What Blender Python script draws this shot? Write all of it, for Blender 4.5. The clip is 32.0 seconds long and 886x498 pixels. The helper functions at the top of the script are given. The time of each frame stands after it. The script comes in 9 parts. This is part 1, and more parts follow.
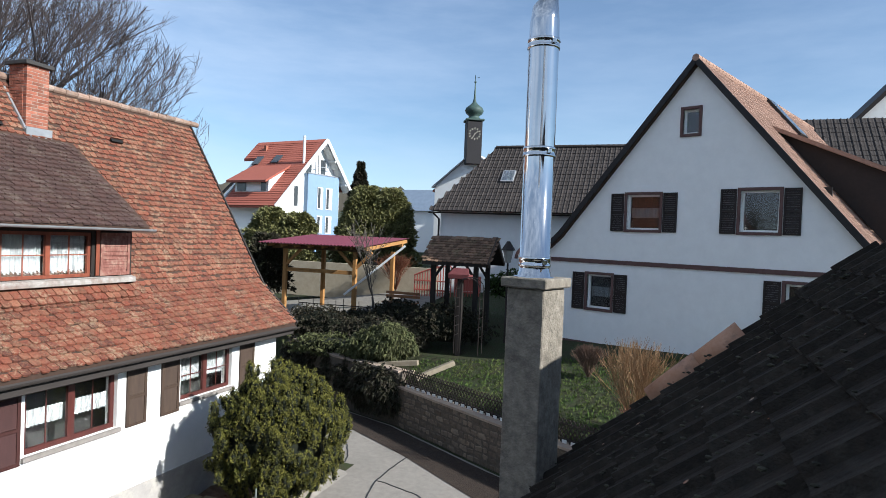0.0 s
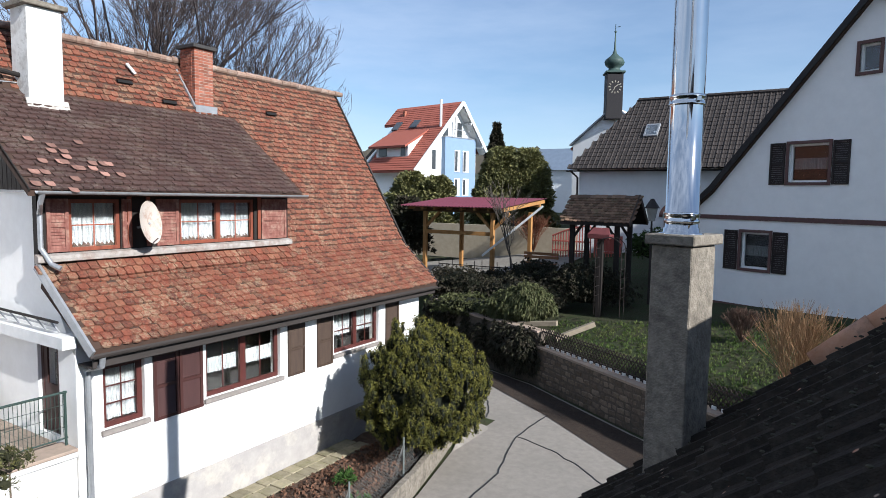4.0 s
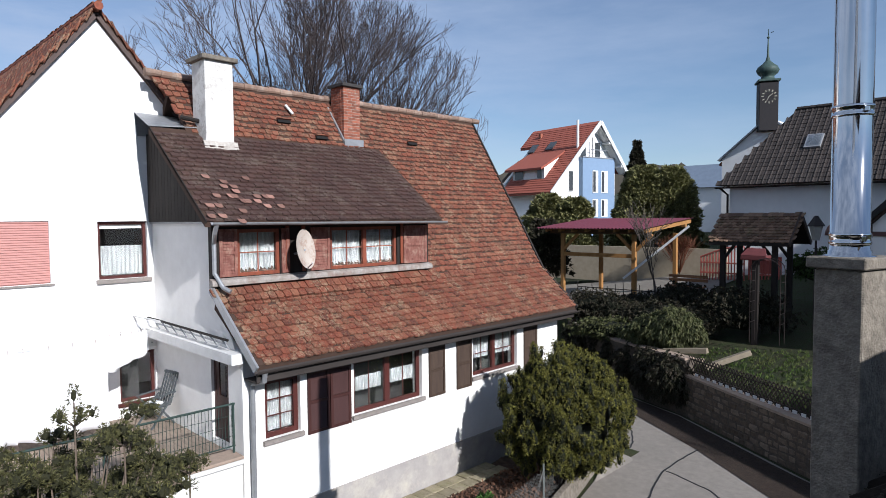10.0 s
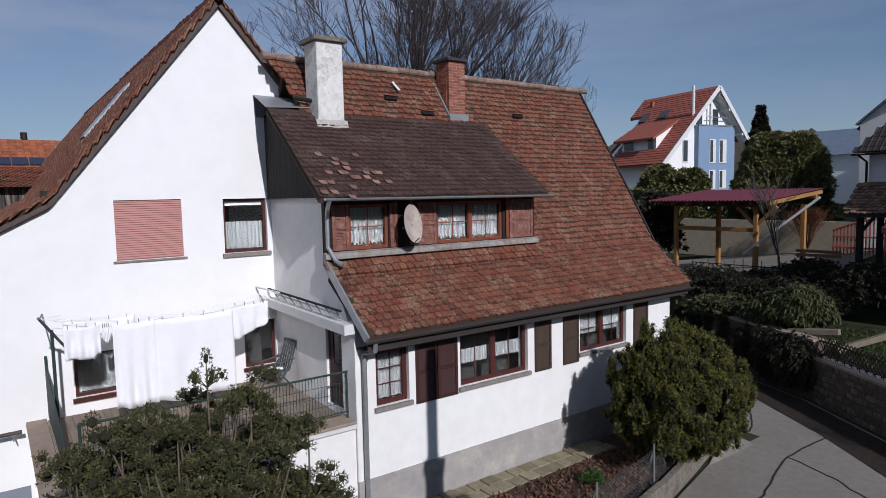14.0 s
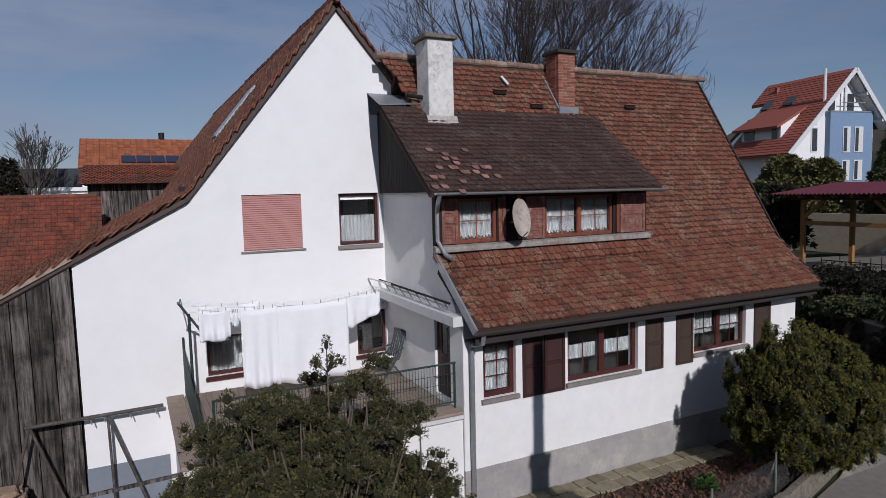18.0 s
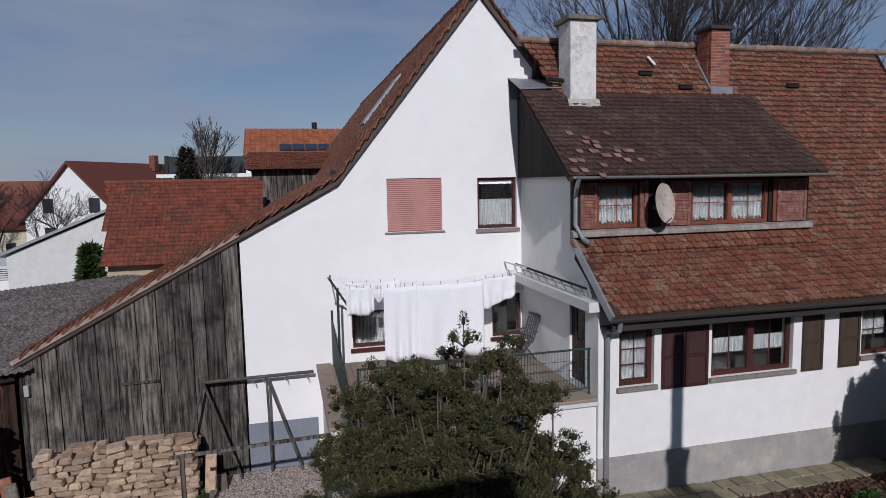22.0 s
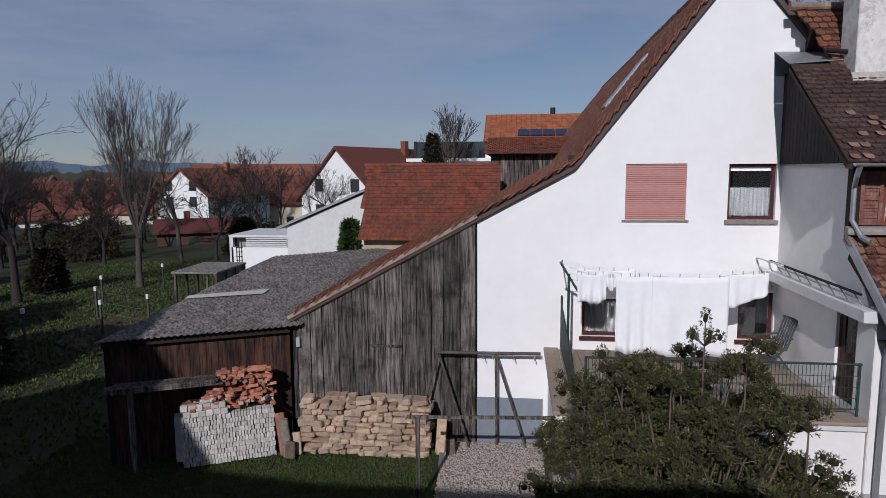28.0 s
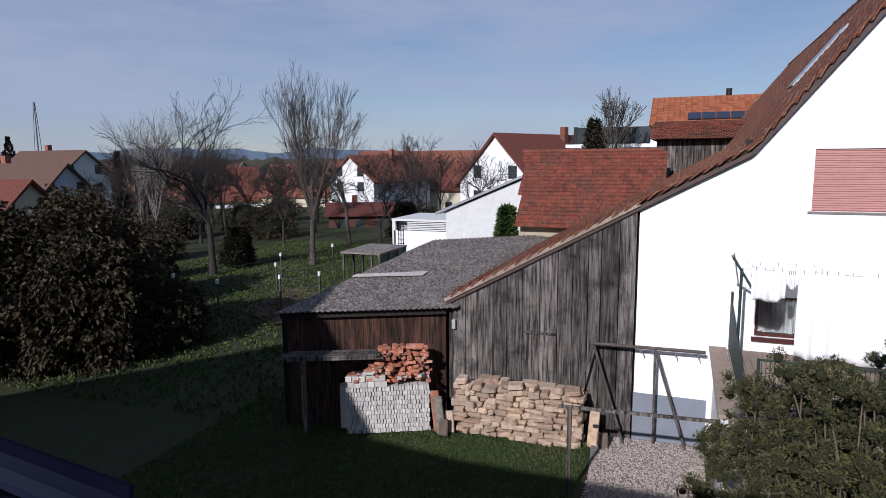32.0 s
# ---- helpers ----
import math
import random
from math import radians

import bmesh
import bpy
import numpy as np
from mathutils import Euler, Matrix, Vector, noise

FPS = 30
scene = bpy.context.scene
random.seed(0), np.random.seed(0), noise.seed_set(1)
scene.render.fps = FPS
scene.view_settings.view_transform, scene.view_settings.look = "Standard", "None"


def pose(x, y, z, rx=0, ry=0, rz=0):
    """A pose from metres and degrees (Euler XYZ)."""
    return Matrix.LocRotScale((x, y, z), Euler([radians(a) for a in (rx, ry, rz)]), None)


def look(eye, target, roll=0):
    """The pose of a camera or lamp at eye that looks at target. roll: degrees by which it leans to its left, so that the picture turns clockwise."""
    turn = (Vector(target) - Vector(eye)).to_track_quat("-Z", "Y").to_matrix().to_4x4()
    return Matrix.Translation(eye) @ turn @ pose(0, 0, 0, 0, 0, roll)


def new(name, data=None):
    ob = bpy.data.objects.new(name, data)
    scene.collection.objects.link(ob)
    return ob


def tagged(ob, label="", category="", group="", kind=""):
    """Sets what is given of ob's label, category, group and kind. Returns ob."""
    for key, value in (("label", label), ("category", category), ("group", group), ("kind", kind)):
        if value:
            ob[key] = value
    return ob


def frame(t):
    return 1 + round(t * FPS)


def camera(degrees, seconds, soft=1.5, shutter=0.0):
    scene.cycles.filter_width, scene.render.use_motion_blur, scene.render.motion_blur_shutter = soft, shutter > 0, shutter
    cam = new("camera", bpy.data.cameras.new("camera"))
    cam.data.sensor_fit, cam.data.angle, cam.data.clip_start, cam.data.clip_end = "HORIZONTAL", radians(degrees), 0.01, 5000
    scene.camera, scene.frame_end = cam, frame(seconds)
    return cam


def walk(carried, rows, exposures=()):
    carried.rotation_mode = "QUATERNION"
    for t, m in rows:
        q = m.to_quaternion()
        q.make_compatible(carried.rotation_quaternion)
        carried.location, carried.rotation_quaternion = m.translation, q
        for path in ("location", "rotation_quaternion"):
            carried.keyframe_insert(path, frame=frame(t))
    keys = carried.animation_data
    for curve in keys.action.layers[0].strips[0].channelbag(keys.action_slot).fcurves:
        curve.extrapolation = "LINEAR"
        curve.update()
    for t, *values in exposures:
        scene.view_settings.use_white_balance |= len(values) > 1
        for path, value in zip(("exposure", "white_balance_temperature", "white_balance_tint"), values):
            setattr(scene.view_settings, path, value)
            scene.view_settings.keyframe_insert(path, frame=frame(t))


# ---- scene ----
cam = camera(70.1, 32.0, soft=0.8)
# seconds, eye x y z, yaw to the left of +y, pitch, roll
ROWS = [
    (0.0, -0.065, 0.070, 6.659, 20.06, -1.03, 2.28),
    (0.5, -0.061, 0.048, 6.647, 21.89, -1.84, 2.10),
    (1.0, -0.066, 0.043, 6.648, 23.80, -2.22, 1.89),
    (1.5, -0.066, 0.050, 6.648, 25.14, -2.54, 1.90),
    (2.0, -0.063, 0.039, 6.649, 25.67, -2.65, 1.83),
    (2.5, -0.064, 0.009, 6.648, 26.96, -2.96, 1.43),
    (3.0, -0.059, 0.021, 6.644, 29.16, -3.57, 1.36),
    (3.5, -0.064, 0.044, 6.633, 31.10, -4.73, 1.07),
    (5.5, -0.056, 0.028, 6.643, 35.32, -4.29, 0.08),
    (6.0, -0.048, 0.025, 6.656, 36.73, -4.23, -0.09),
    (6.5, -0.049, 0.010, 6.657, 37.51, -3.92, -0.24),
    (7.0, -0.046, 0.001, 6.658, 38.69, -3.73, -0.31),
    (7.5, -0.042, 0.001, 6.657, 38.92, -3.57, -0.06),
    (8.0, -0.042, -0.014, 6.660, 39.65, -3.59, -0.03),
    (8.5, -0.025, -0.055, 6.663, 41.22, -3.71, -0.29),
    (9.0, -0.018, -0.073, 6.660, 42.83, -3.63, -0.16),
    (9.5, -0.014, -0.075, 6.666, 44.12, -3.28, -0.40),
    (10.0, -0.020, -0.046, 6.665, 44.77, -2.85, -0.48),
    (10.5, -0.020, -0.050, 6.666, 45.27, -2.76, -0.64),
    (11.0, -0.036, -0.066, 6.661, 46.41, -3.14, -0.71),
    (11.5, -0.034, -0.056, 6.657, 48.15, -3.92, -1.04),
    (12.0, -0.035, -0.069, 6.665, 49.12, -3.72, -1.19),
    (12.5, -0.017, -0.072, 6.650, 49.21, -3.19, -1.10),
    (13.0, -0.007, -0.095, 6.640, 51.07, -3.51, -1.12),
    (13.5, -0.038, -0.044, 6.636, 52.70, -4.69, -1.29),
    (14.0, -0.051, -0.054, 6.644, 54.28, -4.97, -1.24),
    (14.5, -0.068, -0.027, 6.660, 56.65, -5.97, -1.52),
    (16.5, -0.051, -0.138, 6.654, 60.11, -6.09, -1.35),
    (17.0, -0.039, -0.194, 6.646, 60.94, -5.84, -2.15),
    (17.5, -0.036, -0.207, 6.670, 62.91, -5.94, -1.76),
    (18.0, -0.027, -0.206, 6.665, 63.62, -5.34, -1.45),
    (18.5, -0.025, -0.209, 6.623, 65.71, -5.02, -1.78),
    (19.0, 0.055, -0.253, 6.607, 66.86, -5.09, -1.90),
    (19.5, 0.083, -0.292, 6.599, 68.44, -5.23, -1.35),
    (20.0, 0.080, -0.281, 6.601, 70.29, -5.65, -1.48),
    (20.5, 0.117, -0.299, 6.571, 72.20, -5.65, -1.44),
    (21.0, 0.110, -0.297, 6.553, 72.64, -5.80, -0.91),
    (21.5, 0.119, -0.305, 6.567, 73.34, -5.98, -1.01),
    (22.0, 0.127, -0.307, 6.567, 75.90, -6.11, -1.17),
    (22.5, 0.123, -0.301, 6.557, 77.22, -6.31, -0.99),
    (23.0, 0.121, -0.310, 6.574, 77.86, -6.48, -0.84),
    (23.5, 0.125, -0.316, 6.578, 80.46, -7.07, -1.58),
    (24.0, 0.144, -0.308, 6.568, 81.76, -7.09, -1.41),
    (24.5, 0.160, -0.308, 6.570, 84.24, -6.84, -1.50),
    (25.0, 0.149, -0.313, 6.568, 86.31, -6.78, -1.46),
    (25.5, 0.133, -0.301, 6.578, 88.10, -6.68, -1.31),
    (27.5, 0.108, -0.351, 6.557, 95.49, -6.75, -0.95),
    (28.0, 0.120, -0.374, 6.539, 96.72, -7.10, -0.40),
    (28.5, 0.072, -0.388, 6.533, 98.84, -7.43, -0.46),
    (29.0, 0.057, -0.387, 6.539, 100.29, -8.03, -0.50),
    (29.5, 0.062, -0.408, 6.533, 101.19, -8.23, -0.51),
    (30.0, 0.041, -0.403, 6.538, 102.46, -7.75, -0.03),
    (30.5, 0.066, -0.405, 6.527, 104.29, -7.61, -0.31),
    (31.0, 0.052, -0.405, 6.518, 106.09, -8.20, -0.84),
    (31.5, 0.059, -0.412, 6.530, 108.89, -8.60, -0.98),
    (32.0, 0.137, -0.407, 6.529, 110.85, -8.19, -0.46),
]
walk(cam, [(t, pose(x, y, z, 90 + pitch, 0, yaw) @ pose(0, 0, 0, 0, 0, roll)) for t, x, y, z, yaw, pitch, roll in ROWS],
     exposures=[(0.0, 0.95, 6050, 6), (3.0, 0.92, 6050, 8), (6.0, 0.75, 6000, 9), (9.0, 0.54, 6000, 10), (11.0, 0.24, 5950, 12), (13.0, -0.24, 5850, 13), (14.0, -0.40, 5900, 14), (16.5, -0.57, 5950, 15), (19.0, -0.70, 5950, 15), (22.0, -0.70, 5950, 15), (25.5, -0.69, 5950, 15), (28.0, -0.63, 5950, 15), (30.0, -0.51, 5950, 15), (31.0, -0.42, 5950, 16), (32.0, -0.1, 5900, 16)])

# ---- sun and sky ----
SUN_DIR = Vector((1.0, -0.16, 0.567)).normalized()
sky_world = bpy.data.worlds.new("sky")
scene.world = sky_world
sky_world.use_nodes = True
wn, wl = sky_world.node_tree.nodes, sky_world.node_tree.links
wn.clear()
sky = wn.new("ShaderNodeTexSky")
sky.sky_type, sky.sun_disc = "NISHITA", False
sky.sun_elevation, sky.sun_rotation = math.asin(SUN_DIR.z), math.atan2(SUN_DIR.x, SUN_DIR.y)
sky.altitude, sky.air_density, sky.dust_density, sky.ozone_density = 250, 1.0, 0.12, 3.2
# thin high cloud over the blue
geo = wn.new("ShaderNodeTexCoord")
mp = wn.new("ShaderNodeMapping")
mp.inputs["Scale"].default_value = (1.0, 1.0, 4.5)
cl = wn.new("ShaderNodeTexNoise")
cl.inputs["Scale"].default_value, cl.inputs["Detail"].default_value, cl.inputs["Roughness"].default_value = 2.2, 7.0, 0.58
rmp = wn.new("ShaderNodeValToRGB")
rmp.color_ramp.elements[0].position, rmp.color_ramp.elements[1].position = 0.40, 0.68
rmp.color_ramp.elements[0].color, rmp.color_ramp.elements[1].color = (0.30, 0.30, 0.30, 1), (0.92, 0.92, 0.92, 1)
mixc = wn.new("ShaderNodeMixRGB")
mixc.inputs["Color2"].default_value = (5.5, 6.3, 7.8, 1)
bg = wn.new("ShaderNodeBackground")
bg.inputs["Strength"].default_value = 0.072
out = wn.new("ShaderNodeOutputWorld")
wl.new(geo.outputs["Generated"], mp.inputs["Vector"])
wl.new(mp.outputs["Vector"], cl.inputs["Vector"])
wl.new(cl.outputs["Fac"], rmp.inputs["Fac"])
# the haze thickens towards the south-west
side_dot = wn.new("ShaderNodeVectorMath")
side_dot.operation = "DOT_PRODUCT"
side_dot.inputs[1].default_value = (-0.55, -0.83, 0.0)
side_map = wn.new("ShaderNodeMapRange")
side_map.inputs["From Min"].default_value, side_map.inputs["From Max"].default_value = -0.7, 0.3
side_map.inputs["To Min"].default_value, side_map.inputs["To Max"].default_value = 0.35, 1.0
side_mul = wn.new("ShaderNodeMath")
side_mul.operation = "MULTIPLY"
wl.new(geo.outputs["Generated"], side_dot.inputs[0])
wl.new(side_dot.outputs["Value"], side_map.inputs["Value"])
wl.new(side_map.outputs["Result"], side_mul.inputs[0])
wl.new(rmp.outputs["Color"], side_mul.inputs[1])
wl.new(side_mul.outputs["Value"], mixc.inputs["Fac"])
wl.new(sky.outputs["Color"], mixc.inputs["Color1"])
wl.new(mixc.outputs["Color"], bg.inputs["Color"])
wl.new(bg.outputs["Background"], out.inputs["Surface"])
sun_data = bpy.data.lights.new("sun", "SUN")
sun_data.energy, sun_data.angle, sun_data.color = 4.9, radians(0.53), (1.0, 0.95, 0.89)
sun_lamp = new("sun", sun_data)
sun_lamp.matrix_world = look(SUN_DIR * 60, (0, 0, 0))

from mathutils.geometry import tessellate_polygon

# ---- materials ----
MATS = {}


def mat(name, c1, c2=None, scale=6.0, rough=0.85, bump=0.25, metal=0.0, stain=None, stain_scale=0.7, stain_amount=0.5,
        vary=0.0, stretch=(1, 1, 1), world=True, bump_scale=None, spec=0.3, ramp=None, dist=0.01, lichen=None, mixed=0.5, edge=(0.32, 0.68)):
    """A two-scale surface: fine grain between c1 and c2, larger stains, and a change of tone from piece to piece."""
    if name in MATS:
        return MATS[name]
    m = bpy.data.materials.new(name)
    m.use_nodes = True
    nt, n, l = m.node_tree, m.node_tree.nodes, m.node_tree.links
    b = n["Principled BSDF"]
    c2 = c2 or tuple(v * 0.75 for v in c1)
    if world:
        co = n.new("ShaderNodeNewGeometry").outputs["Position"]
    else:
        co = n.new("ShaderNodeTexCoord").outputs["Object"]
    mp = n.new("ShaderNodeMapping")
    mp.inputs["Scale"].default_value = stretch
    l.new(co, mp.inputs["Vector"])
    n1 = n.new("ShaderNodeTexNoise")
    n1.inputs["Scale"].default_value, n1.inputs["Detail"].default_value, n1.inputs["Roughness"].default_value = scale, 6, 0.65
    l.new(mp.outputs["Vector"], n1.inputs["Vector"])
    r1 = n.new("ShaderNodeValToRGB")
    r1.color_ramp.elements[0].position, r1.color_ramp.elements[1].position = edge
    r1.color_ramp.elements[0].color, r1.color_ramp.elements[1].color = (*c1, 1), (*c2, 1)
    l.new(n1.outputs["Fac"], r1.inputs["Fac"])
    col = r1.outputs["Color"]
    if ramp:
        inf, isl = n.new("ShaderNodeObjectInfo"), n.new("ShaderNodeNewGeometry")
        add = n.new("ShaderNodeMath")
        add.operation = "ADD"
        l.new(inf.outputs["Random"], add.inputs[0])
        l.new(isl.outputs["Random Per Island"], add.inputs[1])
        fr = n.new("ShaderNodeMath")
        fr.operation = "FRACT"
        l.new(add.outputs[0], fr.inputs[0])
        rr = n.new("ShaderNodeValToRGB")
        rr.color_ramp.interpolation = "LINEAR"
        while len(rr.color_ramp.elements) < len(ramp):
            rr.color_ramp.elements.new(0.5)
        for k, (e, c) in enumerate(zip(rr.color_ramp.elements, ramp)):
            e.position, e.color = k / (len(ramp) - 1), (*c, 1)
        l.new(fr.outputs[0], rr.inputs["Fac"])
        mx = n.new("ShaderNodeMixRGB")
        mx.inputs["Fac"].default_value = mixed
        l.new(col, mx.inputs["Color1"])
        l.new(rr.outputs["Color"], mx.inputs["Color2"])
        col = mx.outputs["Color"]
    if stain:
        n2 = n.new("ShaderNodeTexNoise")
        n2.inputs["Scale"].default_value, n2.inputs["Detail"].default_value, n2.inputs["Roughness"].default_value = stain_scale, 5, 0.7
        l.new(co, n2.inputs["Vector"])
        r2 = n.new("ShaderNodeValToRGB")
        r2.color_ramp.elements[0].position, r2.color_ramp.elements[1].position = 0.5, 0.72
        r2.color_ramp.elements[0].color, r2.color_ramp.elements[1].color = (0, 0, 0, 1), (stain_amount,) * 3 + (1,)
        l.new(n2.outputs["Fac"], r2.inputs["Fac"])
        mx = n.new("ShaderNodeMixRGB")
        mx.inputs["Color2"].default_value = (*stain, 1)
        l.new(r2.outputs["Color"], mx.inputs["Fac"])
        l.new(col, mx.inputs["Color1"])
        col = mx.outputs["Color"]
    if vary:
        inf, isl = n.new("ShaderNodeObjectInfo"), n.new("ShaderNodeNewGeometry")
        add = n.new("ShaderNodeMath")
        add.operation = "ADD"
        l.new(inf.outputs["Random"], add.inputs[0])
        l.new(isl.outputs["Random Per Island"], add.inputs[1])
        fr = n.new("ShaderNodeMath")
        fr.operation = "FRACT"
        l.new(add.outputs[0], fr.inputs[0])
        mr = n.new("ShaderNodeMapRange")
        mr.inputs["To Min"].default_value, mr.inputs["To Max"].default_value = 1 - vary, 1 + vary
        l.new(fr.outputs[0], mr.inputs["Value"])
        hs = n.new("ShaderNodeHueSaturation")
        l.new(mr.outputs["Result"], hs.inputs["Value"])
        l.new(col, hs.inputs["Color"])
        col = hs.outputs["Color"]
    if lichen:
        # small crusts with sharp outlines: colour, grain, amount
        lc, ls, la = lichen
        n4 = n.new("ShaderNodeTexNoise")
        n4.inputs["Scale"].default_value, n4.inputs["Detail"].default_value, n4.inputs["Roughness"].default_value = ls, 8, 0.75
        l.new(co, n4.inputs["Vector"])
        n5 = n.new("ShaderNodeTexNoise")
        n5.inputs["Scale"].default_value, n5.inputs["Detail"].default_value = ls * 0.12, 3
        l.new(co, n5.inputs["Vector"])
        ad = n.new("ShaderNodeMath")
        ad.operation = "MULTIPLY_ADD"
        ad.inputs[1].default_value = 0.55
        l.new(n5.outputs["Fac"], ad.inputs[0])
        l.new(n4.outputs["Fac"], ad.inputs[2])
        r4 = n.new("ShaderNodeValToRGB")
        r4.color_ramp.elements[0].position, r4.color_ramp.elements[1].position = 0.82, 0.90
        r4.color_ramp.elements[0].color, r4.color_ramp.elements[1].color = (0, 0, 0, 1), (la, la, la, 1)
        l.new(ad.outputs[0], r4.inputs["Fac"])
        mx = n.new("ShaderNodeMixRGB")
        mx.inputs["Color2"].default_value = (*lc, 1)
        l.new(r4.outputs["Color"], mx.inputs["Fac"])
        l.new(col, mx.inputs["Color1"])
        col = mx.outputs["Color"]
    l.new(col, b.inputs["Base Color"])
    b.inputs["Roughness"].default_value, b.inputs["Metallic"].default_value = rough, metal
    b.inputs["Specular IOR Level"].default_value = spec
    if bump:
        n3 = n.new("ShaderNodeTexNoise")
        n3.inputs["Scale"].default_value, n3.inputs["Detail"].default_value = bump_scale or scale * 4, 5
        l.new(mp.outputs["Vector"], n3.inputs["Vector"])
        bp = n.new("ShaderNodeBump")
        bp.inputs["Strength"].default_value, bp.inputs["Distance"].default_value = bump, dist
        l.new(n3.outputs["Fac"], bp.inputs["Height"])
        l.new(bp.outputs["Normal"], b.inputs["Normal"])
    MATS[name] = m
    return m


WHITE = mat("white_render", (0.80, 0.79, 0.77), (0.74, 0.73, 0.71), 3.0, 0.95, 0.35, stain=(0.62, 0.58, 0.52), stain_amount=0.22, bump_scale=60)
WHITE_CLEAN = mat("smooth_white_render", (0.82, 0.81, 0.80), (0.78, 0.77, 0.76), 2.0, 0.95, 0.3, stain=(0.70, 0.69, 0.67), stain_amount=0.15, bump_scale=70)
PLINTH = mat("grey_plinth", (0.36, 0.34, 0.32), (0.29, 0.27, 0.26), 3.0, 0.95, 0.4, stain=(0.52, 0.48, 0.40), stain_amount=0.6, stain_scale=1.6, bump_scale=50)
PLINTH_BLUE = mat("blue_grey_plinth", (0.21, 0.23, 0.27), (0.18, 0.20, 0.23), 3.0, 0.95, 0.3)
TILE = mat("clay_tile", (0.255, 0.086, 0.049), (0.060, 0.024, 0.018), 20, 0.9, 0.8, stain=(0.25, 0.19, 0.12), stain_scale=4.5, stain_amount=0.5, dist=0.02, mixed=0.52, edge=(0.36, 0.64), lichen=((0.32, 0.25, 0.165), 14, 0.5),
           ramp=[(0.045, 0.020, 0.016), (0.23, 0.064, 0.036), (0.11, 0.036, 0.024), (0.27, 0.115, 0.066), (0.18, 0.047, 0.028), (0.065, 0.028, 0.021), (0.22, 0.085, 0.050), (0.20, 0.05, 0.029), (0.13, 0.064, 0.038), (0.17, 0.042, 0.026)])
TILE_RED = mat("red_clay_tile", (0.27, 0.066, 0.040), (0.075, 0.024, 0.018), 9, 0.9, 0.6, edge=(0.40, 0.60), stain=(0.055, 0.024, 0.018), stain_scale=2.6, stain_amount=0.75, mixed=0.6, lichen=((0.07, 0.05, 0.035), 6, 0.7),
               ramp=[(0.085, 0.032, 0.026), (0.27, 0.078, 0.042), (0.19, 0.055, 0.034), (0.15, 0.06, 0.04), (0.24, 0.085, 0.05)])
TILE_DARK = mat("dark_brown_tile", (0.066, 0.036, 0.031), (0.042, 0.025, 0.022), 20, 0.85, 0.5, stain=(0.105, 0.062, 0.047), stain_scale=1.2, stain_amount=0.4, lichen=((0.15, 0.12, 0.095), 16, 0.5),
                ramp=[(0.048, 0.028, 0.025), (0.08, 0.040, 0.033), (0.062, 0.036, 0.030), (0.072, 0.044, 0.037)], edge=(0.4, 0.6))
ROOF_BASE = mat("roof_underlay", (0.06, 0.035, 0.026), (0.045, 0.028, 0.02), 8, 0.95, 0.2)
TILE_BLACK = mat("old_black_tile", (0.018, 0.016, 0.014), (0.03, 0.024, 0.019), 14, 0.95, 0.7, stain=(0.06, 0.055, 0.045), stain_scale=9, stain_amount=0.45, vary=0.25, bump_scale=70, dist=0.02, spec=0.12)
PANTILE_BROWN = mat("brown_pantile", (0.045, 0.036, 0.032), (0.03, 0.025, 0.023), 6, 0.75, 0.2, vary=0.2)
TILE_TAN = mat("tan_clay_tile", (0.33, 0.215, 0.165), (0.25, 0.155, 0.115), 9, 0.9, 0.3, vary=0.15)
TERRACOTTA = mat("terracotta", (0.42, 0.24, 0.16), (0.33, 0.17, 0.10), 9, 0.9, 0.5, stain=(0.08, 0.07, 0.06), stain_scale=7, stain_amount=0.7)
WOOD_RED = mat("red_brown_window_wood", (0.075, 0.020, 0.016), (0.05, 0.014, 0.012), 8, 0.5, 0.2, stretch=(1, 1, 0.15))
WOOD_ORANGE = mat("orange_brown_window_wood", (0.22, 0.062, 0.032), (0.13, 0.036, 0.022), 8, 0.6, 0.2, stretch=(1, 1, 0.2))
WOOD_FADED = mat("sun_faded_red_shutter", (0.24, 0.11, 0.085), (0.13, 0.045, 0.036), 14, 0.85, 0.4, stain=(0.36, 0.25, 0.19), stain_scale=3.5, stain_amount=0.8, stretch=(1, 1, 0.3))
SHUTTER = mat("dark_brown_shutter", (0.062, 0.040, 0.028), (0.042, 0.027, 0.020), 8, 0.65, 0.2, stretch=(1, 1, 0.2))
SHUTTER_RED = mat("oxblood_shutter", (0.052, 0.020, 0.018), (0.038, 0.015, 0.013), 8, 0.5, 0.2, stretch=(1, 1, 0.2))
SHUTTER_BLACK = mat("black_brown_shutter", (0.020, 0.014, 0.012), (0.014, 0.010, 0.009), 8, 0.6, 0.2)
BARN_WOOD = mat("weathered_barn_wood", (0.18, 0.158, 0.142), (0.020, 0.017, 0.015), 11, 0.95, 1.0, stain=(0.010, 0.009, 0.008), stain_scale=1.5, stain_amount=0.9, vary=0.45, stretch=(1.5, 1.5, 0.10), dist=0.02, edge=(0.36, 0.62))
DARK_WOOD = mat("near_black_stained_wood", (0.022, 0.017, 0.014), (0.014, 0.011, 0.01), 8, 0.8, 0.3, stretch=(1, 1, 0.2), vary=0.3)
FASCIA = mat("dark_brown_fascia", (0.040, 0.033, 0.030), (0.028, 0.023, 0.021), 6, 0.7, 0.2, stretch=(1, 0.2, 1))
ZINC = mat("weathered_zinc", (0.36, 0.37, 0.385), (0.27, 0.28, 0.295), 5, 0.5, 0.1, metal=0.55, stain=(0.2, 0.2, 0.2), stain_amount=0.4)
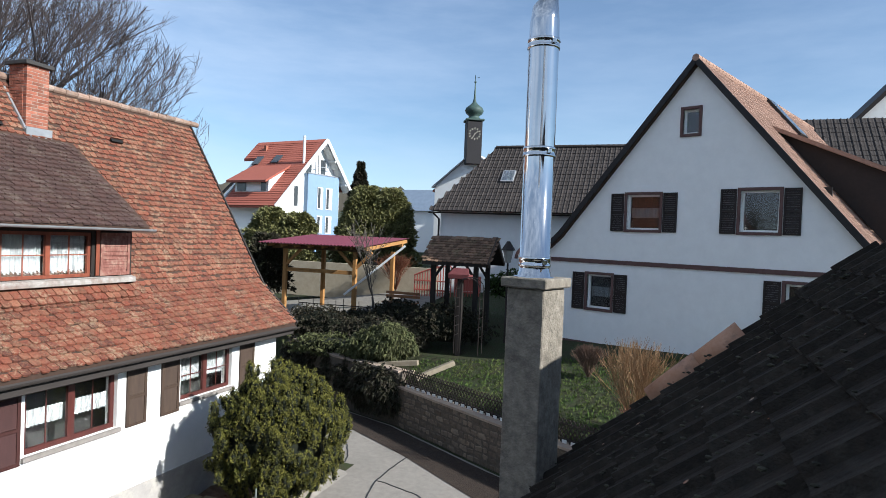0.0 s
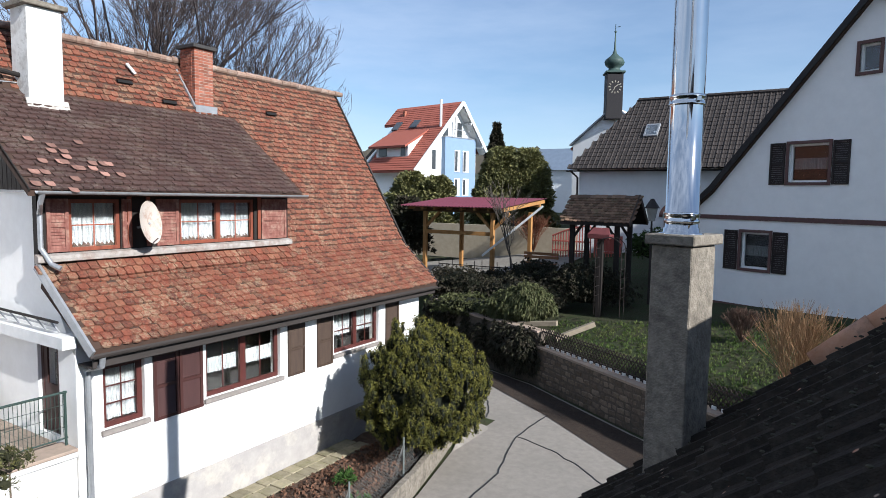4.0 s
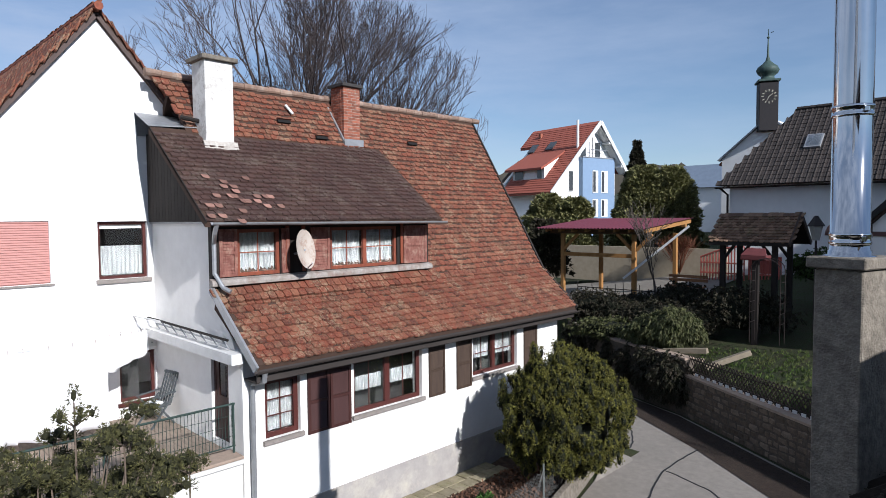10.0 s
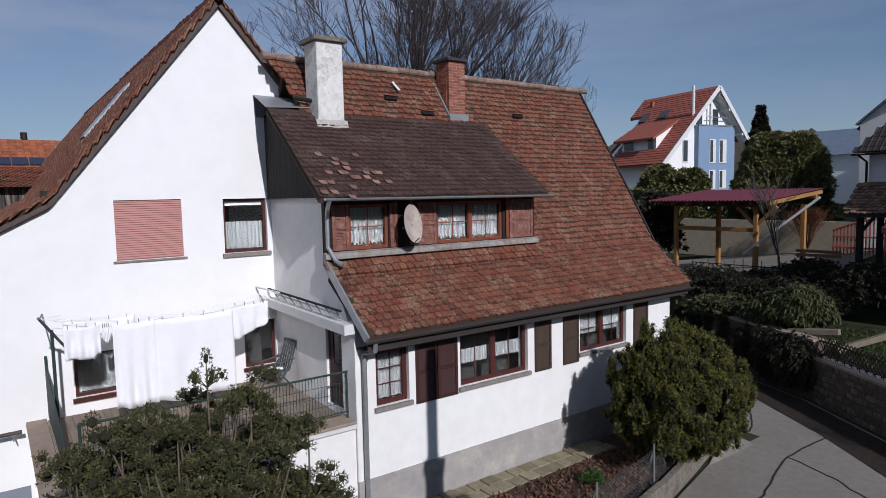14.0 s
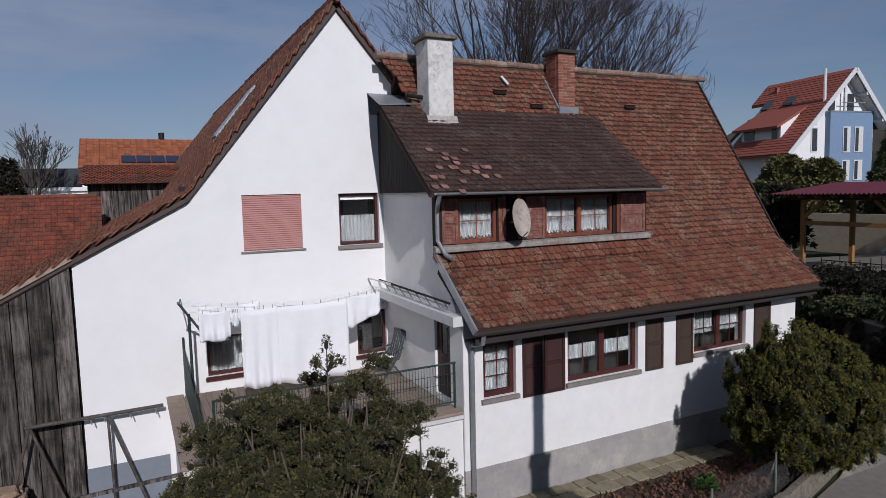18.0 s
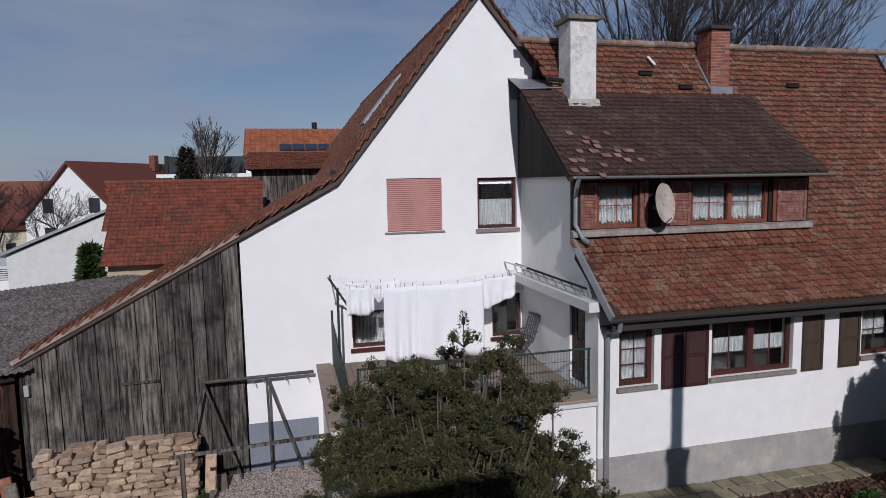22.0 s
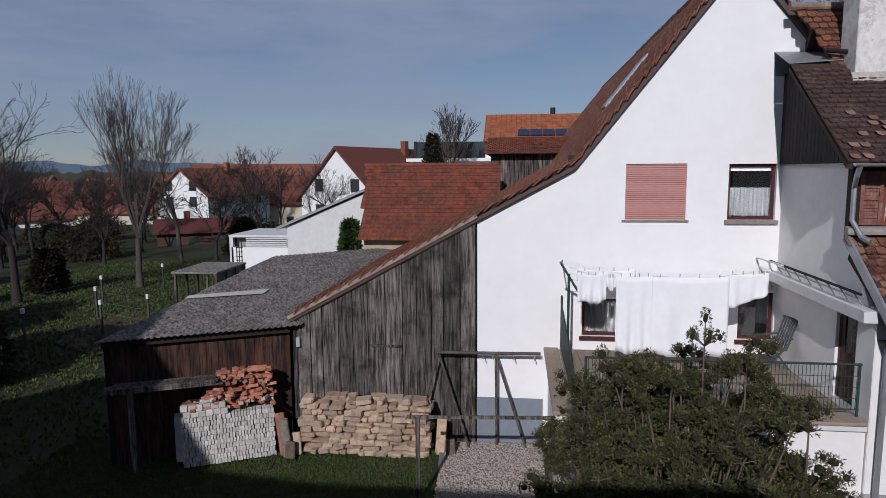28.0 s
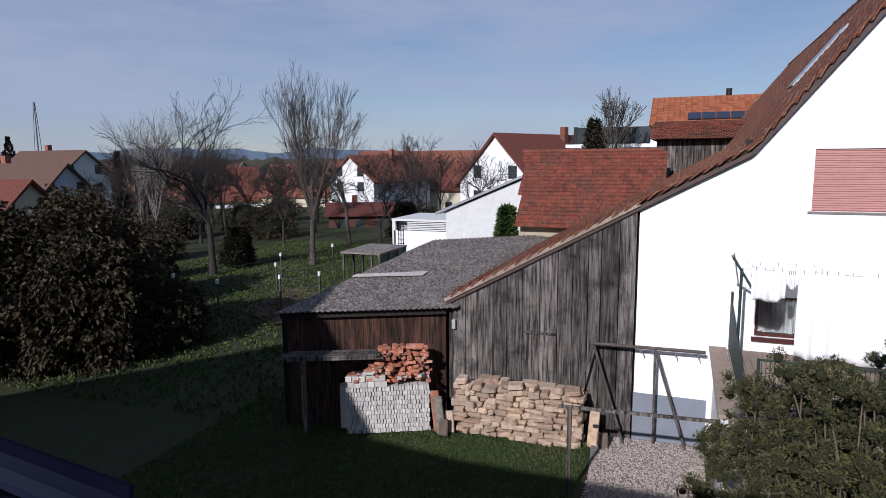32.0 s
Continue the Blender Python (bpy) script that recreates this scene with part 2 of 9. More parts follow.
STEEL = mat("polished_stainless_steel", (0.60, 0.60, 0.60), (0.54, 0.54, 0.54), 3, 0.08, 0.02, metal=1.0, bump_scale=1.5, dist=0.02)
STONE_SILL = mat("grey_stone_sill", (0.25, 0.225, 0.205), (0.18, 0.16, 0.145), 9, 0.9, 0.3)
CONCRETE = mat("rough_concrete", (0.25, 0.22, 0.18), (0.12, 0.105, 0.085), 11, 0.95, 1.0, stain=(0.06, 0.05, 0.04), stain_scale=2.6, stain_amount=0.75, bump_scale=45, dist=0.015)
BRICK = mat("orange_red_brick", (0.29, 0.10, 0.062), (0.20, 0.07, 0.045), 14, 0.9, 0.5, vary=0.3, stain=(0.36, 0.27, 0.21), stain_scale=5, stain_amount=0.45)
MORTAR = mat("grey_mortar", (0.35, 0.32, 0.28), (0.28, 0.255, 0.22), 14, 0.95, 0.3)
ASPHALT = mat("pale_worn_asphalt", (0.25, 0.226, 0.198), (0.20, 0.18, 0.157), 5, 0.92, 0.5, stain=(0.17, 0.155, 0.135), stain_scale=0.5, stain_amount=0.5, bump_scale=160)
TAR = mat("tar_seam", (0.02, 0.02, 0.021), (0.03, 0.03, 0.03), 8, 0.6, 0.2)
SOIL = mat("leaf_littered_soil", (0.095, 0.055, 0.036), (0.05, 0.033, 0.023), 14, 0.97, 0.9, stain=(0.16, 0.125, 0.10), stain_scale=4, stain_amount=0.6, bump_scale=50, dist=0.05)
GRASS_GROUND = mat("winter_grass_ground", (0.026, 0.044, 0.011), (0.036, 0.032, 0.016), 3.0, 0.97, 0.9, stain=(0.040, 0.032, 0.018), stain_scale=0.25, stain_amount=0.6, bump_scale=40, dist=0.05)
GRASS = mat("grass_blades", (0.042, 0.082, 0.014), (0.066, 0.086, 0.022), 2.5, 0.9, 0.0, vary=0.35, stain=(0.13, 0.11, 0.05), stain_scale=0.8, stain_amount=0.5)
GRAVEL = mat("grey_gravel", (0.26, 0.24, 0.215), (0.14, 0.125, 0.11), 60, 0.95, 0.9, bump_scale=90, dist=0.03)
GLASS = bpy.data.materials.new("window_glass")
GLASS.use_nodes = True
_g = GLASS.node_tree.nodes["Principled BSDF"]
_g.inputs["Base Color"].default_value = (0.9, 0.93, 0.94, 1)
_g.inputs["Transmission Weight"].default_value, _g.inputs["Roughness"].default_value, _g.inputs["IOR"].default_value = 1.0, 0.02, 1.5
NET = mat("white_net_curtain", (0.26, 0.265, 0.265), (0.165, 0.17, 0.17), 18, 0.95, 0.3, stretch=(3, 3, 0.3))
# near-black: the darkness of unlit rooms is put into this colour
ROOM = mat("painted_room_dark", (0.035, 0.033, 0.032), (0.026, 0.025, 0.024), 2, 0.95, 0.0)

# ---- mesh helpers ----


def thing(name, label, category, at=(0, 0, 0), group="", kind=""):
    ob = new(name)
    ob.location, ob.empty_display_size = at, 0.3
    return tagged(ob, label, category, group, kind)


def part(name, bm, material, parent=None, label="", smooth=False):
    """Links a bmesh, drawn in world places, as one mesh object under a thing or under a part."""
    me = bpy.data.meshes.new(name)
    top = parent
    while top is not None and top.parent is not None:
        top = top.parent
    if top is not None and top.type == "EMPTY":
        bmesh.ops.translate(bm, verts=bm.verts, vec=-top.location)
    bm.to_mesh(me)
    bm.free()
    if smooth:
        me.shade_smooth()
    me.materials.append(material)
    ob = new(name, me)
    ob.parent = parent
    if label:
        ob["label"] = label
    return ob


def raw(name, verts, faces, material, parent=None, label="", smooth=False):
    me = bpy.data.meshes.new(name)
    top = parent
    while top is not None and top.parent is not None:
        top = top.parent
    off = top.location if top is not None and top.type == "EMPTY" else Vector((0, 0, 0))
    v = np.asarray(verts, float).reshape(-1, 3) - np.array(off)
    me.from_pydata(v.tolist(), [], faces if isinstance(faces, list) else faces.tolist())
    me.update()
    if smooth:
        me.shade_smooth()
    me.materials.append(material)
    ob = new(name, me)
    ob.parent = parent
    if label:
        ob["label"] = label
    return ob


def setting(name, bm, material, label, category):
    return tagged(part(name, bm, material), label, category, kind="structure")


def B():
    return bmesh.new()


def box(bm, x0, y0, z0, x1, y1, z1, bevel=0.0):
    m = Matrix.LocRotScale(((x0 + x1) / 2, (y0 + y1) / 2, (z0 + z1) / 2), None, (abs(x1 - x0), abs(y1 - y0), abs(z1 - z0)))
    made = bmesh.ops.create_cube(bm, size=1, matrix=m)
    if bevel:
        edges = {e for v in made["verts"] for e in v.link_edges}
        bmesh.ops.bevel(bm, geom=list(edges), offset=bevel, segments=1, affect="EDGES")
    return bm


def obox(bm, centre, size, turn=None, bevel=0.0):
    """A box of that size about a centre, turned by a matrix."""
    m = Matrix.Translation(centre) @ (turn.to_4x4() if turn else Matrix()) @ Matrix.Diagonal((*size, 1))
    made = bmesh.ops.create_cube(bm, size=1, matrix=m)
    if bevel:
        edges = {e for v in made["verts"] for e in v.link_edges}
        bmesh.ops.bevel(bm, geom=list(edges), offset=bevel, segments=1, affect="EDGES")
    return bm


def beam(bm, p, q, w, h, up=(0, 0, 1), bevel=0.0):
    """A squared beam from p to q."""
    p, q = Vector(p), Vector(q)
    a = (q - p).normalized()
    s = a.cross(Vector(up))
    if s.length < 1e-4:
        s = a.cross(Vector((1, 0, 0)))
    s.normalize()
    u = s.cross(a)
    turn = Matrix((s, a, u)).transposed()
    return obox(bm, (p + q) / 2, (w, (q - p).length, h), turn, bevel)


def tube(bm, p, q, r, n=8, r2=None):
    p, q = Vector(p), Vector(q)
    turn = (q - p).to_track_quat("Z", "Y").to_matrix().to_4x4()
    bmesh.ops.create_cone(bm, cap_ends=True, segments=n, radius1=r, radius2=r if r2 is None else r2, depth=(q - p).length,
                          matrix=Matrix.Translation((p + q) / 2) @ turn)
    return bm


def pipe(bm, pts, r, n=6):
    """One bent tube through the points."""
    pts = [Vector(p) for p in pts]
    s, rings = None, []
    for k, p in enumerate(pts):
        d = (pts[min(k + 1, len(pts) - 1)] - pts[max(k - 1, 0)]).normalized()
        if s is None:
            s = d.cross(Vector((0, 0, 1)) if abs(d.z) < 0.9 else Vector((1, 0, 0)))
        s = (s - d * s.dot(d)).normalized()
        u = d.cross(s)
        rings.append([bm.verts.new(p + (s * math.cos(2 * math.pi * j / n) + u * math.sin(2 * math.pi * j / n)) * r) for j in range(n)])
    for a, b in zip(rings, rings[1:]):
        for j in range(n):
            bm.faces.new((a[j - 1], a[j], b[j], b[j - 1]))
    bm.faces.new(rings[0])
    bm.faces.new(rings[-1][::-1])
    bmesh.ops.recalc_face_normals(bm, faces=bm.faces)
    return bm


def prism(bm, pts, vec):
    """The flat outline pts, drawn out by vec."""
    a = [bm.verts.new(p) for p in pts]
    b = [bm.verts.new(Vector(p) + Vector(vec)) for p in pts]
    bm.faces.new(a), bm.faces.new(b[::-1])
    for i in range(len(a)):
        bm.faces.new((a[i - 1], b[i - 1], b[i], a[i]))
    bmesh.ops.recalc_face_normals(bm, faces=bm.faces)
    return bm


def holed(bm, outline, holes, to3d, thick):
    """A wall of any outline (u, z) with openings (u0, z0, u1, z1) through it; to3d(u, z, depth) gives the place."""
    loops = [list(outline)] + [[(a, b), (a, d), (c, d), (c, b)] for a, b, c, d in holes]
    flat = [p for lp in loops for p in lp]
    tris = tessellate_polygon([[Vector((u, z, 0)) for u, z in lp] for lp in loops])
    f = [bm.verts.new(to3d(u, z, 0.0)) for u, z in flat]
    k = [bm.verts.new(to3d(u, z, thick)) for u, z in flat]
    for a, b, c in tris:
        bm.faces.new((f[a], f[b], f[c]))
        bm.faces.new((k[c], k[b], k[a]))
    s = 0
    for lp in loops:
        m = len(lp)
        for i in range(m):
            a, b = s + i, s + (i + 1) % m
            bm.faces.new((f[a], f[b], k[b], k[a]))
        s += m
    bmesh.ops.recalc_face_normals(bm, faces=bm.faces)
    return bm


def window(house, place, u0, z0, u1, z1, frame_mat, sashes=2, bars=(0, 1), net=0.0, sill=None, depth=0.16, fw=0.07, rails=True, net_full=False, net_low=False):
    """A window in an opening of a wall: place(u, z, d) gives the place d metres behind the wall's face. Frame with glazing bars, panes, net curtain, sill."""
    def slab(bm, a, b, c, d, d0, d1):
        p0, p1 = Vector(place(a, b, d0)), Vector(place(c, d, d1))
        box(bm, *p0, *p1)
    bm, d0 = B(), depth - 0.06
    slab(bm, u0, z0, u0 + fw, z1, d0, depth)
    slab(bm, u1 - fw, z0, u1, z1, d0, depth)
    slab(bm, u0 + fw, z1 - fw, u1 - fw, z1, d0, depth)
    slab(bm, u0 + fw, z0, u1 - fw, z0 + fw, d0, depth)
    for k in range(1, sashes):
        m = u0 + (u1 - u0) * k / sashes
        slab(bm, m - fw * 0.75, z0 + fw, m + fw * 0.75, z1 - fw, d0 - 0.012, depth)
    win = part("window", bm, frame_mat, house)
    w = (u1 - u0) / sashes
    for k in range(sashes):
        a, b = u0 + w * k + fw * 0.9, u0 + w * (k + 1) - fw * 0.9
        bm = B()
        slab(bm, a, z0 + fw, b, z1 - fw, depth - 0.025, depth - 0.019)
        part("pane", bm, GLASS, win).visible_shadow = False
        if rails and (bars[0] or bars[1]):
            bm = B()
            for j in range(1, bars[0] + 1):
                m = a + (b - a) * j / (bars[0] + 1)
                slab(bm, m - 0.012, z0 + fw, m + 0.012, z1 - fw, depth - 0.04, depth - 0.026)
            for j in range(1, bars[1] + 1):
                m = z0 + fw + (z1 - z0 - 2 * fw) * j / (bars[1] + 1)
                slab(bm, a, m - 0.012, b, m + 0.012, depth - 0.04, depth - 0.026)
            part("glazing_bar", bm, frame_mat, win)
        if net:
            # folded net hanging behind the pane
            bm, n = B(), 36
            top = z1 - fw if net_full else z0 + fw + (z1 - z0) * (net + (0.0 if net_low else 0.28))
            low = z0 + fw if net_full else top - (z1 - z0) * net
            prev = None
            for j in range(n + 1):
                uu = a + (b - a) * j / n
                dd = depth + 0.07 + 0.018 * math.sin(j * 1.7) + 0.01 * math.sin(j * 0.6)
                hem = 0 if net_full else 0.025 * abs(math.sin(j * 0.9))
                cur = (bm.verts.new(place(uu, low + hem, dd)), bm.verts.new(place(uu, top, dd)))
                if prev:
                    bm.faces.new((prev[0], cur[0], cur[1], prev[1]))
                prev = cur
            part("net_curtain", bm, NET, win)
    if sill is not None:
        bm = B()
        slab(bm, u0 - 0.06, z0 - 0.09, u1 + 0.06, z0 - 0.002, -0.07, depth - 0.06)
        part("window_sill", bm, sill, win)
    return win


def louvre_shutter(house, place, u0, z0, u1, z1, material, label, d=-0.045, slats=22):
    """A wooden shutter leaf lying against the wall: stiles, rails and sloping slats."""
    def slab(bm, a, b, c, e, d0, d1):
        box(bm, *Vector(place(a, b, d0)), *Vector(place(c, e, d1)))
    bm = B()
    st = 0.065
    slab(bm, u0, z0, u0 + st, z1, d, -0.005)
    slab(bm, u1 - st, z0, u1, z1, d, -0.005)
    for zz in (z0, (z0 + z1) / 2 - st / 2, z1 - st):
        slab(bm, u0 + st, zz, u1 - st, zz + st, d, -0.006)
    leaf = part("shutter", bm, material, house, label)
    bm = B()
    for k in range(slats):
        zz = z0 + st + (z1 - z0 - 2 * st) * (k + 0.5) / slats
        h = (z1 - z0) / slats * 0.42
        prism(bm, [place(u0 + st, zz - h, d + 0.012), place(u0 + st, zz + h, d + 0.03), place(u0 + st, zz + h, d + 0.036), place(u0 + st, zz - h, d + 0.018)],
              Vector(place(u1 - st, 0, 0)) - Vector(place(u0 + st, 0, 0)))
    part("slat", bm, material, leaf)
    return leaf


def tile_mesh(w, h, th, tip=True, curve=0.36):
    """A plain clay tile with a rounded lower end: local x across, y up the slope, z out."""
    bm = B()
    n = 5
    out = [(-w / 2, h), (w / 2, h)]
    if tip:
        for k in range(n + 1):
            a = math.pi * k / n
            out.append((w / 2 * math.cos(a), w * curve * (1 - math.sin(a))))
    else:
        out += [(w / 2, 0), (-w / 2, 0)]
    prism(bm, [(x, y, 0) for x, y in out], (0, 0, -th))
    me = bpy.data.meshes.new("tile")
    bm.to_mesh(me)
    bm.free()
    return me


def tile_field(parent, name, start, across, slope, n_across, n_up, w, expo, material, rng, keep=0, tip=True, th=0.036, hide=None, overlap=2.0, jitter=0.06, label="", curve=0.36):
    """Courses of tiles: start is the lower corner, across and slope unit ways. The first keep tiles from the eave are objects of their own; the rest is one mesh."""
    across, slope = Vector(across).normalized(), Vector(slope).normalized()
    nrm = across.cross(slope)
    me = tile_mesh(w * 0.91, expo * overlap, th, tip, curve)
    me.materials.append(material)
    base = np.array([v.co[:] for v in me.vertices])
    polys = [tuple(p.vertices) for p in me.polygons]
    top = parent
    while top is not None and top.parent is not None:
        top = top.parent
    off = top.location if top is not None and top.type == "EMPTY" else Vector((0, 0, 0))
    V, F, made = [], [], 0
    lift = math.atan2(th * 1.15, expo)
    for r in range(n_up):
        for c in range(-1, n_across):
            u = (c + 0.5 + 0.5 * (r % 2)) * w
            if u < 0 or u > n_across * w:
                continue
            o = Vector(start) + across * u + slope * (r * expo)
            if hide and hide(o):
                continue
            tilt = lift + rng.uniform(-0.035, 0.05)
            s2 = (slope * math.cos(tilt) - nrm * math.sin(tilt)).normalized()
            a2 = (across + slope * rng.uniform(-jitter, jitter)).normalized()
            n2 = a2.cross(s2)
            o = o + nrm * (0.03 + rng.uniform(0, 0.012)) + slope * rng.uniform(-0.015, 0.015)
            rot = Matrix((a2, s2, n2)).transposed()
            if made < keep:
                ob = new("tile", me)
                ob.parent = parent
                ob.matrix_basis = Matrix.Translation(o - off) @ rot.to_4x4()
                made += 1
            else:
                p = base @ np.array(rot).T + np.array(o)
                k = len(V) * len(base)
                V.append(p)
                F += [tuple(i + k for i in f) for f in polys]
    if V:
        ob = raw(name, np.concatenate(V), F, material, parent, label)
        ob["kind"] = "stuff"
    if keep == 0:
        bpy.data.meshes.remove(me)

# ---- ground ----
WALL_LINE = [(12.0, 8.6), (-4.74, 18.13), (-9.18, 20.93), (-12.6, 22.3), (-16.8, 25.3), (-28.0, 34.0)]


def side_of_wall(x, y):
    """Metres behind the garden's retaining wall (negative on the street's side)."""
    best, sgn = 1e9, 1
    for (ax, ay), (bx, by) in zip(WALL_LINE, WALL_LINE[1:]):
        dx, dy = bx - ax, by - ay
        k = max(0.0, min(1.0, ((x - ax) * dx + (y - ay) * dy) / (dx * dx + dy * dy)))
        d = math.hypot(x - ax - k * dx, y - ay - k * dy)
        if d < best:
            best, sgn = d, 1 if dx * (y - ay) - dy * (x - ax) < 0 else -1
    return best * sgn


def ground_z(x, y):
    d = side_of_wall(x, y)
    low = -0.2 - 0.35 * max(0.0, min(1.0, (5 - y) / 12.0)) - 0.6 * max(0.0, min(1.0, (-y - 14) / 40.0))
    if -13.5 < x < -8.6 and 5 < y < 16.5:
        low += 0.12
    if d < 0.38:
        return low
    k = max(0.0, min(1.0, (d - 0.38) / 0.3))
    up = 1.15 + 1.9 * max(0.0, min(1.0, d / 8.5)) + 3.5 * max(0.0, min(1.0, (d - 9) / 30.0)) + 14 * max(0.0, min(1.0, (d - 60) / 300))
    return low + (up - low) * k * k * (3 - 2 * k)


def ladder(lo, a, b, hi, fine):
    mid = np.arange(a, b + 1e-6, fine)
    grow, v, s = [], b, fine
    while v < hi:
        s *= 1.25
        v += s
        grow.append(min(v, hi))
    down, v, s = [], a, fine
    while v > lo:
        s *= 1.25
        v -= s
        down.append(max(v, lo))
    return np.concatenate([down[::-1], mid, grow])


gx, gy = ladder(-2500, -24, 8, 2500, 0.35), ladder(-2500, -14, 32, 2500, 0.35)
gv = [(x, y, ground_z(x, y) + (0.03 * noise.noise((x * 0.6, y * 0.6, 0)) if abs(x) < 60 else 0)) for y in gy for x in gx]
nx = len(gx)
gf = [(j * nx + i, j * nx + i + 1, (j + 1) * nx + i + 1, (j + 1) * nx + i) for j in range(len(gy) - 1) for i in range(nx - 1)]
tagged(raw("ground", gv, gf, GRASS_GROUND, smooth=True), "winter grass and bare earth rising behind the garden wall", "ground", kind="structure")


def patch(name, outline, lift, material, label, category, step=0.5, wobble=0.0):
    """A surface laid over the ground, following its height: a fan of cells cut to an outline."""
    from_x, to_x = min(p[0] for p in outline), max(p[0] for p in outline)
    from_y, to_y = min(p[1] for p in outline), max(p[1] for p in outline)
    bm = B()
    vs = [bm.verts.new((x, y, 0)) for x, y in outline]
    f = bm.faces.new(vs)
    for axis, lo, hi in ((0, from_x, to_x), (1, from_y, to_y)):
        v = math.ceil(lo / step) * step
        while v < hi:
            co, no = Vector((0, 0, 0)), Vector((0, 0, 0))
            co[axis], no[axis] = v, 1
            bmesh.ops.bisect_plane(bm, geom=bm.verts[:] + bm.edges[:] + bm.faces[:], plane_co=co, plane_no=no)
            v += step
    for v in bm.verts:
        v.co.z = ground_z(v.co.x, v.co.y) + lift + wobble * noise.noise((v.co.x * 2, v.co.y * 2, 3))
    bmesh.ops.recalc_face_normals(bm, faces=bm.faces)
    if bm.faces and sum(f.normal.z for f in bm.faces) < 0:
        bmesh.ops.reverse_faces(bm, faces=bm.faces)
    return setting(name, bm, material, label, category)


patch("road", [(12, 8.3), (-4.85, 17.95), (-9.3, 20.75), (-12.7, 22.1), (-16.9, 25.1), (-28.0, 33.8), (-30.5, 31.0), (-14.5, 19.0), (-9.2, 16.6), (-7.9, 11.5), (-6.9, 6.0), (-6.6, 0.0), (-3, 0), (-3, 9), (12, 0)],
      0.035, ASPHALT, "pale worn asphalt lane with tar seams", "road")

# ---- the long house with its gable wing ----
XF, XG, YS = -11.1, -15.3, 5.68
rng = random.Random(3)
house = thing("house", "white rendered village house with gable wing and clay tile roof", "house", (XF, 10.0, -0.2))


def front(u, z, d):
    return (XF - d, u, z)


def gable(u, z, d):
    return (XG - d, u, z)


def side(u, z, d):
    return (u, YS + d, z)


def dormer_face(u, z, d):
    return (-12.03 - d, u, z)


W0, W1, W2 = (6.14, 2.32, 6.94, 3.5), (8.30, 2.32, 10.36, 3.54), (12.2, 2.45, 14.08, 3.58)
SHUT = (7.3, 2.45, 8.0, 3.4)
part("front_wall", holed(B(), [(YS + 0.01, -0.5), (16.07, -0.5), (16.07, 4.15), (YS + 0.01, 4.15)], [W0, W1, W2, SHUT], front, 0.34), WHITE, house)
part("plinth", box(B(), XF - 0.1, YS - 0.01, -0.5, XF + 0.025, 16.09, 0.87), PLINTH, house, "grey rendered plinth, flaking")
GW = [(2.13, 5.34, 3.60, 6.66), (4.5, 5.34, 5.56, 6.64), (1.22, 2.48, 2.24, 3.42), (4.86, 2.48, 5.66, 3.62)]
part("gable_wall", holed(B(), [(-1.34, -0.6), (6.4, -0.6), (6.4, 8.9), (4.6, 11.08), (0.97, 6.52), (-1.34, 5.3)], GW, gable, 0.36), WHITE_CLEAN, house)
part("plinth", box(B(), XG - 0.1, -1.35, -0.6, XG + 0.02, 0.3, 0.84), PLINTH_BLUE, house, "blue-grey painted plinth")
DOOR = (-12.42, 2.2, -11.68, 4.1)
part("side_wall", holed(B(), [(XG, -0.5), (XF - 0.01, -0.5), (XF - 0.01, 3.75), (-12.06, 5.2), (-12.06, 6.62), (XG, 6.62)], [DOOR], side, 0.3), WHITE, house)
part("end_wall", prism(B(), [(XF - 0.34, 16.05, -0.5), (XF - 0.34, 16.05, 4.0), (-14.85, 16.05, 9.7), (-18.4, 16.05, 4.0), (-18.4, 16.05, -0.5)], (0, -0.3, 0)), WHITE, house)
part("back_wall", box(B(), -18.6, -1.3, -0.5, -18.3, 16.0, 4.3), WHITE, house)
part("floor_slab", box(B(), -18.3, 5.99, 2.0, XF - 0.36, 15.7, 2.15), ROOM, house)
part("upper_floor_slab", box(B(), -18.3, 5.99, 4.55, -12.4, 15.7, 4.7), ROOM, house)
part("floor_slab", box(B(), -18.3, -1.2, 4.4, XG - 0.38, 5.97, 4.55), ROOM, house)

# main roof: a flared eave and a steep slope
PROF = [(-10.6, 3.96), (-11.87, 5.09), (-14.85, 9.95)]
Y0, Y1 = 5.5, 16.35
YV = (5.70, 5.56, 6.0)  # where the verge lies at the eave, at the bend and at the ridge
bm = B()
low_ring = [(PROF[0][0], YV[0], PROF[0][1]), (PROF[1][0], YV[1], PROF[1][1]), (-11.95, YV[1], 4.9), (-10.63, YV[0], 3.8)]
vs = [bm.verts.new(p) for p in low_ring] + [bm.verts.new((p[0], Y1, p[2])) for p in low_ring]
for f in ((0, 1, 2, 3), (4, 7, 6, 5), (0, 4, 5, 1), (1, 5, 6, 2), (2, 6, 7, 3), (3, 7, 4, 0)):
    bm.faces.new([vs[i] for i in f])
bmesh.ops.recalc_face_normals(bm, faces=bm.faces)
prism(bm, [(PROF[1][0] - 0.002, YV[2], PROF[1][1]), (PROF[2][0], YV[2], PROF[2][1]), (-19.1, YV[2], 3.96), (-19.05, YV[2], 3.8), (-14.85, YV[2], 9.7), (-11.955, YV[2], 4.9)], (0, Y1 - YV[2], 0))
roof = part("roof", bm, ROOF_BASE, house)


def slope_of(a, b):
    return Vector((b[0] - a[0], 0, b[1] - a[1])).normalized()


def under_dormer(o):
    return (5.0 < o.y < 11.45 and o.x < -12.0 and o.z < 8.55) or o.y < 5.45 + (10.0 - o.z) * 0.5


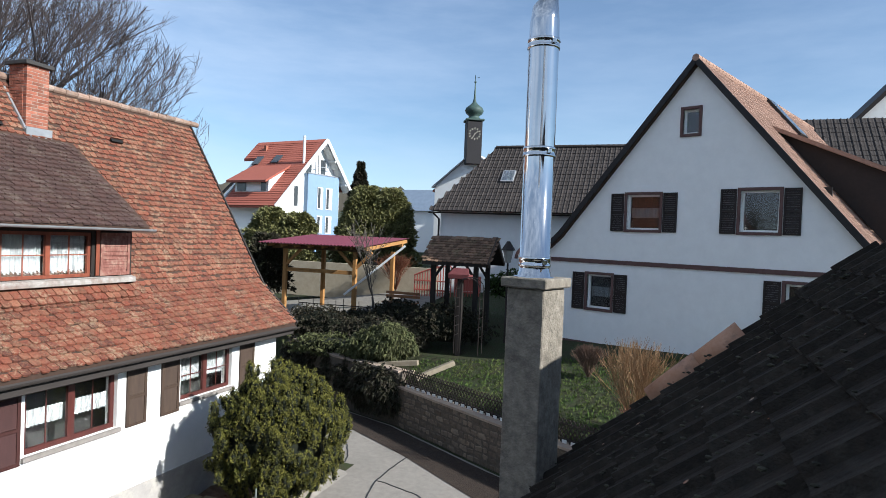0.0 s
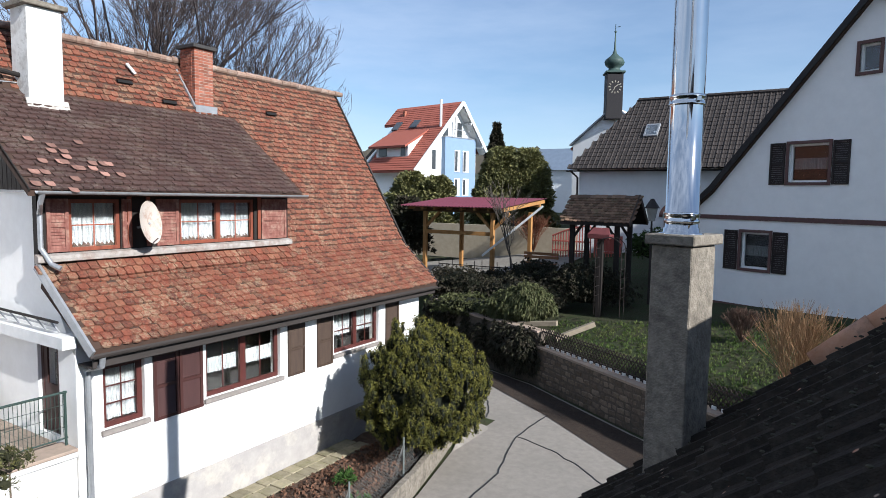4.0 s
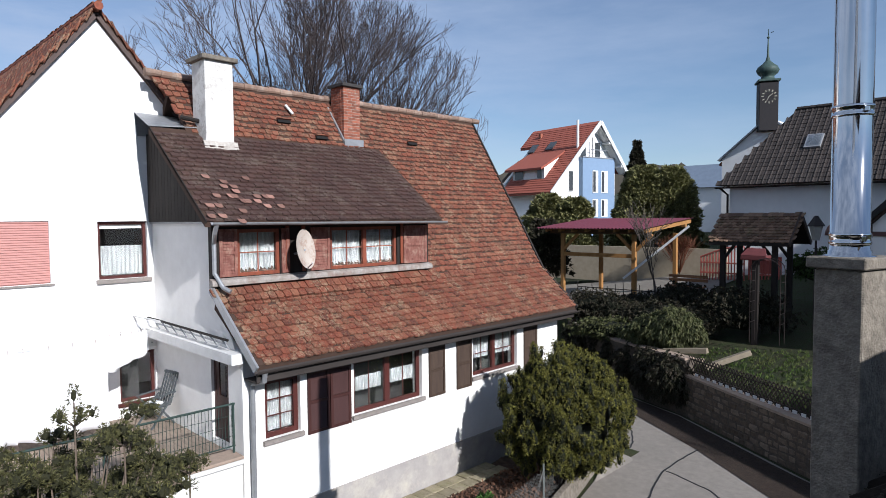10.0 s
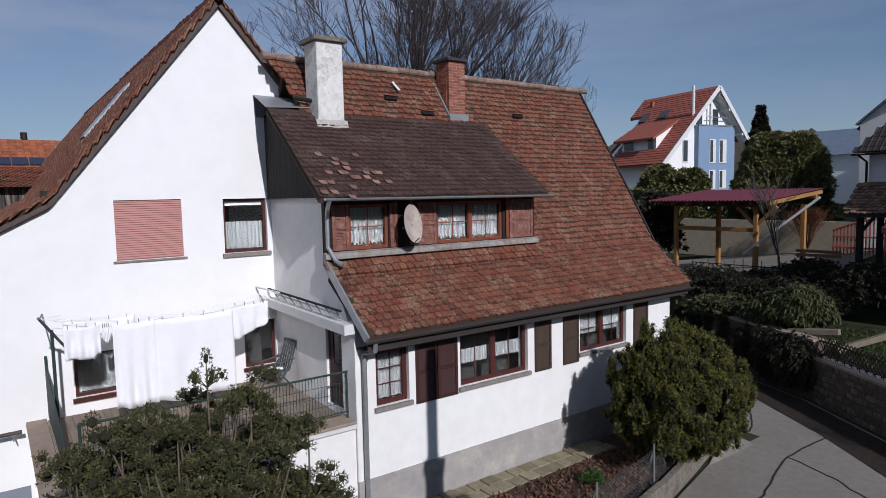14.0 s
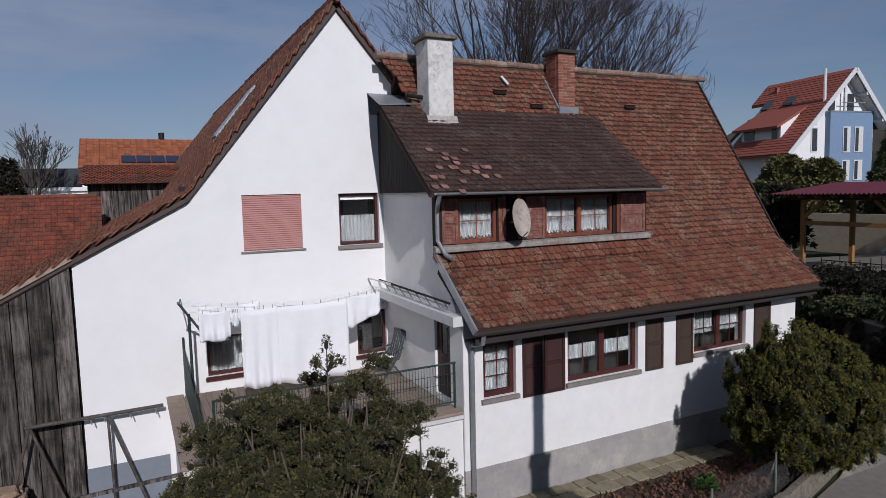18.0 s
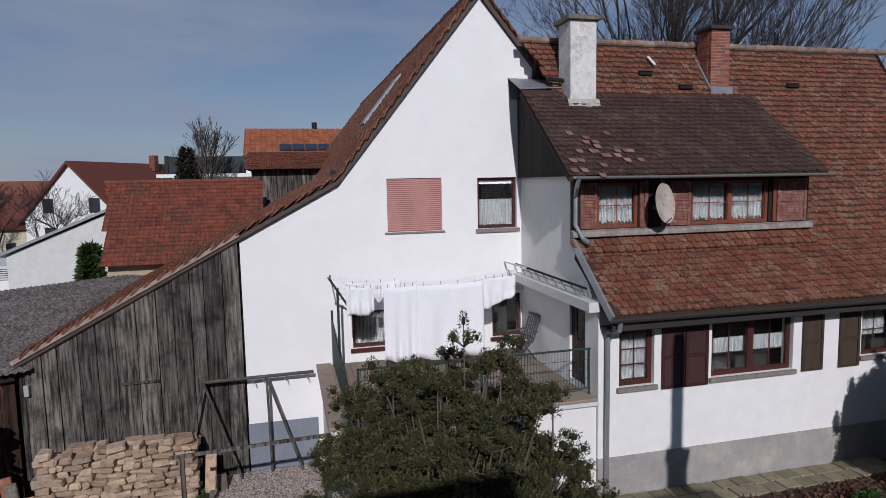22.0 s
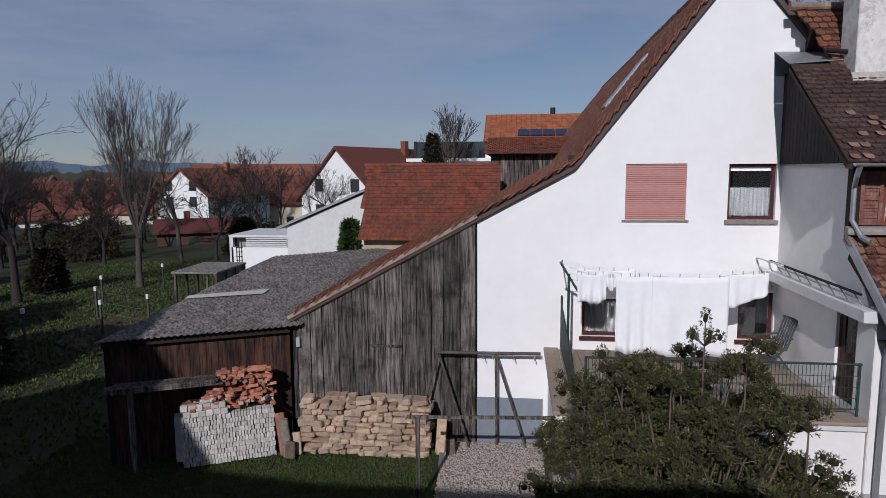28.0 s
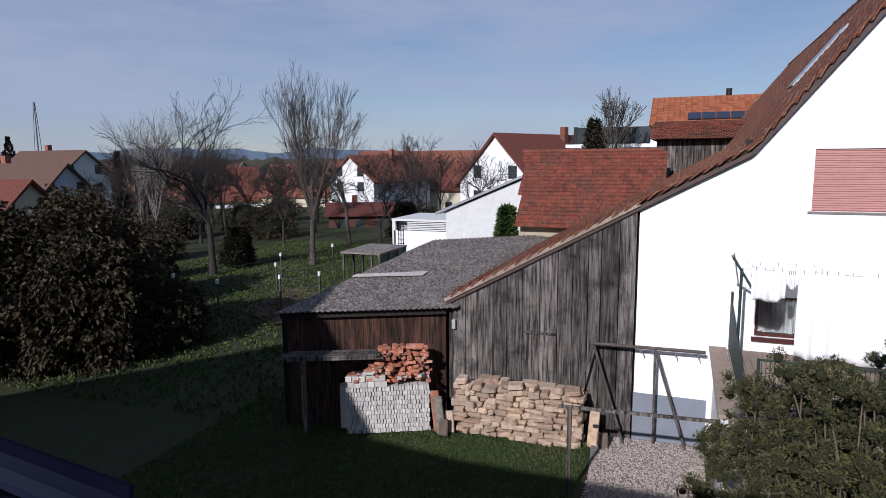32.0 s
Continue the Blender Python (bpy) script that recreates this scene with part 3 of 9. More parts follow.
def past_verge(o):
    return o.y < YV[1] + 0.09 + (PROF[1][1] - o.z) * 0.125


TW, TE = 0.18, 0.165
L1 = math.hypot(PROF[1][0] - PROF[0][0], PROF[1][1] - PROF[0][1])
L2 = math.hypot(PROF[2][0] - PROF[1][0], PROF[2][1] - PROF[1][1])
NA = int((Y1 - Y0) / TW)
tile_field(roof, "tile_field", (PROF[0][0] + 0.03, Y0, PROF[0][1] - 0.01), (0, 1, 0), slope_of(PROF[0], PROF[1]), NA, int(L1 / TE) + 1, TW, TE, TILE, rng, keep=290, hide=past_verge, curve=0.2)
tile_field(roof, "tile_field", (PROF[1][0], Y0, PROF[1][1]), (0, 1, 0), slope_of(PROF[1], PROF[2]), NA, int(L2 / TE), TW, TE, TILE, rng, hide=under_dormer, curve=0.2)
# ridge tiles
bm = B()
y = 5.45
while y < Y1:
    bmesh.ops.create_cone(bm, cap_ends=True, segments=10, radius1=0.095, radius2=0.08, depth=0.37,
                          matrix=Matrix.Translation((-14.85, y + 0.18, 9.99 + rng.uniform(-0.01, 0.01))) @ Matrix.Rotation(radians(-90), 4, "X"))
    y += 0.34
part("ridge_tile", bm, mat("mortared_ridge_tile", (0.29, 0.20, 0.15), (0.17, 0.105, 0.08), 7, 0.9, 0.6, stain=(0.32, 0.28, 0.24), stain_scale=2.5, stain_amount=0.8, vary=0.2), roof)
# bargeboard, fascia, gutter
bm = B()
for a, b in zip(PROF, PROF[1:]):
    beam(bm, (a[0], Y1 - 0.02, a[1] - 0.08), (b[0], Y1 - 0.02, b[1] - 0.08), 0.05, 0.2)
part("verge_board", bm, FASCIA, roof)
mat("white_paint", (0.66, 0.66, 0.65), (0.58, 0.58, 0.57), 5, 0.6, 0.1)
part("verge_board", beam(B(), (PROF[0][0] + 0.06, YV[0] - 0.03, PROF[0][1] - 0.07), (-12.0, YV[1] - 0.03, 5.29), 0.05, 0.16), ZINC, roof, "grey metal-clad bargeboard")
part("fascia", box(B(), -10.66, Y0 + 0.22, 3.62, -10.62, Y1 - 0.1, 3.86), FASCIA, roof)
part("soffit", box(B(), XF, Y0 + 0.22, 3.6, -10.665, Y1 - 0.1, 3.64), FASCIA, roof)


def gutter(bm, p, q, r, n=7):
    """A half-round gutter from p to q."""
    p, q = Vector(p), Vector(q)
    a = (q - p).normalized()
    s = a.cross(Vector((0, 0, 1))).normalized()
    prev = None
    for k in range(n + 1):
        ang = math.pi * k / n
        o, i = [], []
        for rr, lst in ((r, o), (r * 0.88, i)):
            d = s * math.cos(ang) * rr - Vector((0, 0, 1)) * math.sin(ang) * rr
            lst += [bm.verts.new(p + d), bm.verts.new(q + d)]
        if prev:
            bm.faces.new((prev[0][0], prev[0][1], o[1], o[0]))
            bm.faces.new((prev[1][0], i[0], i[1], prev[1][1]))
        prev = (o, i)
    return bm


part("gutter", gutter(B(), (-10.52, YV[0] - 0.05, 3.87), (-10.52, Y1, 3.83), 0.07), FASCIA, roof, "dark half-round gutter")
part("downpipe", pipe(B(), [(-10.52, 5.83, 3.82), (-10.55, 5.83, 3.66), (-11.0, 5.83, 3.5), (-11.02, 5.83, 0.25), (-10.93, 5.83, 0.1)], 0.05, 10), ZINC, house, "grey zinc downpipe")

# dormer
DY0, DY1 = 5.22, 11.5
DE, DT = (-11.5, 6.64), (-14.1, 8.67)
bm = B()
prism(bm, [(DE[0], DY0, DE[1]), (DT[0], DY0, DT[1]), (DT[0] - 0.03, DY0, DT[1] - 0.14), (DE[0] - 0.02, DY0, DE[1] - 0.12)], (0, DY1 - DY0, 0))
dormer = part("dormer_roof", bm, ROOF_BASE, house, "dark brown tiled dormer roof with patches of bare clay")
LD = math.hypot(DT[0] - DE[0], DT[1] - DE[1])
tile_field(dormer, "tile_field", (DE[0] + 0.02, DY0, DE[1]), (0, 1, 0), slope_of(DE, DT), int((DY1 - DY0) / TW), int(LD / TE), TW, TE, TILE_DARK, rng, keep=36 * 3, curve=0.1, jitter=0.025, hide=lambda o: o.y < DY0 + 0.02)
part("verge_strip", beam(B(), (DE[0] + 0.03, DY0 + 0.01, DE[1] - 0.02), (DT[0], DY0 + 0.01, DT[1] - 0.02), 0.02, 0.05), DARK_WOOD, dormer)
D1, D2 = (6.12, 5.50, 7.1, 6.46), (8.4, 5.50, 10.42, 6.46)
part("dormer_front", holed(B(), [(YS - 0.1, 5.25), (11.5, 5.25), (11.5, 6.9), (YS - 0.1, 6.9)], [D1, D2], dormer_face, 0.15), DARK_WOOD, house)
part("dormer_cheek", prism(B(), [(-12.0, 11.44, 5.3), (-12.0, 11.48, 6.75), (-13.95, 11.48, 8.4)], (0, -0.1, 0)), DARK_WOOD, house)
for k in range(19):
    x0 = -12.1 - k * 0.17
    zt = min(DE[1] + (DE[0] - x0) * 0.78 - 0.10, 8.56)
    if zt > 6.66:
        part("cheek_board", prism(B(), [(x0, YS - 0.08, 6.62), (x0 - 0.16, YS - 0.08, 6.62), (x0 - 0.16, YS - 0.08, zt + 0.12), (x0, YS - 0.08, zt)], (0, 0.05 + 0.006 * (k % 2), 0)), DARK_WOOD, house)
part("ledge", box(B(), XG, YS - 0.06, 6.58, -12.0, YS - 0.005, 6.66), ZINC, house)
bm = B()
prism(bm, [(-15.292, 5.34, 9.13), (-15.292, 6.35, 9.1), (-15.292, 6.35, 8.6), (-15.292, 5.4, 8.6)], (0.01, 0, 0))
prism(bm, [(-14.08, 5.2, 8.68), (-14.08, 6.42, 8.74), (-15.28, 6.4, 9.10), (-15.28, 5.35, 9.12)], (0, 0, 0.012))
part("flashing", bm, ZINC, house, "pale grey sheet-metal flashing")
part("valley_gutter", pipe(B(), [(-14.02, 5.88, 8.93), (-13.98, 6.42, 8.86)], 0.05, 8), DARK_WOOD, house, "dark gutter end behind the chimney")
part("sill_flashing", prism(B(), [(-12.0, 5.5, 5.49), (-11.88, 5.5, 5.46), (-11.86, 5.5, 5.40), (-11.86, 5.5, 5.35), (-12.0, 5.5, 5.32)], (0, 6.0, 0)), mat("pale_stained_sill_sheet", (0.34, 0.315, 0.29), (0.20, 0.175, 0.155), 7, 0.7, 0.2, stain=(0.16, 0.085, 0.06), stain_scale=2.5, stain_amount=0.8), house, "pale grey sheet-metal sill below the dormer windows")
tile_field(roof, "tile_field", (-11.70, 5.56, 5.02), (0, 1, 0), (-0.24, 0, 0.30), 33, 2, TW, 0.17, TILE, rng, curve=0.2, overlap=1.3)
part("dormer_gutter", gutter(B(), (DE[0] + 0.06, DY0 + 0.1, DE[1] - 0.03), (DE[0] + 0.06, DY1 + 0.1, DE[1] - 0.06), 0.06), ZINC, dormer, "grey zinc gutter")
part("dormer_downpipe", pipe(B(), [(DE[0] + 0.05, 5.42, 6.58), (DE[0] - 0.05, 5.42, 6.4), (-11.93, 5.58, 6.2), (-11.93, 5.58, 5.6), (-11.75, 5.66, 5.33), (-11.62, 5.75, 5.25)], 0.045, 10), ZINC, house, "grey zinc downpipe")
window(house, dormer_face, *D1, WOOD_ORANGE, 1, (1, 1), 0.5, None, depth=0.1, net_full=True)
window(house, dormer_face, *D2, WOOD_ORANGE, 2, (1, 1), 0.5, None, depth=0.1, net_full=True)
for a, b in ((5.72, 6.1), (7.12, 7.3), (7.85, 8.36), (10.62, 11.42)):
    louvre_shutter(house, dormer_face, a, 5.51, b, 6.47, WOOD_FADED, "sun-faded red louvred shutter", slats=14)
for yy in (7.22, 7.62, 10.5):
    part("post", box(B(), -12.0, yy, 5.52, -11.985, yy + 0.09, 6.6), WOOD_ORANGE, house)

# ground-floor windows and shutters
window(house, front, *W0, WOOD_RED, 1, (1, 2), 0.5, STONE_SILL, net_full=True, fw=0.1)
window(house, front, *W1, WOOD_RED, 2, (1, 0), 0.28, STONE_SILL, fw=0.1)
window(house, front, *W2, WOOD_RED, 2, (1, 1), 0.55, STONE_SILL, fw=0.09)
for a, b in ((7.1, 7.64), (7.66, 8.2)):
    louvre_shutter(house, front, a, 2.2, b, 3.53, SHUTTER_RED, "closed oxblood-red louvred shutter", slats=30)
for a, b in ((10.58, 11.13), (11.57, 12.13), (14.38, 15.0)):
    louvre_shutter(house, front, a, 2.25, b, 3.54, SHUTTER, "dark brown louvred shutter", slats=26)
# walls close behind the windows, in the painted room darkness
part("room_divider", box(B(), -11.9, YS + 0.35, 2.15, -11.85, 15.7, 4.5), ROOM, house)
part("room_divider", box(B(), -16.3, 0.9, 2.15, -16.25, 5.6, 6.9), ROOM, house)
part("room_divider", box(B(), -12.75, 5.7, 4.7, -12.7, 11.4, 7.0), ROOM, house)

# gable windows
rs = part("roller_shutter", box(B(), XG - 0.075, 2.17, 5.34, XG - 0.071, 3.56, 6.66), mat("pink_roller_shutter", (0.50, 0.26, 0.23), (0.46, 0.235, 0.21), 4, 0.6, 0.05), house, "lowered dusty-pink roller shutter")
for k in range(26):
    z0 = 5.36 + k * 0.05
    prism(bm := B(), [(XG - 0.05, 2.16, z0), (XG - 0.035, 2.16, z0 + 0.012), (XG - 0.035, 2.16, z0 + 0.04), (XG - 0.05, 2.16, z0 + 0.049), (XG - 0.07, 2.16, z0 + 0.02)], (0, 1.42, 0))
    part("slat", bm, MATS["pink_roller_shutter"], rs)
for y0_ in (2.13, 3.56):
    part("shutter_guide", box(B(), XG - 0.04, y0_, 5.34, XG + 0.012, y0_ + 0.04, 6.66), WHITE_CLEAN, rs)
part("window_sill", box(B(), XG - 0.05, 2.10, 5.295, XG + 0.04, 3.63, 5.335), STONE_SILL, rs)
window(house, gable, *GW[1], WOOD_RED, 1, (0, 0), 0.52, STONE_SILL, rails=False, net_low=True)
part("blind_box", box(B(), XG - 0.2, 4.58, 6.48, XG - 0.17, 5.48, 6.56), MATS["white_paint"], house)
window(house, gable, *GW[2], WOOD_RED, 1, (0, 0), 0.5, WOOD_RED, net_full=True, rails=False)
window(house, gable, *GW[3], WOOD_RED, 1, (0, 0), 0.0, WOOD_RED, rails=False)
# side door
bm = B()
box(bm, DOOR[0], YS + 0.06, 2.2, DOOR[0] + 0.08, YS + 0.12, 4.1)
box(bm, DOOR[2] - 0.08, YS + 0.06, 2.2, DOOR[2], YS + 0.12, 4.1)
box(bm, DOOR[0] + 0.08, YS + 0.06, 4.0, DOOR[2] - 0.08, YS + 0.12, 4.1)
box(bm, DOOR[0] + 0.08, YS + 0.07, 2.2, DOOR[2] - 0.08, YS + 0.11, 3.1)
box(bm, DOOR[0] + 0.08, YS + 0.07, 3.1, DOOR[0] + 0.2, YS + 0.11, 4.0)
box(bm, DOOR[2] - 0.2, YS + 0.07, 3.1, DOOR[2] - 0.08, YS + 0.11, 4.0)
door = part("door", bm, SHUTTER_RED, house, "dark brown glazed terrace door")
part("pane", box(B(), DOOR[0] + 0.2, YS + 0.085, 3.1, DOOR[2] - 0.2, YS + 0.091, 4.0), GLASS, door).visible_shadow = False
# sloping beam over the terrace door
part("canopy_beam", beam(B(), (-15.25, YS - 0.14, 4.06), (-11.0, YS - 0.14, 4.04), 0.24, 0.2), MATS["white_paint"], house, "white painted canopy beam")
part("canopy_rail", pipe(B(), [(-15.2, YS - 0.2, 4.40), (-11.25, YS - 0.2, 4.38)], 0.025), DARK_WOOD, house)
part("canopy_rail", pipe(B(), [(-15.0, YS - 0.1, 4.28), (-11.5, YS - 0.1, 4.26)], 0.018), ZINC, house)
for k in range(8):
    part("canopy_rung", tube(B(), (-14.9 + k * 0.48, YS - 0.2, 4.39), (-14.75 + k * 0.48, YS - 0.1, 4.17), 0.016, 6), ZINC, house)
plate = part("end_plate", prism(B(), [(-15.22, 5.28, 4.26), (-15.22, 5.64, 4.16), (-15.22, 5.66, 3.7), (-15.22, 5.25, 3.72)], (-0.03, 0, 0)), MATS["white_paint"], house)
for y, z in ((5.36, 4.14), (5.56, 4.06), (5.34, 3.82), (5.56, 3.8)):
    part("bolt", tube(B(), (-15.22, y, z), (-15.2, y, z), 0.02, 8), ZINC, plate)

# wing roof, over the gable, drawn back along -x
XB = -28.0
WP = [(6.4, 9.12), (4.6, 11.27), (0.97, 6.70), (-1.34, 5.47), (-6.2, 2.84)]
XFAR = -39.4
wing_bm = B()
up = [(XG + 0.08, a, b) for a, b in WP]
dn = [(XG + 0.08, a, b - 0.2) for a, b in WP]
prism(wing_bm, up + dn[::-1], (XB - XG - 0.08, 0, 0))
prism(wing_bm, [(XB - 0.01, a, b) for a, b in WP[:3]] + [(XB - 0.01, a, b - 0.2) for a, b in WP[2::-1]], (XFAR - XB, 0, 0))
wing = part("wing_roof", wing_bm, ROOF_BASE, house, "long red-brown tiled wing roof sweeping low over the barn")
for a, b in zip(WP[1:], WP[2:]):
    sl = Vector((0, a[0] - b[0], a[1] - b[1]))
    tile_field(wing, "tile_field", (XG + 0.10, b[0], b[1]), (-1, 0, 0), sl, int((XG - (XFAR if b[0] > 0 else XB)) / 0.18), int(sl.length / TE) + 1, TW, TE, TILE, rng, keep=0)
sl = Vector((0, WP[1][0] - WP[0][0], WP[1][1] - WP[0][1]))
tile_field(wing, "tile_field", (XB, WP[0][0], WP[0][1]), (1, 0, 0), sl, int((XG + 0.08 - XB) / 0.18), int(sl.length / TE) + 1, TW, TE, TILE, rng, keep=0)
for a, b in zip(WP, WP[1:]):
    part("verge_board", beam(B(), (XG + 0.09, a[0], a[1] - 0.12), (XG + 0.09, b[0], b[1] - 0.12), 0.03, 0.09), mat("plum_brown_board", (0.10, 0.07, 0.062), (0.07, 0.05, 0.045), 7, 0.7, 0.2), wing)
for a, b in zip(WP, WP[1:]):
    d = Vector((0, b[0] - a[0], b[1] - a[1]))
    n = max(1, int(d.length / 0.3))
    for k in range(n):
        p = Vector((XG + 0.05, a[0], a[1] + 0.045)) + d * k / n
        q = Vector((XG + 0.05, a[0], a[1] + 0.075)) + d * (k + 1.15) / n
        if b[0] > -2:
            part("verge_tile", beam(B(), p, q, 0.16, 0.035), TILE, wing)
    if b[0] < -2:
        part("verge_board", beam(B(), (XG + 0.135, a[0], a[1] - 0.03), (XG + 0.135, b[0], b[1] - 0.03), 0.035, 0.09), mat("sun_bleached_verge_board", (0.42, 0.33, 0.27), (0.28, 0.20, 0.16), 9, 0.9, 0.4, stain=(0.10, 0.07, 0.055), stain_scale=3, stain_amount=0.6), wing, "sun-bleached verge board")
bm = B()
for k in range(70):
    bmesh.ops.create_cone(bm, cap_ends=True, segments=10, radius1=0.11, radius2=0.095, depth=0.37,
                          matrix=Matrix.Translation((XG + 0.1 - k * 0.34, 4.6, 11.30)) @ Matrix.Rotation(radians(90), 4, "Y"))
part("ridge_tile", bm, TILE_RED, wing)
# roof window of the wing
c0, c1 = Vector((-19.6, 2.26, 8.33)), Vector((-19.6, 3.38, 9.74))
u = (c1 - c0).normalized()
nrm = Vector((0, -u.z, u.y))
turn = Matrix((Vector((1, 0, 0)), u, nrm)).transposed()
sky_w = part("roof_window", obox(B(), (c0 + c1) / 2 + nrm * 0.07, (0.9, (c1 - c0).length + 0.1, 0.1), turn, 0.01), ZINC, wing, "grey metal roof window")
part("pane", obox(B(), (c0 + c1) / 2 + nrm * 0.124, (0.72, (c1 - c0).length - 0.1, 0.006), turn), GLASS, sky_w)

# chimneys
white_ch = part("chimney", box(B(), -14.28, 6.27, 7.9, -13.62, 6.93, 10.2, 0.015), mat("weathered_white_render", (0.72, 0.71, 0.68), (0.60, 0.58, 0.55), 5, 0.95, 0.4, stain=(0.30, 0.27, 0.24), stain_scale=2.2, stain_amount=0.7, lichen=((0.22, 0.19, 0.16), 9, 0.4)), house, "white rendered chimney with streaks")
part("cap", box(B(), -14.37, 6.18, 10.2, -13.53, 7.02, 10.3, 0.01), CONCRETE, white_ch)
bm = prism(B(), [(-13.5, 6.2, 8.17), (-13.61, 6.2, 8.42), (-13.61, 6.2, 8.1), (-13.5, 6.2, 8.08)], (0, 0.8, 0))
prism(bm, [(-13.55, 6.18, 8.2), (-14.3, 6.18, 8.78), (-14.3, 6.18, 8.6), (-13.55, 6.18, 8.08)], (0, 0.08, 0))
bmesh.ops.subdivide_edges(bm, edges=bm.edges, cuts=5, use_grid_fill=True)
for v in bm.verts:
    v.co += Vector((0.6, noise.noise(v.co * 9), 0.4)) * 0.03 * noise.noise(v.co * 7)
part("collar", bm, mat("pale_lime_mortar", (0.50, 0.47, 0.43), (0.36, 0.33, 0.29), 9, 0.95, 0.7, stain=(0.2, 0.17, 0.14), stain_scale=4, stain_amount=0.6, dist=0.03), white_ch, "rough pale mortar collar")
brick_core = part("chimney", box(B(), -14.68, 10.38, 8.3, -14.12, 10.92, 10.25), MORTAR, house, "orange-red brick chimney")
part("cap", box(B(), -14.76, 10.3, 10.25, -14.04, 11.0, 10.34, 0.01), mat("dark_slate", (0.05, 0.047, 0.045), (0.035, 0.033, 0.032), 6, 0.8, 0.2), brick_core)
bm = box(B(), -14.09, 10.33, 8.45, -14.02, 10.97, 8.82)
part("lead_flashing", bm, ZINC, brick_core)
brick_mesh = bpy.data.meshes.new("brick")
tmp = obox(B(), (0, 0, 0), (0.115, 0.24, 0.066), None, 0.004)
tmp.to_mesh(brick_mesh)
tmp.free()
brick_mesh.materials.append(BRICK)
for r in range(25):
    z = 8.42 + r * 0.075
    for face in (0, 1):
        run, start = (0.56, 10.37) if face == 0 else (0.46, -14.685)
        cuts = (0.0, 0.5, 1.0) if r % 2 == 0 else (0.0, 0.25, 0.75, 1.0)
        for a, b in zip(cuts, cuts[1:]):
            m = start + run * (a + b) / 2
            ob = new("brick", brick_mesh)
            ob.parent = brick_core
            ob.matrix_basis = (Matrix.Translation(Vector((-14.17, m, z) if face == 0 else (m, 10.425, z)) - house.location)
                               @ (Matrix.Rotation(radians(90), 4, "Z") if face else Matrix()) @ Matrix.Diagonal((1, (run * (b - a) - 0.01) / 0.24, 1, 1)))

# terrace in the corner of the two wings
terrace = thing("terrace", "raised terrace with plank floor above a white garden wall", "terrace", (-13.2, 3.0, 0), kind="structure")
part("terrace_body", box(B(), XG + 0.01, 0.42, -0.5, XF - 0.06, YS - 0.01, 2.0), WHITE, terrace)
part("terrace_edge", box(B(), XG + 0.01, 0.34, 2.0, XF + 0.02, YS - 0.02, 2.1, 0.008), MATS["white_paint"], terrace)
PLANK = mat("grey_brown_deck_board", (0.29, 0.23, 0.18), (0.21, 0.165, 0.13), 7, 0.85, 0.3, stretch=(0.25, 2, 1), vary=0.12)
deck_me = bpy.data.meshes.new("plank")
tmp = obox(B(), (0, 0, 0), (3.6, 0.135, 0.04), None, 0.004)
tmp.to_mesh(deck_me)
tmp.free()
deck_me.materials.append(PLANK)
for k in range(35):
    ob = new("plank", deck_me)
    ob.parent = terrace
    ob.location = Vector((-13.42, 0.75 + k * 0.14, 2.14)) - terrace.location
STONE_COPE = mat("brown_stone_coping", (0.33, 0.255, 0.20), (0.25, 0.195, 0.155), 7, 0.9, 0.3)
part("coping", box(B(), XG + 0.02, 0.3, 2.1, XF + 0.05, 0.66, 2.18, 0.01), STONE_COPE, terrace, "brown stone coping")
part("coping", box(B(), -11.58, 0.68, 2.11, XF + 0.06, YS - 0.03, 2.17, 0.01), STONE_COPE, terrace)

# roof vents, a pale tile shard, bare clay patches on the dormer
for y, z in ((8.62, 9.1), (9.62, 8.75), (12.9, 8.85)):
    x = PROF[1][0] - (z - PROF[1][1]) / 1.631
    # solid box: the darkness inside the vent opening is painted on it
    vent = part("roof_vent", obox(B(), (x + 0.055, y, z + 0.04), (0.04, 0.36, 0.10), Matrix.Rotation(radians(-31), 3, "Y")), mat("painted_opening_dark", (0.012, 0.011, 0.011), (0.009, 0.009, 0.009), 5, 0.9, 0.0), roof, "roof vent with the darkness of its opening painted black")
    part("vent_lip", obox(B(), (x + 0.06, y, z + 0.10), (0.07, 0.40, 0.025), Matrix.Rotation(radians(-31), 3, "Y")), TILE, vent)
part("tile_shard", obox(B(), (PROF[1][0] - (9.45 - PROF[1][1]) / 1.631 + 0.07, 8.9, 9.5), (0.03, 0.07, 0.3), Matrix.Rotation(radians(-31), 3, "Y") @ Matrix.Rotation(radians(25), 3, "X")), MATS["white_paint"], roof, "pale mortar streak")
part("lead_strip", beam(B(), (-14.05, 10.33, 8.75), (-14.75, 10.28, 9.75), 0.05, 0.06), ZINC, roof)
bare_me = tile_mesh(TW * 0.9, TE * 0.9, 0.006)
bare_me.materials.append(mat("bare_orange_clay", (0.27, 0.15, 0.115), (0.19, 0.10, 0.08), 14, 0.9, 0.3, vary=0.35))
brg = random.Random(77)
dsl = slope_of(DE, DT)
dn = Vector((0, 1, 0)).cross(dsl)
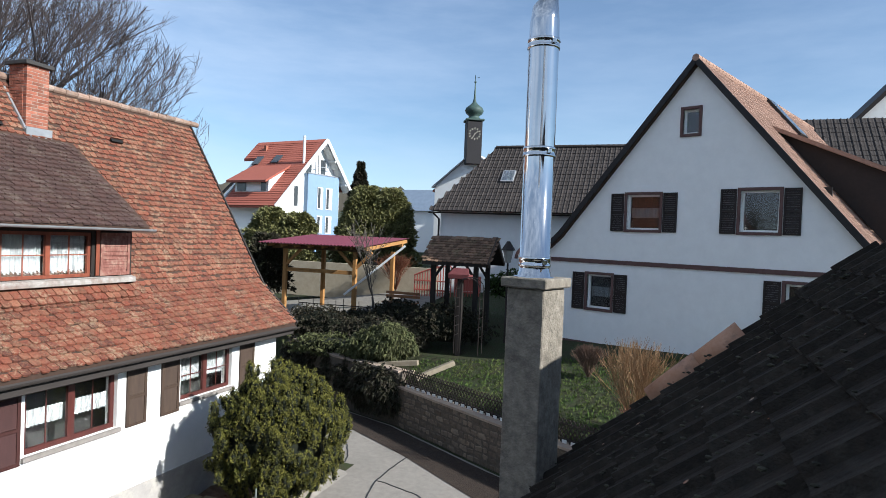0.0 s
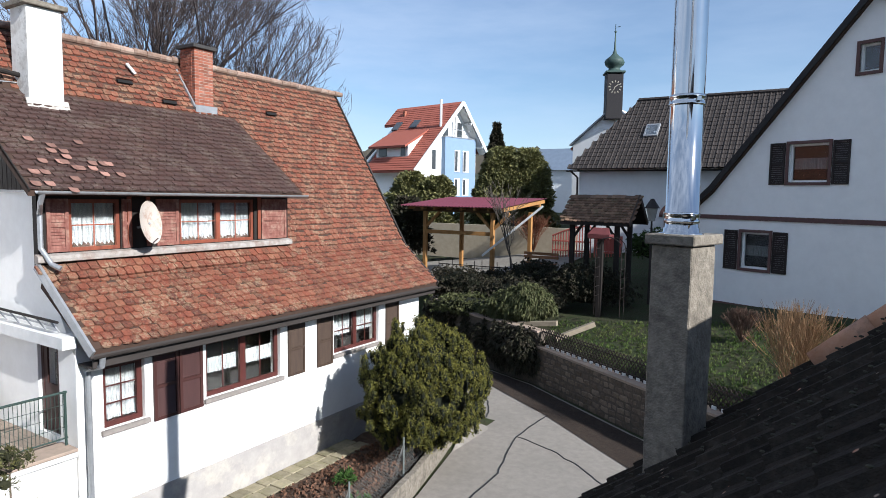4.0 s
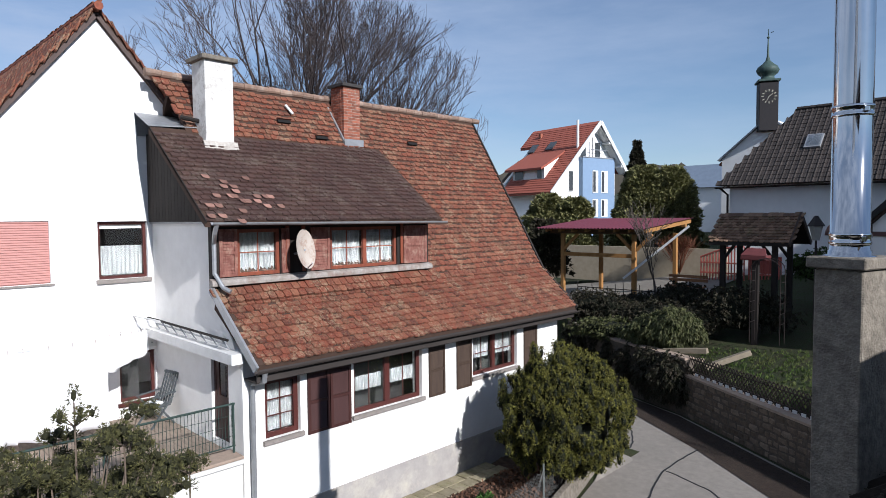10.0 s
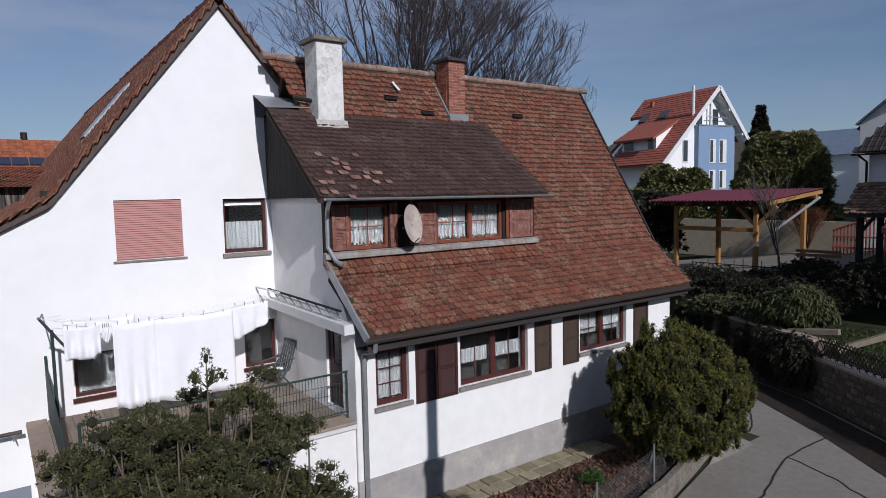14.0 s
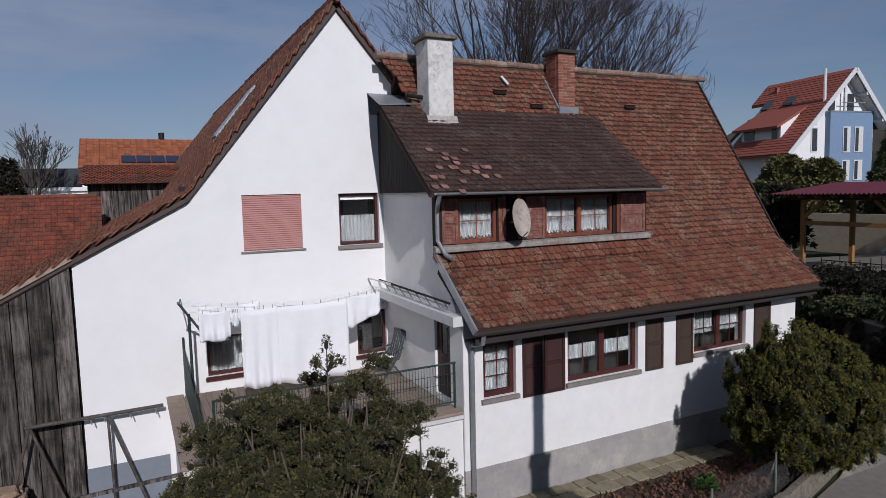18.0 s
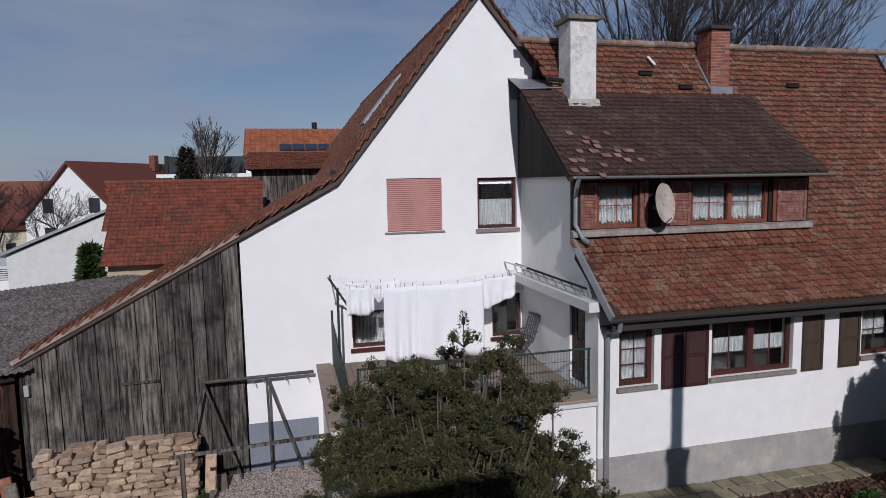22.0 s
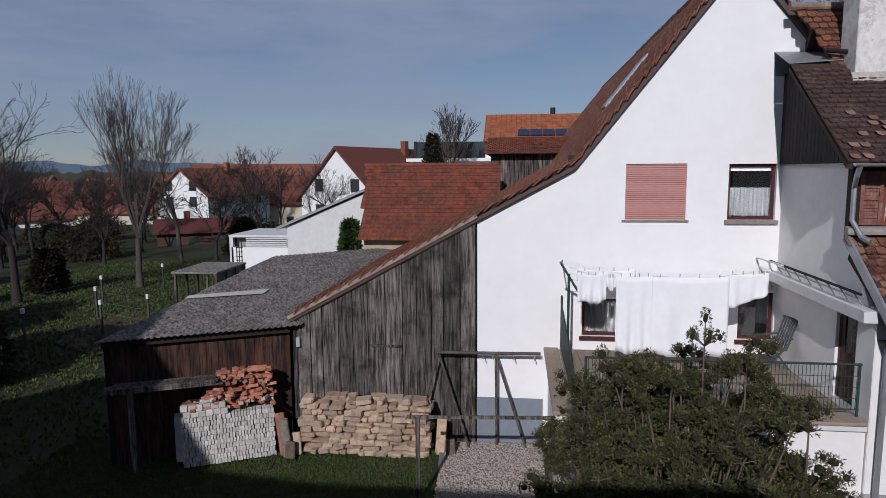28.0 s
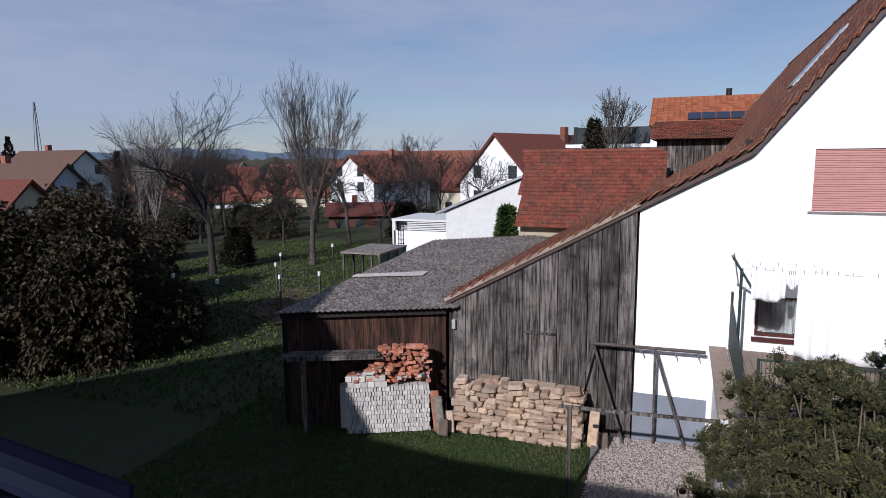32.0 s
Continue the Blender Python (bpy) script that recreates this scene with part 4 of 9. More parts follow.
for cy, cs, n in ((6.0, 0.35, 9), (6.5, 0.5, 6), (5.75, 0.9, 4), (6.2, 1.2, 3), (5.5, 0.1, 3), (7.0, 0.75, 2)):
    for k in range(n):
        o = Vector((DE[0], cy + brg.gauss(0, 0.28), DE[1])) + dsl * (round((cs + brg.gauss(0, 0.14)) / TE) * TE) + dn * 0.068
        ob = new("tile", bare_me)
        ob.parent = dormer
        ob.matrix_basis = Matrix.Translation(o - house.location) @ Matrix((Vector((0, 1, 0)), (dsl - dn * 0.16).normalized(), dn)).transposed().to_4x4()

# ---- the house the view is taken from, and its annex ----
own = thing("own_house", "dark tiled annex roof beside the viewpoint's own house", "house", (5, -6, 0), kind="structure")
AX, AZ = 1.80, 6.98
asl = 0.88
eave_x = -2.4
eave_z = AZ - (AX - eave_x) * asl
A0, A1 = 0.6, 6.2
bm = B()
prism(bm, [(eave_x, A0, eave_z), (AX, A0, AZ), (2 * AX - eave_x, A0, eave_z), (2 * AX - eave_x, A0, eave_z - 0.2), (AX, A0, AZ - 0.2), (eave_x, A0, eave_z - 0.2)], (0, A1 - A0, 0))
annex_roof = part("annex_roof", bm, ROOF_BASE, own)
part("annex_wall", prism(B(), [(-2.3, A0, -0.5), (-2.3, A0, eave_z - 0.1), (AX, A0, AZ - 0.4), (5.2, A0, eave_z - 0.1), (5.2, A0, -0.5)], (0, A1 - A0 - 0.2, 0)), WHITE, own)


def pan_mesh(w, h, th, roll):
    """An interlocking tile: a flat pan with a raised roll along one side and a thick lower edge."""
    bm = B()
    prof = [(-w / 2, 0), (-w / 2 + roll * 0.25, roll * 0.55), (-w / 2 + roll * 0.8, roll * 0.6), (-w / 2 + roll * 1.1, 0.004), (0.0, 0.0), (w * 0.18, 0.012), (w * 0.36, 0.0), (w / 2 + 0.01, 0)]
    prism(bm, [(x, 0, z) for x, z in prof] + [(x, 0, z - th) for x, z in prof[::-1]], (0, h, 0))
    me = bpy.data.meshes.new("tile")
    bm.to_mesh(me)
    bm.free()
    return me


def pan_field(parent, start, across, slope, n_across, n_up, w, expo, material, rng, keep=0, roll=0.06, th=0.022, jitter=0.006, hide=None):
    across, slope = Vector(across).normalized(), Vector(slope).normalized()
    nrm = across.cross(slope)
    me = pan_mesh(w, expo * 1.12, th, roll)
    me.materials.append(material)
    base = np.array([v.co[:] for v in me.vertices])
    polys = [tuple(p.vertices) for p in me.polygons]
    top = parent
    while top.parent is not None:
        top = top.parent
    off = top.location if top.type == "EMPTY" else Vector((0, 0, 0))
    V, F, made = [], [], 0
    for r in range(n_up):
        for c in range(n_across):
            o = Vector(start) + across * ((c + 0.5) * w) + slope * (r * expo)
            if hide and hide(o):
                continue
            t = th / expo + rng.uniform(-0.01, 0.012)
            s2 = (slope - nrm * t).normalized()
            a2 = (across + slope * rng.uniform(-jitter, jitter)).normalized()
            rot = Matrix((a2, s2, a2.cross(s2))).transposed()
            o = o + nrm * (0.035 + rng.uniform(0, 0.008))
            if made < keep:
                ob = new("tile", me)
                ob.parent = parent
                ob.matrix_basis = Matrix.Translation(o - off) @ rot.to_4x4()
                made += 1
            else:
                k = len(V) * len(base)
                V.append(base @ np.array(rot).T + np.array(o))
                F += [tuple(i + k for i in f) for f in polys]
    if V:
        raw("tile_field", np.concatenate(V), F, material, parent)["kind"] = "stuff"
    if not keep:
        bpy.data.meshes.remove(me)


pan_field(annex_roof, (eave_x, A1, eave_z), (0, -1, 0), (1, 0, asl), int((A1 - A0) / 0.31), 15, 0.31, 0.345, TILE_BLACK, rng, keep=290, jitter=0.03, roll=0.085, th=0.03)
pan_field(annex_roof, (2 * AX - eave_x, A0, eave_z), (0, 1, 0), (-1, 0, asl), int((A1 - A0) / 0.31), 15, 0.31, 0.345, TILE_BLACK, rng)
bm = B()
for k in range(16):
    bmesh.ops.create_cone(bm, cap_ends=True, segments=10, radius1=0.13, radius2=0.12, depth=0.38,
                          matrix=Matrix.Translation((AX, 0.8 + k * 0.34, AZ + 0.06 + rng.uniform(-0.012, 0.012))) @ Matrix.Rotation(radians(-90), 4, "X"))
part("ridge_tile", bm, TILE_BLACK, annex_roof)
# half-round terracotta capping tiles on the verge
d = Vector((1, 0, asl)).normalized()
up_v = Vector((-d.z, 0, d.x))
p0 = Vector((-0.18, A1 - 0.02, AZ - (AX + 0.18) * asl))
for k in range(2):
    bm = B()
    prev = None
    for j in range(9):
        ang = math.pi * j / 8
        rows_ = []
        for along_, r in ((0.0, 0.105 + 0.005 * k), (0.54, 0.125 + 0.005 * k)):
            for rr in (r, r - 0.016):
                rows_.append(bm.verts.new(p0 + d * (k * 0.46 + along_) + Vector((0, 1, 0)) * rr * math.cos(ang) + up_v * (rr * math.sin(ang) + 0.03)))
        if prev:
            for q in ((0, 2), (2, 3), (3, 1), (1, 0)):
                bm.faces.new((prev[q[0]], prev[q[1]], rows_[q[1]], rows_[q[0]]))
        prev = rows_
    bmesh.ops.recalc_face_normals(bm, faces=bm.faces)
    part("verge_tile", bm, TERRACOTTA, annex_roof, "sunlit terracotta capping tile with dark lichen", True)
# lichen and moss cushions on the black tiles
moss_rng = random.Random(8)
bm = B()
for k in range(520):
    xx, yy = moss_rng.uniform(-2.1, 1.2), moss_rng.uniform(1.5, 6.1)
    r = moss_rng.uniform(0.006, 0.02)
    bmesh.ops.create_icosphere(bm, subdivisions=1, radius=r, matrix=Matrix.Translation((xx, yy, AZ - (AX - xx) * asl + 0.10)) @ Matrix.Diagonal((1.2, 1, 0.6, 1)))
part("moss_cushions", bm, mat("dark_moss", (0.028, 0.026, 0.016), (0.045, 0.042, 0.03), 40, 0.98, 0.5, vary=0.5), annex_roof)["kind"] = "stuff"
bm = B()
for k in range(26):
    xx, yy = moss_rng.uniform(-1.2, 1.2), moss_rng.uniform(1.8, 5.5)
    bmesh.ops.create_circle(bm, cap_ends=True, segments=9, radius=moss_rng.uniform(0.006, 0.018),
                            matrix=Matrix.Translation((xx, yy, AZ - (AX - xx) * asl + 0.105)) @ Matrix.Rotation(-math.atan(asl), 4, "Y"))
part("lichen_spots", bm, mat("orange_grey_lichen", (0.24, 0.08, 0.03), (0.24, 0.23, 0.20), 6, 0.95, 0.0, vary=0.3), annex_roof)["kind"] = "stuff"
# main block of the own house, behind and beside the eye
part("own_wall", box(B(), 0.75, -10.45, -0.5, 8.0, 0.6, 7.0), WHITE, own)
part("own_roof", prism(B(), [(0.45, -10.45, 6.9), (4.3, -10.45, 9.35), (8.2, -10.45, 6.9)], (0, 11.05, 0)), ROOF_BASE, own)
# unseen blocks added to throw the long shadow over lawn and shed
part("own_tall_block", prism(B(), [(4.4, -7.1, -0.8), (4.4, -7.1, 9.36), (4.4, -10.5, 9.6), (4.4, -13.4, 15.7), (4.4, -14.6, 17.0), (4.4, -20.2, 11.4), (4.4, -20.2, -0.8)], (3.9, 0, 0)), WHITE, own)
part("own_side_wing", prism(B(), [(4.4, -24.5, -0.8), (4.4, -24.5, 6.9), (4.4, -20.21, 11.3), (4.4, -20.21, -0.8)], (3.9, 0, 0)), WHITE, own)
part("own_gutter", gutter(B(), (-1.25, -4.6, 5.74), (-0.84, -1.62, 5.76), 0.085), mat("dark_blue_gutter", (0.055, 0.05, 0.10), (0.045, 0.04, 0.085), 4, 0.35, 0.0), own, "dark gutter end below the viewpoint")
part("own_eave", prism(B(), [(-1.2, -4.6, 5.42), (-0.8, -1.72, 5.42), (0.74, -1.72, 5.42), (0.74, -4.6, 5.42)], (0, 0, 0.22)), ROOF_BASE, own)

# ---- chimney with the steel flue ----
flue = thing("chimney_stack", "rough concrete chimney carrying a tall polished steel flue", "chimney", (-1.3, 5.9, 3.6))
KS = 0.872
CH = Matrix.Translation((-1.26, 5.94, 6.66 * (1 - KS))) @ Matrix.Rotation(radians(-15), 4, "Z") @ Matrix.Diagonal((KS, KS, KS, 1))


def ch_box(sx, sy, z0, z1, bevel=0.0):
    bm = obox(B(), (0, 0, (z0 + z1) / 2), (sx, sy, z1 - z0), None, bevel)
    bmesh.ops.transform(bm, matrix=CH, verts=bm.verts)
    return bm


bm = ch_box(0.43, 0.52, 2.6, 6.16, 0.012)
bmesh.ops.subdivide_edges(bm, edges=bm.edges, cuts=10, use_grid_fill=True)
for v in bm.verts:
    v.co += Vector((noise.noise(v.co * 6), noise.noise(v.co * 6 + Vector((9, 0, 0))), 0)) * 0.006
part("shaft", bm, CONCRETE, flue)
part("cap_slab", ch_box(0.53, 0.64, 6.17, 6.275, 0.012), CONCRETE, flue, "grey concrete cap slab")
bm = B()
for sy in (-1, 1):
    prism(bm, [(-0.24, sy * 0.275, 3.4), (0.24, sy * 0.275, 3.86), (0.24, sy * 0.275, 4.08), (-0.24, sy * 0.275, 3.72)], (0, 0.012 * sy, 0))
prism(bm, [(-0.24, -0.28, 3.3), (-0.24, 0.28, 3.3), (-0.24, 0.28, 3.72), (-0.24, -0.28, 3.72)], (-0.012, 0, 0))
bmesh.ops.transform(bm, matrix=CH, verts=bm.verts)
part("roof_flashing", bm, mat("blackened_lead", (0.03, 0.03, 0.032), (0.02, 0.02, 0.021), 6, 0.6, 0.2), flue, "blackened lead flashing")
FX, FY, FR = -1.285, 5.93, 0.142


def fz(z):
    return 6.66 + (z - 6.66) * KS



def ring(z, r, n=40):
    return [(FX + r * math.cos(2 * math.pi * k / n), FY + r * math.sin(2 * math.pi * k / n), fz(z)) for k in range(n)]


def shell(bm, zs):
    prev = None
    for z, r in zs:
        cur = [bm.verts.new(p) for p in ring(z, r)]
        if prev:
            for k in range(len(cur)):
                bm.faces.new((prev[k - 1], prev[k], cur[k], cur[k - 1]))
        prev = cur
    return bm


part("flue_pipe", shell(B(), [(6.275, 0.19), (6.282, 0.19), (6.29, FR + 0.012), (6.33, FR + 0.012), (6.335, FR), (7.56, FR)]), STEEL, flue, "", True)
part("flue_pipe", shell(B(), [(7.66, FR), (8.72, FR)]), STEEL, flue, "", True)
for zz in (7.61, 8.76, 6.44):
    part("clamp_band", shell(B(), [(zz - 0.055, FR), (zz - 0.053, FR + 0.008), (zz - 0.03, FR + 0.011), (zz - 0.025, FR + 0.005), (zz + 0.02, FR + 0.005), (zz + 0.025, FR + 0.011), (zz + 0.05, FR + 0.008), (zz + 0.055, FR)]), STEEL, flue, "", True)
    part("clamp_lock", box(B(), FX + FR * 0.72, FY - FR * 0.72 - 0.02, fz(zz) - 0.02, FX + FR * 0.72 + 0.035, FY - FR * 0.72 + 0.02, fz(zz) + 0.02, 0.004), STEEL, flue)
bm = shell(B(), [(8.8, FR), (9.0, FR * 0.96), (9.22, FR * 0.82), (9.22, FR * 0.76), (8.85, FR * 0.8)])
for v in bm.verts:
    if v.co.z > fz(8.97):
        v.co.z += (v.co.x - FX) * (v.co.z - fz(8.95)) * 2.2
part("flue_mouth", bm, STEEL, flue, "slant-cut steel mouth", True)

# ---- stone garden wall with lattice fence ----
wall_rng = random.Random(5)
garden_wall = thing("garden_wall", "rubble stone retaining wall with pale mortar beside the lane", "wall", (-6, 19, 0), kind="structure")
STONE = mat("rubble_stone", (0.17, 0.13, 0.095), (0.095, 0.075, 0.058), 9, 0.95, 0.7, vary=0.35, stain=(0.12, 0.10, 0.085), stain_scale=3, stain_amount=0.5)
WT = 1.18
for (ax, ay), (bx, by) in zip(WALL_LINE[:4], WALL_LINE[1:5]):
    a, b = Vector((ax, ay, 0)), Vector((bx, by, 0))
    t = (b - a).normalized()
    nn = Vector((t.y, -t.x, 0))
    if nn.y < 0:
        nn = -nn
    hgt = WT + (0.55 if ax < -9 else 0.0)
    prism(bm := B(), [a - nn * 0.02 + Vector((0, 0, -0.6)), b - nn * 0.02 + Vector((0, 0, -0.6)), b - nn * 0.02 + Vector((0, 0, hgt)), a - nn * 0.02 + Vector((0, 0, hgt))], nn * 0.38)
    part("wall_core", bm, mat("dark_lime_mortar", (0.115, 0.095, 0.075), (0.07, 0.058, 0.048), 12, 0.95, 0.5, stain=(0.05, 0.045, 0.038), stain_scale=1.5, stain_amount=0.6), garden_wall)
    part("coping", beam(B(), a + nn * 0.16 + Vector((0, 0, hgt + 0.03)), b + nn * 0.16 + Vector((0, 0, hgt + 0.03)), 0.44, 0.07), STONE_COPE, garden_wall)


def stone_mesh(w, h, d, rg):
    bm = obox(B(), (0, 0, 0), (w, d, h), None, min(w, h) * 0.2)
    for v in bm.verts:
        v.co += Vector((rg.uniform(-1, 1) * 0.09 * w, rg.uniform(-1, 1) * 0.015, rg.uniform(-1, 1) * 0.13 * h))
    me = bpy.data.meshes.new("stone")
    bm.to_mesh(me)
    bm.free()
    return me


stone_set = [stone_mesh(w, h, 0.1, wall_rng) for w, h in ((0.38, 0.18), (0.28, 0.15), (0.22, 0.19), (0.15, 0.15), (0.31, 0.19))]
for me in stone_set:
    me.materials.append(STONE)
count = 0
for a, b in ((Vector((*WALL_LINE[2], 0)), Vector((*WALL_LINE[1], 0))), (Vector((*WALL_LINE[1], 0)), Vector((0.5, 15.15, 0)))):
    t = (b - a).normalized()
    out_way = Vector((t.y, -t.x, 0))
    turn = Matrix((t, -out_way, Vector((0, 0, 1)))).transposed().to_4x4()
    for r in range(7):
        u = wall_rng.uniform(0, 0.2)
        while u < (b - a).length - 0.1:
            k = wall_rng.randrange(5)
            w = (0.38, 0.28, 0.22, 0.15, 0.31)[k]
            if count < 300:
                ob = new("stone", stone_set[k])
                ob.parent = garden_wall
                p = a + t * (u + w / 2) + Vector((0, 0, -0.12 + r * 0.2 + wall_rng.uniform(-0.01, 0.01))) - out_way * wall_rng.uniform(-0.004, 0.02)
                ob.matrix_basis = Matrix.Translation(p - garden_wall.location) @ turn @ Matrix.Rotation(wall_rng.uniform(-0.12, 0.12), 4, "Y")
                count += 1
            u += w + 0.025
a, b = Vector((0.5, 15.2, 0)), Vector((-9.18, 20.98, 0))
t = (b - a).normalized()

# crossed-slat hunter's fence on the wall
fence = thing("lattice_fence", "dark brown crossed-slat garden fence on the stone wall", "fence", (-5, 18.4, WT))
slat_me = bpy.data.meshes.new("slat")
tmp = obox(B(), (0, 0, 0), (0.035, 0.02, 0.86), None, 0.004)
tmp.to_mesh(slat_me)
tmp.free()
FENCE_WOOD = mat("tarred_fence_wood", (0.035, 0.026, 0.021), (0.022, 0.017, 0.014), 8, 0.8, 0.2, vary=0.3)
slat_me.materials.append(FENCE_WOOD)
nrm = Vector((t.y, -t.x, 0)) * -1
L = (b - a).length
n = int(L / 0.15)
for k in range(n):
    for sgn in (-1, 1):
        ob = new("slat", slat_me)
        ob.parent = fence
        p = a + t * (k * 0.15) + Vector((0, 0, WT + 0.38)) + nrm * (-0.16 + 0.025 * sgn)
        base = Matrix((t, nrm, Vector((0, 0, 1)))).transposed().to_4x4()
        ob.matrix_basis = Matrix.Translation(p - fence.location) @ base @ Matrix.Rotation(sgn * radians(38), 4, "Y")
for hh in (0.16, 0.58):
    part("rail", beam(B(), a + Vector((0, 0, WT + hh)) - nrm * 0.16, b + Vector((0, 0, WT + hh)) - nrm * 0.16, 0.03, 0.045), FENCE_WOOD, fence)
# white blocks added to imitate light showing through gaps below the lattice
bm = B()
for k in range(int(L / 0.3)):
    p = a + t * (k * 0.3 + 0.1) - nrm * 0.12
    obox(bm, p + Vector((0, 0, WT + 0.1)), (0.14, 0.03, 0.1), Matrix((t, nrm, Vector((0, 0, 1)))).transposed())
part("kerb_stone", bm, MATS["white_paint"], fence, "white blocks standing in for light through the gaps under the fence")["kind"] = "stuff"

# ---- gabled house with shutters ----
gh = thing("gable_house", "pale rendered gable house with dark shutters and sandstone window trim", "house", (0.35, 24, 2.0))
GY = 24.0
TRIM = mat("red_sandstone_trim", (0.12, 0.068, 0.062), (0.09, 0.052, 0.048), 9, 0.9, 0.3)
FAC = mat("pale_grey_white_render", (0.74, 0.74, 0.73), (0.69, 0.69, 0.68), 2.5, 0.95, 0.25, stain=(0.6, 0.6, 0.6), stain_amount=0.2, bump_scale=60)


def gface(u, z, d):
    return (u, GY + d, z)


gwin = [(-0.09, 10.63, 0.47, 11.5), (-2.1, 7.2, -0.82, 8.5), (1.98, 7.2, 3.18, 8.58), (-3.66, 4.08, -2.62, 5.4), (3.47, 4.25, 4.52, 5.56)]
part("facade", holed(B(), [(-5.48, 1.0), (5.8, 1.0), (5.8, 6.6), (0.35, 13.06), (-4.9, 6.83), (-5.48, 6.35)], gwin, gface, 0.35), FAC, gh)
part("plinth", box(B(), -5.5, GY - 0.03, 0.9, 5.82, GY + 0.1, 2.72), TRIM, gh, "dark red-brown plinth")
part("string_course", box(B(), -5.5, GY - 0.05, 5.84, 5.82, GY - 0.001, 6.0), TRIM, gh)
part("side_wall", box(B(), -5.48, GY + 0.35, 1.0, -5.2, 40, 6.2), FAC, gh)
part("side_wall", box(B(), 5.5, GY + 0.35, 1.0, 5.8, 40, 6.5), FAC, gh)
part("back_wall", prism(B(), [(-5.2, 39.7, 1.0), (-5.2, 39.7, 6.2), (0.35, 39.7, 12.9), (5.5, 39.7, 6.5), (5.5, 39.7, 1.0)], (0, 0.3, 0)), FAC, gh)
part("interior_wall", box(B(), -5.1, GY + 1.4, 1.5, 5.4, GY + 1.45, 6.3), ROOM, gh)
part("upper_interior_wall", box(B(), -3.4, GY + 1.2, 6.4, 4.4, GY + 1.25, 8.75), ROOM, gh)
SASH = mat("white_sash_paint", (0.72, 0.72, 0.70), (0.66, 0.66, 0.64), 5, 0.5, 0.05)
for i, (u0, z0, u1, z1) in enumerate(gwin):
    w = window(gh, gface, u0, z0, u1, z1, SASH, 1, (0, 0), 0.3 if i in (1, 3) else 0.0, None, depth=0.2, fw=0.07, rails=False)
    bm = B()
    tw = 0.1
    box(bm, u0 - tw, GY - 0.04, z0 - tw, u0, GY + 0.08, z1 + tw)
    box(bm, u1, GY - 0.04, z0 - tw, u1 + tw, GY + 0.08, z1 + tw)
    box(bm, u0, GY - 0.04, z1, u1, GY + 0.08, z1 + tw)
    box(bm, u0, GY - 0.06, z0 - tw, u1, GY + 0.08, z0)
    part("trim", bm, TRIM, w)
    if i:
        for s0 in ((u0 - tw - 0.55, u0 - tw - 0.03), (u1 + tw + 0.03, u1 + tw + 0.55)):
            louvre_shutter(gh, gface, s0[0], z0 - 0.08, s0[1], z1 + 0.06, SHUTTER_BLACK, "open black-brown shutter", slats=18)
GP = [(-6.05, 5.95), (-4.84, 7.03), (0.35, 13.2), (6.25, 6.15)]
gz = [(x, GY - 0.2, z) for x, z in GP] + [(x, GY - 0.2, z - 0.2) for x, z in GP[::-1]]
groof = part("roof", prism(B(), gz, (0, 16.4, 0)), ROOF_BASE, gh)
bm = B()
for p, q in zip(GP, GP[1:]):
    beam(bm, (p[0], GY - 0.24, p[1] - 0.02), (q[0], GY - 0.24, q[1] - 0.02), 0.07, 0.19)
part("bargeboard", bm, mat("black_bargeboard", (0.02, 0.018, 0.018), (0.014, 0.013, 0.013), 5, 0.6, 0.1), groof)
sl = Vector((0.35 - 6.25, 0, 13.2 - 6.15))
pan_field(groof, (6.25, GY - 0.22, 6.15), (0, 1, 0), sl, 54, 26, 0.3, 0.355, TILE_TAN, rng, roll=0.05)
sl = Vector((0.35 + 4.84, 0, 13.2 - 7.03))
pan_field(groof, (-4.84, GY + 16.0, 7.03), (0, -1, 0), sl, 54, 21, 0.3, 0.355, PANTILE_BROWN, rng, roll=0.05)
bm = B()
for k in range(48):
    bmesh.ops.create_cone(bm, cap_ends=True, segments=8, radius1=0.13, radius2=0.115, depth=0.37, matrix=Matrix.Translation((0.35, GY - 0.1 + k * 0.34, 13.24)) @ Matrix.Rotation(radians(-90), 4, "X"))
part("ridge_tile", bm, TILE_TAN, groof)
# shed dormer and roof window on the sunny slope
part("dormer_cheek", prism(B(), [(2.3, GY + 2.6, 10.95), (6.9, GY + 2.6, 8.75), (6.9, GY + 2.6, 5.6)], (0, 0.15, 0)), SHUTTER_BLACK, groof, "dark clad dormer cheek")
part("dormer_roof", prism(B(), [(2.2, GY + 2.3, 11.1), (7.2, GY + 2.3, 8.72), (7.2, GY + 2.3, 8.57), (2.2, GY + 2.3, 10.95)], (0, 6, 0)), TILE_TAN, groof)
for k in range(3):
    part("dormer_window", box(B(), 6.86, GY + 3.1 + k * 1.5, 6.9, 6.92, GY + 4.3 + k * 1.5, 8.3), MATS["white_paint"], groof)
d = Vector((0.35 - 6.25, 0, 13.2 - 6.15)).normalized()
nn = Vector((d.z, 0, -d.x))
turn2 = Matrix((Vector((0, 1, 0)), d, Vector((0, 1, 0)).cross(d))).transposed()
c = Vector((1.05, GY + 8.2, 12.36)) + nn * 0.1
rw = part("roof_window", obox(B(), c, (1.2, 2.2, 0.14), turn2, 0.01), mat("black_metal", (0.02, 0.02, 0.02), (0.016, 0.016, 0.016), 4, 0.5, 0.0), groof)
part("pane", obox(B(), c + nn * 0.073, (0.95, 1.95, 0.006), turn2), GLASS, rw)
gh.rotation_euler = (0, 0, -radians(22.6))
gh.location += Vector((0.12, 0.03, 0.05))

